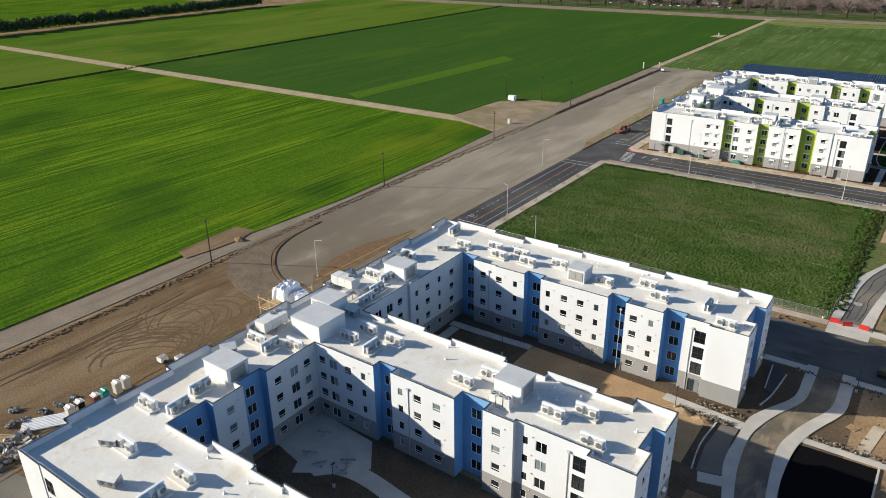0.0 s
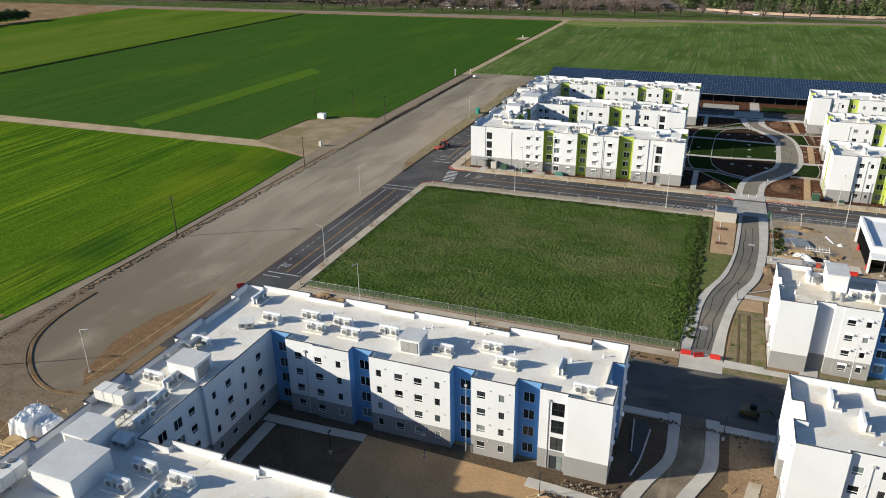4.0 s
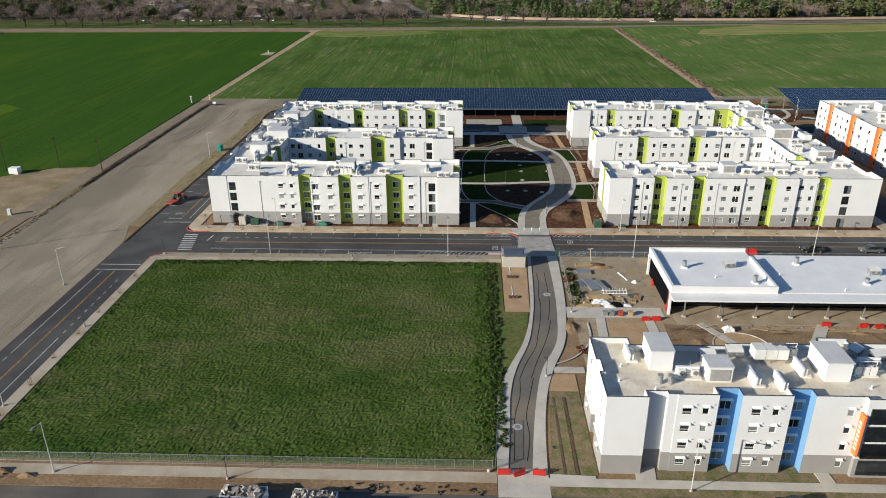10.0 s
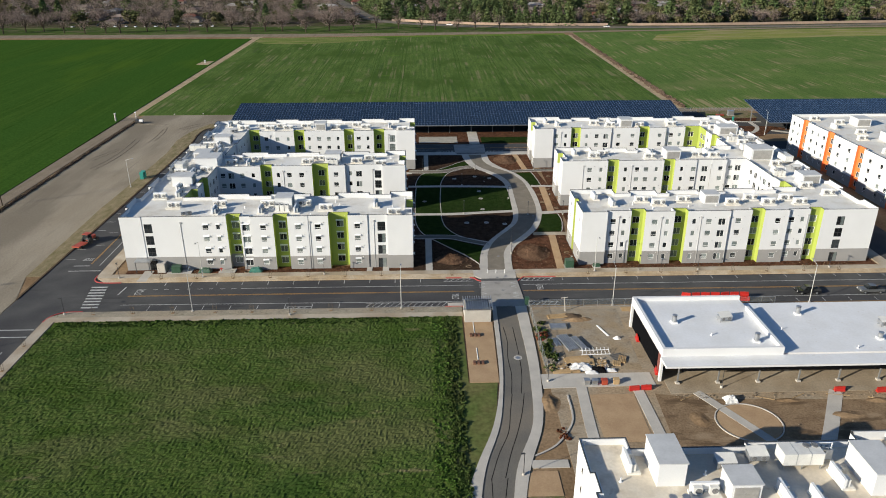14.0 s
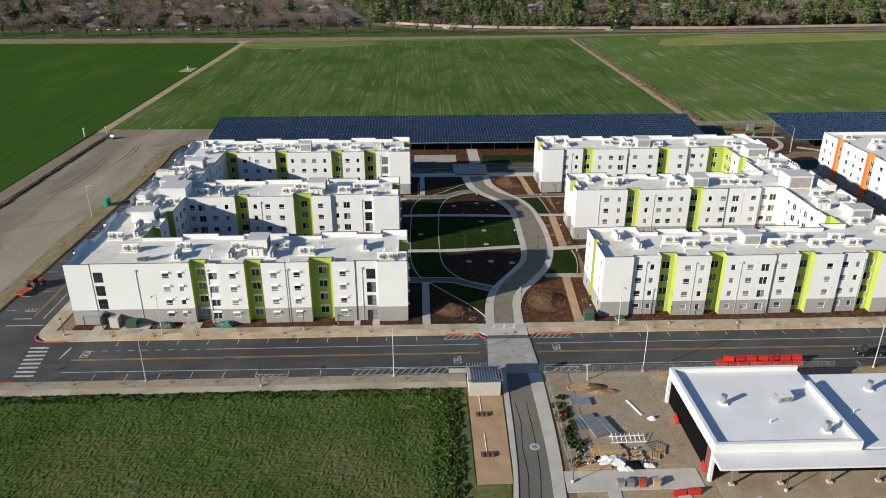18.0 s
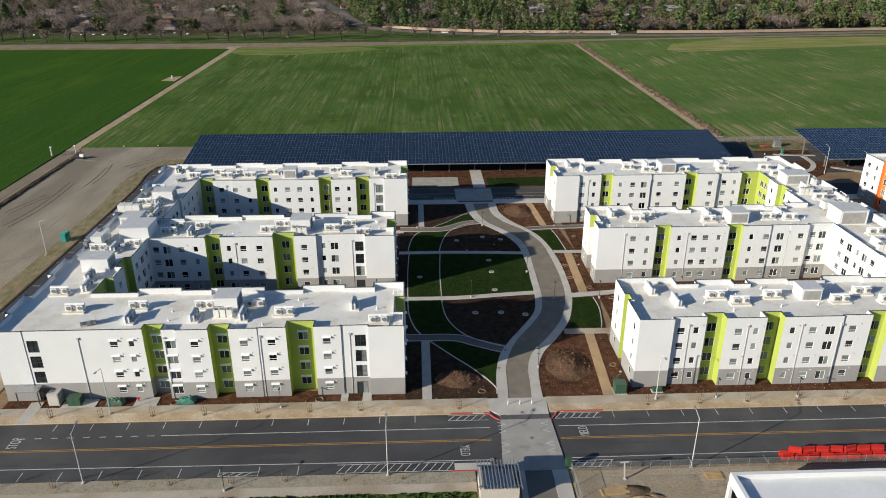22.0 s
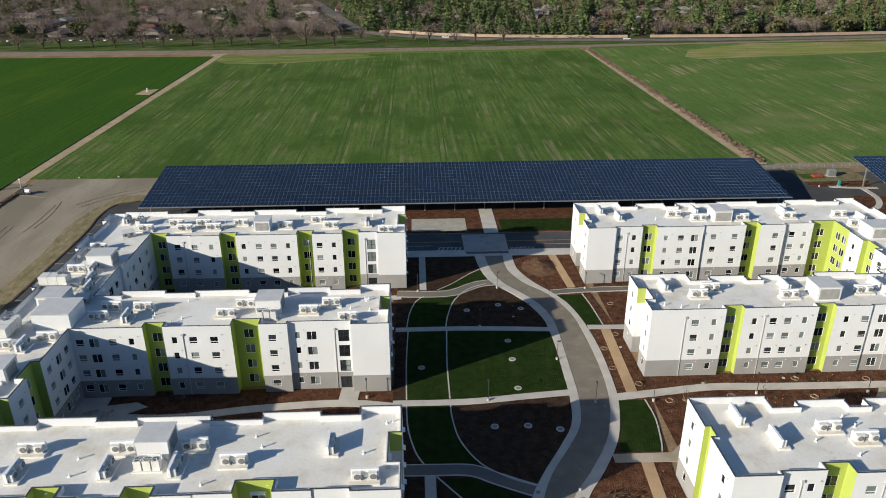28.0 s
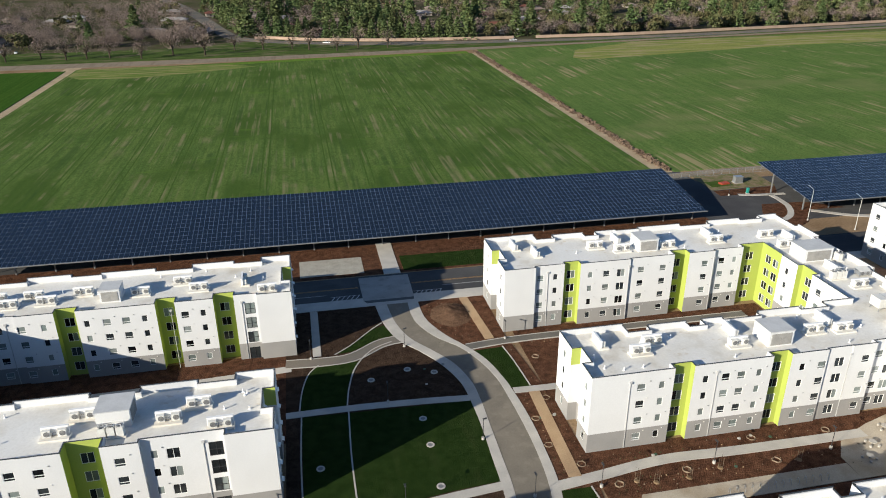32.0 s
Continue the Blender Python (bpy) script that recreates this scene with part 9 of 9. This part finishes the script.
for x, y, rx, ry, h, m_, lab in ((13.4, 208.0, 2.4, 1.1, 0.9, M_SHEET, "crumpled white plastic sheeting in the yard"), (17.2, 207.4, 1.4, 0.6, 0.4, M_SHEET, "crumpled white plastic sheeting in the yard"), (37.8, 196.6, 1.2, 1.0, 1.0, M_SHEET, "white sack of rubble on bare ground"), (11.4, 208.6, 1.0, 0.8, 0.7, M_BLACK, "heap of black plastic in the yard"), (7.6, 219.5, 1.0, 1.4, 0.6, M_REDMACHINE, "heap of rust-red brush by the lane"), (23.0, 218.6, 0.9, 0.6, 0.6, M_SHADE, "white covered box in the yard")):
    if m_ is not M_SHEET:
        mound("tarpaulin", x, y, rx, ry, h, m_, lab)
        continue
    tagged(part("tarpaulin", draped(x, y, 0.08, rx, ry, h, x + 3, 0.25), m_), lab, "plastic sheeting", "plastic sheeting")
m = MB()
heap(m, 8.0, 207.2, 19, 211, 0.1, 110, random.Random(9), 0.11)
tagged(part("site_rubbish", m, M_RUBBLE), "scattered building rubbish in the yard", "rubbish", kind="stuff")
m = MB()
heap(m, -113, 30, -107, 39, 0.1, 110, random.Random(10), 0.4)
tagged(part("site_rubbish", m, M_RUBBLE), "scattered building rubbish beside the housing", "rubbish", kind="stuff")
for x, y, m_ in ((13.4, 202.6, M_GALV), (14.8, 202.5, M_GALV), (16.6, 202.5, M_REDMACHINE), (18.8, 202.6, M_WOOD)):
    t = thing("site_crate", (x, y, 0.12), "small crate standing on the concrete walk", "crate", "site crates")
    m = MB()
    m.box(x - 0.5, y - 0.45, 0.12, x + 0.5, y + 0.45, 1.0)
    part("box", m, m_, t)
    m = MB()
    m.box(x - 0.55, y - 0.5, 1.003, x + 0.55, y + 0.5, 1.1)
    part("lid", m, m_, t)


def toilet(x, y, turn, m_, label):
    t = thing("portable_toilet", (0, 0, 0), label, "portable toilet", "portable toilets")
    m = MB()
    m.box(-0.6, -0.6, 0.1, 0.6, 0.6, 2.15)
    part("cabin", m, m_, t)
    m = MB()
    m.box(-0.48, -0.64, 0.15, 0.48, -0.603, 2.05)
    part("door", m, m_, t)
    m = MB()
    m.prism([(-0.65, -0.65), (0.65, -0.65), (0.65, 0.65), (-0.65, 0.65)], 2.153, 2.28)
    m.tube((0, -0.6, 2.2), (0, 0.6, 2.2), 0.35, n=10)
    part("roof", m, M_HVAC if m_ is not M_TEAL else M_TEAL, t)
    m = MB()
    m.box(-0.65, -0.65, 0, 0.65, 0.65, 0.097)
    part("skid", m, M_RUBBER, t)
    t.matrix_basis = pose(x, y, 0, 0, 0, turn)


M_TEAL = mat("teal_plastic", (0.02, 0.22, 0.18), None, 1, 0.2, 0.5, 0.08)
M_MAROON = mat("maroon_plastic", (0.12, 0.03, 0.03), None, 1, 0.2, 0.5, 0.08)
for x, y, m_, lab in ((-110.2, 45.0, M_CONC, "tan portable toilet on bare ground"), (-110.3, 46.8, M_CARBLACK, "dark portable toilet on bare ground"), (-109.8, 49.4, M_MAROON, "maroon portable toilet on bare ground"), (-109.8, 51.1, M_TEAL, "teal portable toilet on bare ground"), (-110.3, 53.7, M_CONC, "tan portable toilet on bare ground"), (-110.3, 55.4, M_CONC, "tan portable toilet on bare ground")):
    toilet(x, y, 90, m_, lab)
for x, y in ((-112.4, 64.4), (-109.8, 66.4), (-108, 84)):
    t = thing("site_trailer", (x, y, 0), "pale steel skip beside the housing", "skip", "site skips")
    m = MB()
    m.box(x - 0.7, y - 0.8, 0.3, x + 0.7, y + 0.8, 1.2)
    part("body", m, M_HVAC, t)
    m = MB()
    m.box(x - 0.6, y - 0.7, 1.203, x + 0.6, y + 0.7, 1.3)
    part("lid", m, M_RUBBLE, t)
    for s in (-1, 1):
        m = MB()
        m.tube((x + s * 0.7, y, 0.35), (x + s * 0.85, y, 0.35), 0.35, n=10)
        part("wheel", m, M_RUBBER, t)
# scaffold tower wrapped in white sheeting against the spine
sf = thing("scaffold_tower", (-93, 79.5, 0), "timber scaffold wrapped in white sheeting against the wall", "scaffold")
for x in (-95.6, -92.9, -90.3):
    for y in (75.4, 83.6):
        m = MB()
        m.box(x - 0.07, y - 0.07, 0, x + 0.07, y + 0.07, 14.6)
        part("post", m, M_WOOD, sf)
for z in (3, 6, 9, 12, 14):
    for y in (75.4, 83.6):
        m = MB()
        m.box(-95.7, y - 0.2, z, -90.2, y - 0.08, z + 0.18)
        part("ledger", m, M_WOOD, sf)
part("sheeting", draped(-94.3, 81.2, 12.2, 1.7, 2.5, 2.5, 2.0, 0.8), M_SHADE, sf, "white plastic sheeting")
part("sheeting", draped(-91.4, 81.4, 12.0, 1.4, 1.7, 1.9, 5.0, 0.75), M_SHADE, sf, "white plastic sheeting")
for a, b in (((-95.9, 75.2, 12.5), (-95.9, 79.0, 14.2)), ((-95.9, 79.0, 12.5), (-95.9, 75.2, 14.2)), ((-93.1, 75.2, 12.5), (-90.2, 75.2, 14.2))):
    m = MB()
    m.tube(a, b, 0.06, n=5)
    part("brace", m, M_WOOD, sf)
m = MB()
m.box(-95.6, 75.5, 12.2, -90.3, 79.1, 12.3)
part("deck", m, M_WOOD, sf)
# orange sign and glazed stair of the blue block
sg = thing("stair_sign", (41.8, 152.2, 5.2), "tall orange vertical sign panel on the stair tower", "sign")
m = MB()
m.box(41.2, 152.3, 4.2, 41.56, 153.52, 11.4)
part("panel", m, M_ORANGE, sg)
for k in range(7):
    m = MB()
    m.box(41.16, 152.6, 5.2 + 0.75 * k, 41.197, 153.2, 5.65 + 0.75 * k)
    part("letter_bar", m, M_SHADE, sg)
for x0, x1 in ((42.2, 46.8), (47.2, 51.8)):
    for k in range(4):
        m = MB()
        m.box(x0, 152.58, 0.6 + FLOOR * k, x1, 152.79, 3.2 + FLOOR * k)
        w = part("stair_glazing", m, M_GLASS)
        tagged(w, "dark glazed stair window band", "window", "stair windows")

# round tables on the shaded terrace
def round_table():
    t = thing("round_table", (0, 0, 0), "round grey terrace table with four fixed stools", "table", "terrace tables")
    m = MB()
    m.tube((0, 0, 0.1), (0, 0, 0.72), 0.08, n=8)
    part("post", m, M_GALV, t)
    m = MB()
    m.tube((0, 0, 0.723), (0, 0, 0.78), 0.6, n=18)
    part("tabletop", m, M_CONC, t)
    for k in range(4):
        a = k * math.pi / 2 + 0.4
        m = MB()
        m.tube((math.cos(a), math.sin(a), 0.1), (math.cos(a), math.sin(a), 0.46), 0.2, 0.22, 10)
        part("stool", m, M_CONC, t)
    return t


repeat(round_table, [(71.1, 290.5, 15), (68.2, 287.6, 40), (76.0, 293.6, 0), (74.4, 287.0, 25), (-73.0, 291.2, 0), (-70.0, 290.6, 30), (-70.5, 61.6, 0), (-67.4, 60.6, 30), (-64.2, 63.6, 10), (-63.4, 61.2, 60), (-72, 66.4, 0)])

# shrubs and rubble left by the builders
brush("potted_shrubs", [(x + rng.uniform(-0.5, 0.5), y + rng.uniform(-0.5, 0.5), rng.uniform(0.4, 0.75)) for x, y in ((-116.8, 38.2), (-115.8, 40.0), (-115.7, 42.8), (-115.5, 45.8), (-115.1, 48.1), (-120.6, 40.2)) for k in range(4)], 0.16, island(mat("grey_green_shrub", (0.42, 0.41, 0.38), (0.30, 0.29, 0.26), 2, 0.2, 0.95, 0.3)), "grey-green shrubs waiting to be planted")
M_BROKEN = island(mat("broken_concrete", (0.25, 0.205, 0.155), (0.16, 0.125, 0.09), 0.8, 0.2, 0.95, 0.25), 0.5, 1.4)
for q, n_, s_ in (((-27, 105.0, -17.4, 106.2), 170, 0.13), ((-7.6, 108.9, 6, 110.0), 200, 0.13), ((-25, 108.2, -17, 109.4), 100, 0.13), ((-96, 148.0, -86, 149.6), 60, 0.16), ((-13, 128.6, 4, 129.3), 70, 0.16), ((8, 171.5, 60, 174), 120, 0.25)):
    m = MB()
    heap(m, *q, -0.1, n_, random.Random(n_), s_)
    tagged(part("broken_rubble", m, M_BROKEN), "strip of broken concrete and clods", "rubble", kind="stuff")
m = MB()
rs_ = random.Random(61)
for k in range(60):
    x, y = rs_.uniform(-12, 6), rs_.uniform(110, 129)
    if -17 < x < -4 and y < 133:
        x = rs_.uniform(-3, 5)
    heap(m, x, y, x + 0.2, y + 0.2, -0.25, 1, rs_, 0.12)
tagged(part("earth_clods", m, M_DARKDIRT), "scattered clods on bare earth", "clods", kind="stuff")
# stall lines along the west street
for k in range(20):
    y = 262 + 6.6 * k
    m = MB()
    m.box(-107.2, y - 0.07, 0.04, -104.9, y + 0.07, 0.047)
    structure("stall_line", m, M_PAINT, "white parking stall line on the street", "road marking")

# the entrance at the corner of the first wing
en = thing("entrance_canopy", (-84.4, 254.0, 0), "flat grey entrance canopy over a glazed door", "canopy")
m = MB()
m.box(-86.4, 252.9, 3.0, -82.4, 254.88, 3.28)
part("roof", m, M_GALV, en)
for x in (-86.2, -82.6):
    m = MB()
    m.box(x - 0.07, 253.05, 0, x + 0.07, 253.19, 2.997)
    part("post", m, M_DARKMETAL, en)
for q in ((-84.6, 248.2, -82.4, 254.3), (-78.9, 252.45, -73.0, 254.85), (-66.4, 252.45, -62.4, 254.9)):
    slab("entrance_pad", rect(*q), 0.0, 0.165, M_CONC, "pale concrete pad before the housing wall", "pad")
hy = thing("fire_riser", (-65.9, 253.9, 0.16), "small red fire riser pipe by the wall", "fire riser")
m = MB()
m.tube((-65.9, 253.9, 0.16), (-65.9, 253.9, 0.95), 0.09, n=8)
part("pipe", m, M_RED, hy)
m = MB()
m.box(-66.25, 253.8, 0.6, -65.55, 254.0, 0.78)
part("valve", m, M_RED, hy)
# small things at the far car park's end
cabinet(124.6, 415.0, 2.6, 1.8, 2.2, M_GALV, "grey generator cabinet on rough grass")
cabinet(121.6, 404.6, 0.7, 0.6, 1.8, M_TEAL, "pale green bollard cabinet in the mulch")
stack("timber_stack", 119.6, 414.6, 10, 5, 3.2, 0.25, 0.4, M_REDMACHINE, "rust-red bars stacked on rough grass", "bar stack", 4)
copy_thing(bpy.data.objects["street_lamp"], pose(124.9, 380.0, 0, 0, 0, 0))
copy_thing(bpy.data.objects["street_lamp"], pose(133, 371, 0, 0, 0, 0))
copy_thing(bpy.data.objects["path_lamp"], pose(114.8, 404, 0, 0, 0, 0))
# loose soil along the porch of the hall
for x, y, rx, ry, h in ((64, 196, 2.6, 0.9, 0.4), (48, 196.4, 2.6, 0.7, 0.3), (30.5, 191.5, 2.0, 2.6, 0.25)):
    mound("soil_mound", x, y, rx, ry, h, M_DIRT, "low heap of loose brown soil")
toilet(-111.2, 328.8, 90, M_TEAL, "teal portable toilet on the street's verge")
toilet(-111.2, 330.4, 90, M_TEAL, "teal portable toilet on the street's verge")
slab("pump_pad", [(-160, 566), (-152, 564), (-152, 579), (-159, 577)], 0.2, 0.3, M_PATH, "bare dirt round a field pump", "ground")
# irrigation standpipe and engine pump where the farm tracks meet
sp_ = thing("standpipe", (-152.1, 412.7, 0.2), "tall pale concrete irrigation standpipe at the crop's edge", "standpipe")
m = MB()
m.tube((-152.1, 412.7, 0.1), (-152.1, 412.7, 3.4), 0.36, n=14)
part("pipe", m, M_CONC, sp_)
m = MB()
m.tube((-152.1, 412.7, 3.4), (-152.1, 412.7, 3.65), 0.42, n=14)
part("rim", m, M_SHADE, sp_)
ep = thing("engine_pump", (-140.7, 409.0, 0.1), "dark engine pump on wheels with a white tank", "pump")
m = MB()
m.box(-141.9, 408.2, 0.5, -140.5, 409.6, 1.7)
part("engine", m, M_DARKMETAL, ep)
m = MB()
m.tube((-140.4, 408.9, 1.15), (-138.8, 408.9, 1.15), 0.6, n=14)
part("tank", m, M_SHADE, ep, "white plastic tank")
m = MB()
m.box(-142.0, 408.3, 0.38, -138.7, 409.5, 0.497)
part("frame", m, M_STEEL, ep)
for x, y in ((-141.5, 408.1), (-141.5, 409.7), (-139.2, 408.1), (-139.2, 409.7)):
    m = MB()
    m.tube((x, y - 0.12, 0.4), (x, y + 0.12, 0.4), 0.36, n=10)
    part("wheel", m, M_RUBBER, ep)
m = MB()
m.tube((-142.2, 410.4, 0.1), (-142.2, 410.4, 4.4), 0.07, n=6)
m.box(-142.5, 410.3, 4.4, -141.9, 410.5, 4.75)
tagged(part("marker_post", m, M_SHADE), "thin white marker post beside the pump", "post")
for x, y in ((-130, 424.6), (-117, 425.0)):
    m = MB()
    m.box(x - 0.25, y - 0.25, 0.05, x + 0.25, y + 0.25, 0.5)
    m.box(x - 0.28, y - 0.28, 0.5, x + 0.28, y + 0.28, 0.57)
    tagged(part("valve_box", m, M_CONC), "small pale concrete valve box at the crop's edge", "valve box", "valve boxes")
# clods on the mulch mounds
for x, y, rx, ry in ((12.2, 262.5, 4.2, 5.6), (-9.0, 258.6, 4.0, 2.8), (13.9, 347.0, 4.2, 5.0)):
    m = MB()
    rs_ = random.Random(int(x * 10))
    for k in range(220):
        a, q = rs_.uniform(0, 6.28), math.sqrt(rs_.random())
        heap(m, x + rx * q * math.cos(a), y + ry * q * math.sin(a), x + rx * q * math.cos(a) + 0.1, y + ry * q * math.sin(a) + 0.1, 1.4 * (0.5 + 0.5 * math.cos(math.pi * q)) - 0.14, 1, rs_, 0.13)
    tagged(part("mulch_clods", m, M_MOUND), "loose bark clods on the mulch mound", "clods", kind="stuff")

# more of the builders' yard
stack("timber_pallet", 28.4, 231.0, 0, 6, 2.6, 0.16, 0.3, M_WOOD, "wooden pallet beside the fence", "pallet", 1)
stack("timber_pallet", 31.6, 230.6, 6, 5, 2.0, 0.16, 0.3, M_WOOD, "wooden pallet beside the fence", "pallet", 1)
stack("timber_stack", 12.4, 228.2, 8, 5, 4.2, 0.22, 0.3, M_WOOD, "long lumber stack near the fence", "timber stack", 2)
stack("steel_stack", 14.8, 216.4, 108, 4, 5.2, 0.22, 0.34, M_GALV, "stack of bundled galvanised studs", "steel stack", 4)
stack("timber_stack", 17.0, 209.4, -6, 7, 3.4, 0.22, 0.3, M_WOOD, "loose sawn boards lying in the yard", "timber stack", 2)
stack("timber_stack", 22.0, 210.6, 70, 5, 2.4, 0.2, 0.3, M_WOOD, "loose sawn boards lying in the yard", "timber stack", 2)
mound("soil_mound", 15.4, 228.4, 2.8, 1.2, 0.5, M_DARKDIRT, "low heap of dark soil")
mound("soil_mound", 18.0, 226.9, 1.8, 1.0, 0.4, M_DIRT, "low heap of loose brown soil")
for x, y, a in ((14.6, 230.8, -6),):
    p = thing("leaning_post", (0, 0, 0), "grey leaning timber post", "post", "leaning posts")
    m = MB()
    m.box(-0.09, -0.09, 0, 0.09, 0.09, 3.2)
    m.box(-0.7, -0.1, 3.2, 0.7, 0.1, 3.32)
    part("shaft", m, M_CONC, p)
    m = MB()
    m.box(-0.25, -0.25, 0, 0.25, 0.25, 0.12)
    part("foot", m, M_CONC, p)
    p.matrix_basis = pose(x, y, 0.04, 0, a, 0)
brush("lane_scrub", [(rng.uniform(7.2, 9.2), rng.uniform(213.5, 217.5), rng.uniform(0.3, 0.6)) for k in range(10)], 0.16, M_GREENSCRUB, "green scrub beside the lane")
brush("rust_scrub", [(rng.uniform(6.9, 9.0), rng.uniform(218.2, 221.2), rng.uniform(0.35, 0.7)) for k in range(14)], 0.16, island(mat("rust_leaves", (0.16, 0.055, 0.03), (0.11, 0.045, 0.025), 2, 0.2, 0.95, 0.3)), "rust-red scrub beside the lane")
brush("rust_scrub", [(rng.uniform(5.6, 7.4), rng.uniform(187.0, 191.5), rng.uniform(0.25, 0.5)) for k in range(10)], 0.14, bpy.data.materials["rust_leaves"], "rust-red dry scrub in a bed")

# sheeting, boards and bricks at the yard's south edge
for x, y, rx, ry, h, m_, lab in ((16.6, 206.9, 1.5, 0.9, 0.8, M_BLACK, "crumpled black plastic sheeting in the yard"), (15.2, 206.2, 1.3, 0.6, 0.5, M_SHEET, "crumpled white plastic sheeting in the yard"), (18.9, 206.8, 1.1, 0.5, 0.5, M_SHEET, "crumpled white plastic sheeting in the yard")):
    tagged(part("tarpaulin", draped(x, y, 0.08, rx, ry, h, x, 0.25), m_), lab, "plastic sheeting", "plastic sheeting")
stack("timber_stack", 10.4, 206.9, 4, 6, 5.2, 0.14, 0.24, M_WOOD, "long pale boards lying at the yard's edge", "timber stack", 2)
stack("timber_stack", 14.0, 209.4, -4, 8, 4.4, 0.2, 0.28, M_WOOD, "sawn boards stacked in the yard", "timber stack", 4)
stack("timber_stack", 13.6, 210.9, 8, 6, 4.0, 0.2, 0.28, M_WOOD, "sawn boards stacked in the yard", "timber stack", 2)
m = MB()
heap(m, 28, 197.0, 92, 198.6, -0.03, 120, random.Random(12), 0.08)
heap(m, 45, 178.0, 92, 196.0, -0.03, 60, random.Random(13), 0.06)
tagged(part("site_rubbish", m, M_BROKEN), "scraps and clods scattered on the site", "rubbish", kind="stuff")
for k in range(9):
    x = 31 + 6.3 * k + rng.uniform(-2, 2)
    m = MB()
    m.box(-1.6 - 0.2 * k % 1, -0.07, 0, 1.6, 0.07, 0.08)
    ob = part("loose_board", m, M_WOOD)
    tagged(ob, "loose pale board lying on the site", "board", "loose boards")
    ob.matrix_basis = pose(x, 197.6 + rng.uniform(-1.2, 1.0), 0.07, 0, 0, rng.uniform(-30, 30))
for k in range(8):
    x0 = 66 + 3.2 * k
    l, r = line([(x0, 196.4), (x0 + 1.4, 193.0), (x0 + 2.2, 188.6)], 0.3)
    ribbon("tyre_track", l, r, 0, 0.075 + 0.0012 * k, M_RUT, "dark rut in the churned soil", "tyre track", 3)

# wheel lines through the young crop
M_TRAM = mat("wheel_line", (0.046, 0.086, 0.020), (0.058, 0.104, 0.024), 2, 0.4, 0.92, 0.3, 0.05)
tr_ = random.Random(17)
for k in range(13):
    m = MB()
    x = -132 + 17.6 * k + tr_.uniform(-3, 3)
    for dx in (0, 2.1):
        y0, y1 = 426 + tr_.uniform(0, 14), 690 - tr_.uniform(0, 40)
        pts = [(x + dx + 0.5 * noise.noise((k * 2.3, q * 0.6, 1)), y0 + (y1 - y0) * q / 8) for q in range(9)]
        l, r = line(pts, 0.5)
        strip(m, l, r, 0.2, 0.258, 2)
    structure("wheel_line", m, M_TRAM, "faint dark wheel line through the crop", "field")

# tree pits ringed with pale soil
pit = random.Random(52)
for px, py in ((24.2, 313.4), (20.5, 308.0), (20.4, 301.0), (23.9, 295.6), (27.8, 290.2), (39.2, 291.1), (53.9, 290.3), (53.2, 296.0), (66.4, 295.4), (26.6, 326.8), (13.6, 266.6), (20.9, 262.4), (-5.0, 254.6), (-34.0, 253.2), (-59.4, 253.2)):
    m = MB()
    n_ = 18
    wob = [0.55 + 0.16 * pit.random() for k in range(n_)]
    for k in range(n_):
        a = 2 * math.pi * k / n_
        for dr, z in ((-0.11, 0.06), (0.0, 0.17 + 0.06 * pit.random()), (0.11, 0.06)):
            m.v.append((px + (wob[k] + dr) * math.cos(a), py + (wob[k] + dr) * math.sin(a), z))
    for k in range(n_):
        a, b = 3 * k, 3 * ((k + 1) % n_)
        for c in (0, 1):
            m.f.append((a + c + 1, b + c + 1, b + c, a + c))
            m.m.append(0)
    tagged(part("tree_pit_ring", m, M_SAUCER), "low pale ring of soil round a tree pit", "tree pit", "tree pits")
# bicycle hoops in the court
hoop = None
for k in range(14):
    m_ = pose(42.6 + 1.25 * k, 285.0 + 0.03 * (k % 3), 0.152, 0, 0, 72)
    if hoop is None:
        hoop = thing("bicycle_hoop", (0, 0, 0), "galvanised bicycle hoop on a concrete walk", "bicycle rack", "bicycle hoops")
        m = MB()
        pts = [(-0.4, 0), (-0.4, 0.55), (-0.28, 0.8), (0, 0.88), (0.28, 0.8), (0.4, 0.55), (0.4, 0)]
        for a, b in zip(pts, pts[1:]):
            m.tube((a[0], 0, a[1]), (b[0], 0, b[1]), 0.035, n=6)
        part("hoop", m, M_GALV, hoop)
        hoop.matrix_basis = m_
    else:
        copy_thing(hoop, m_)
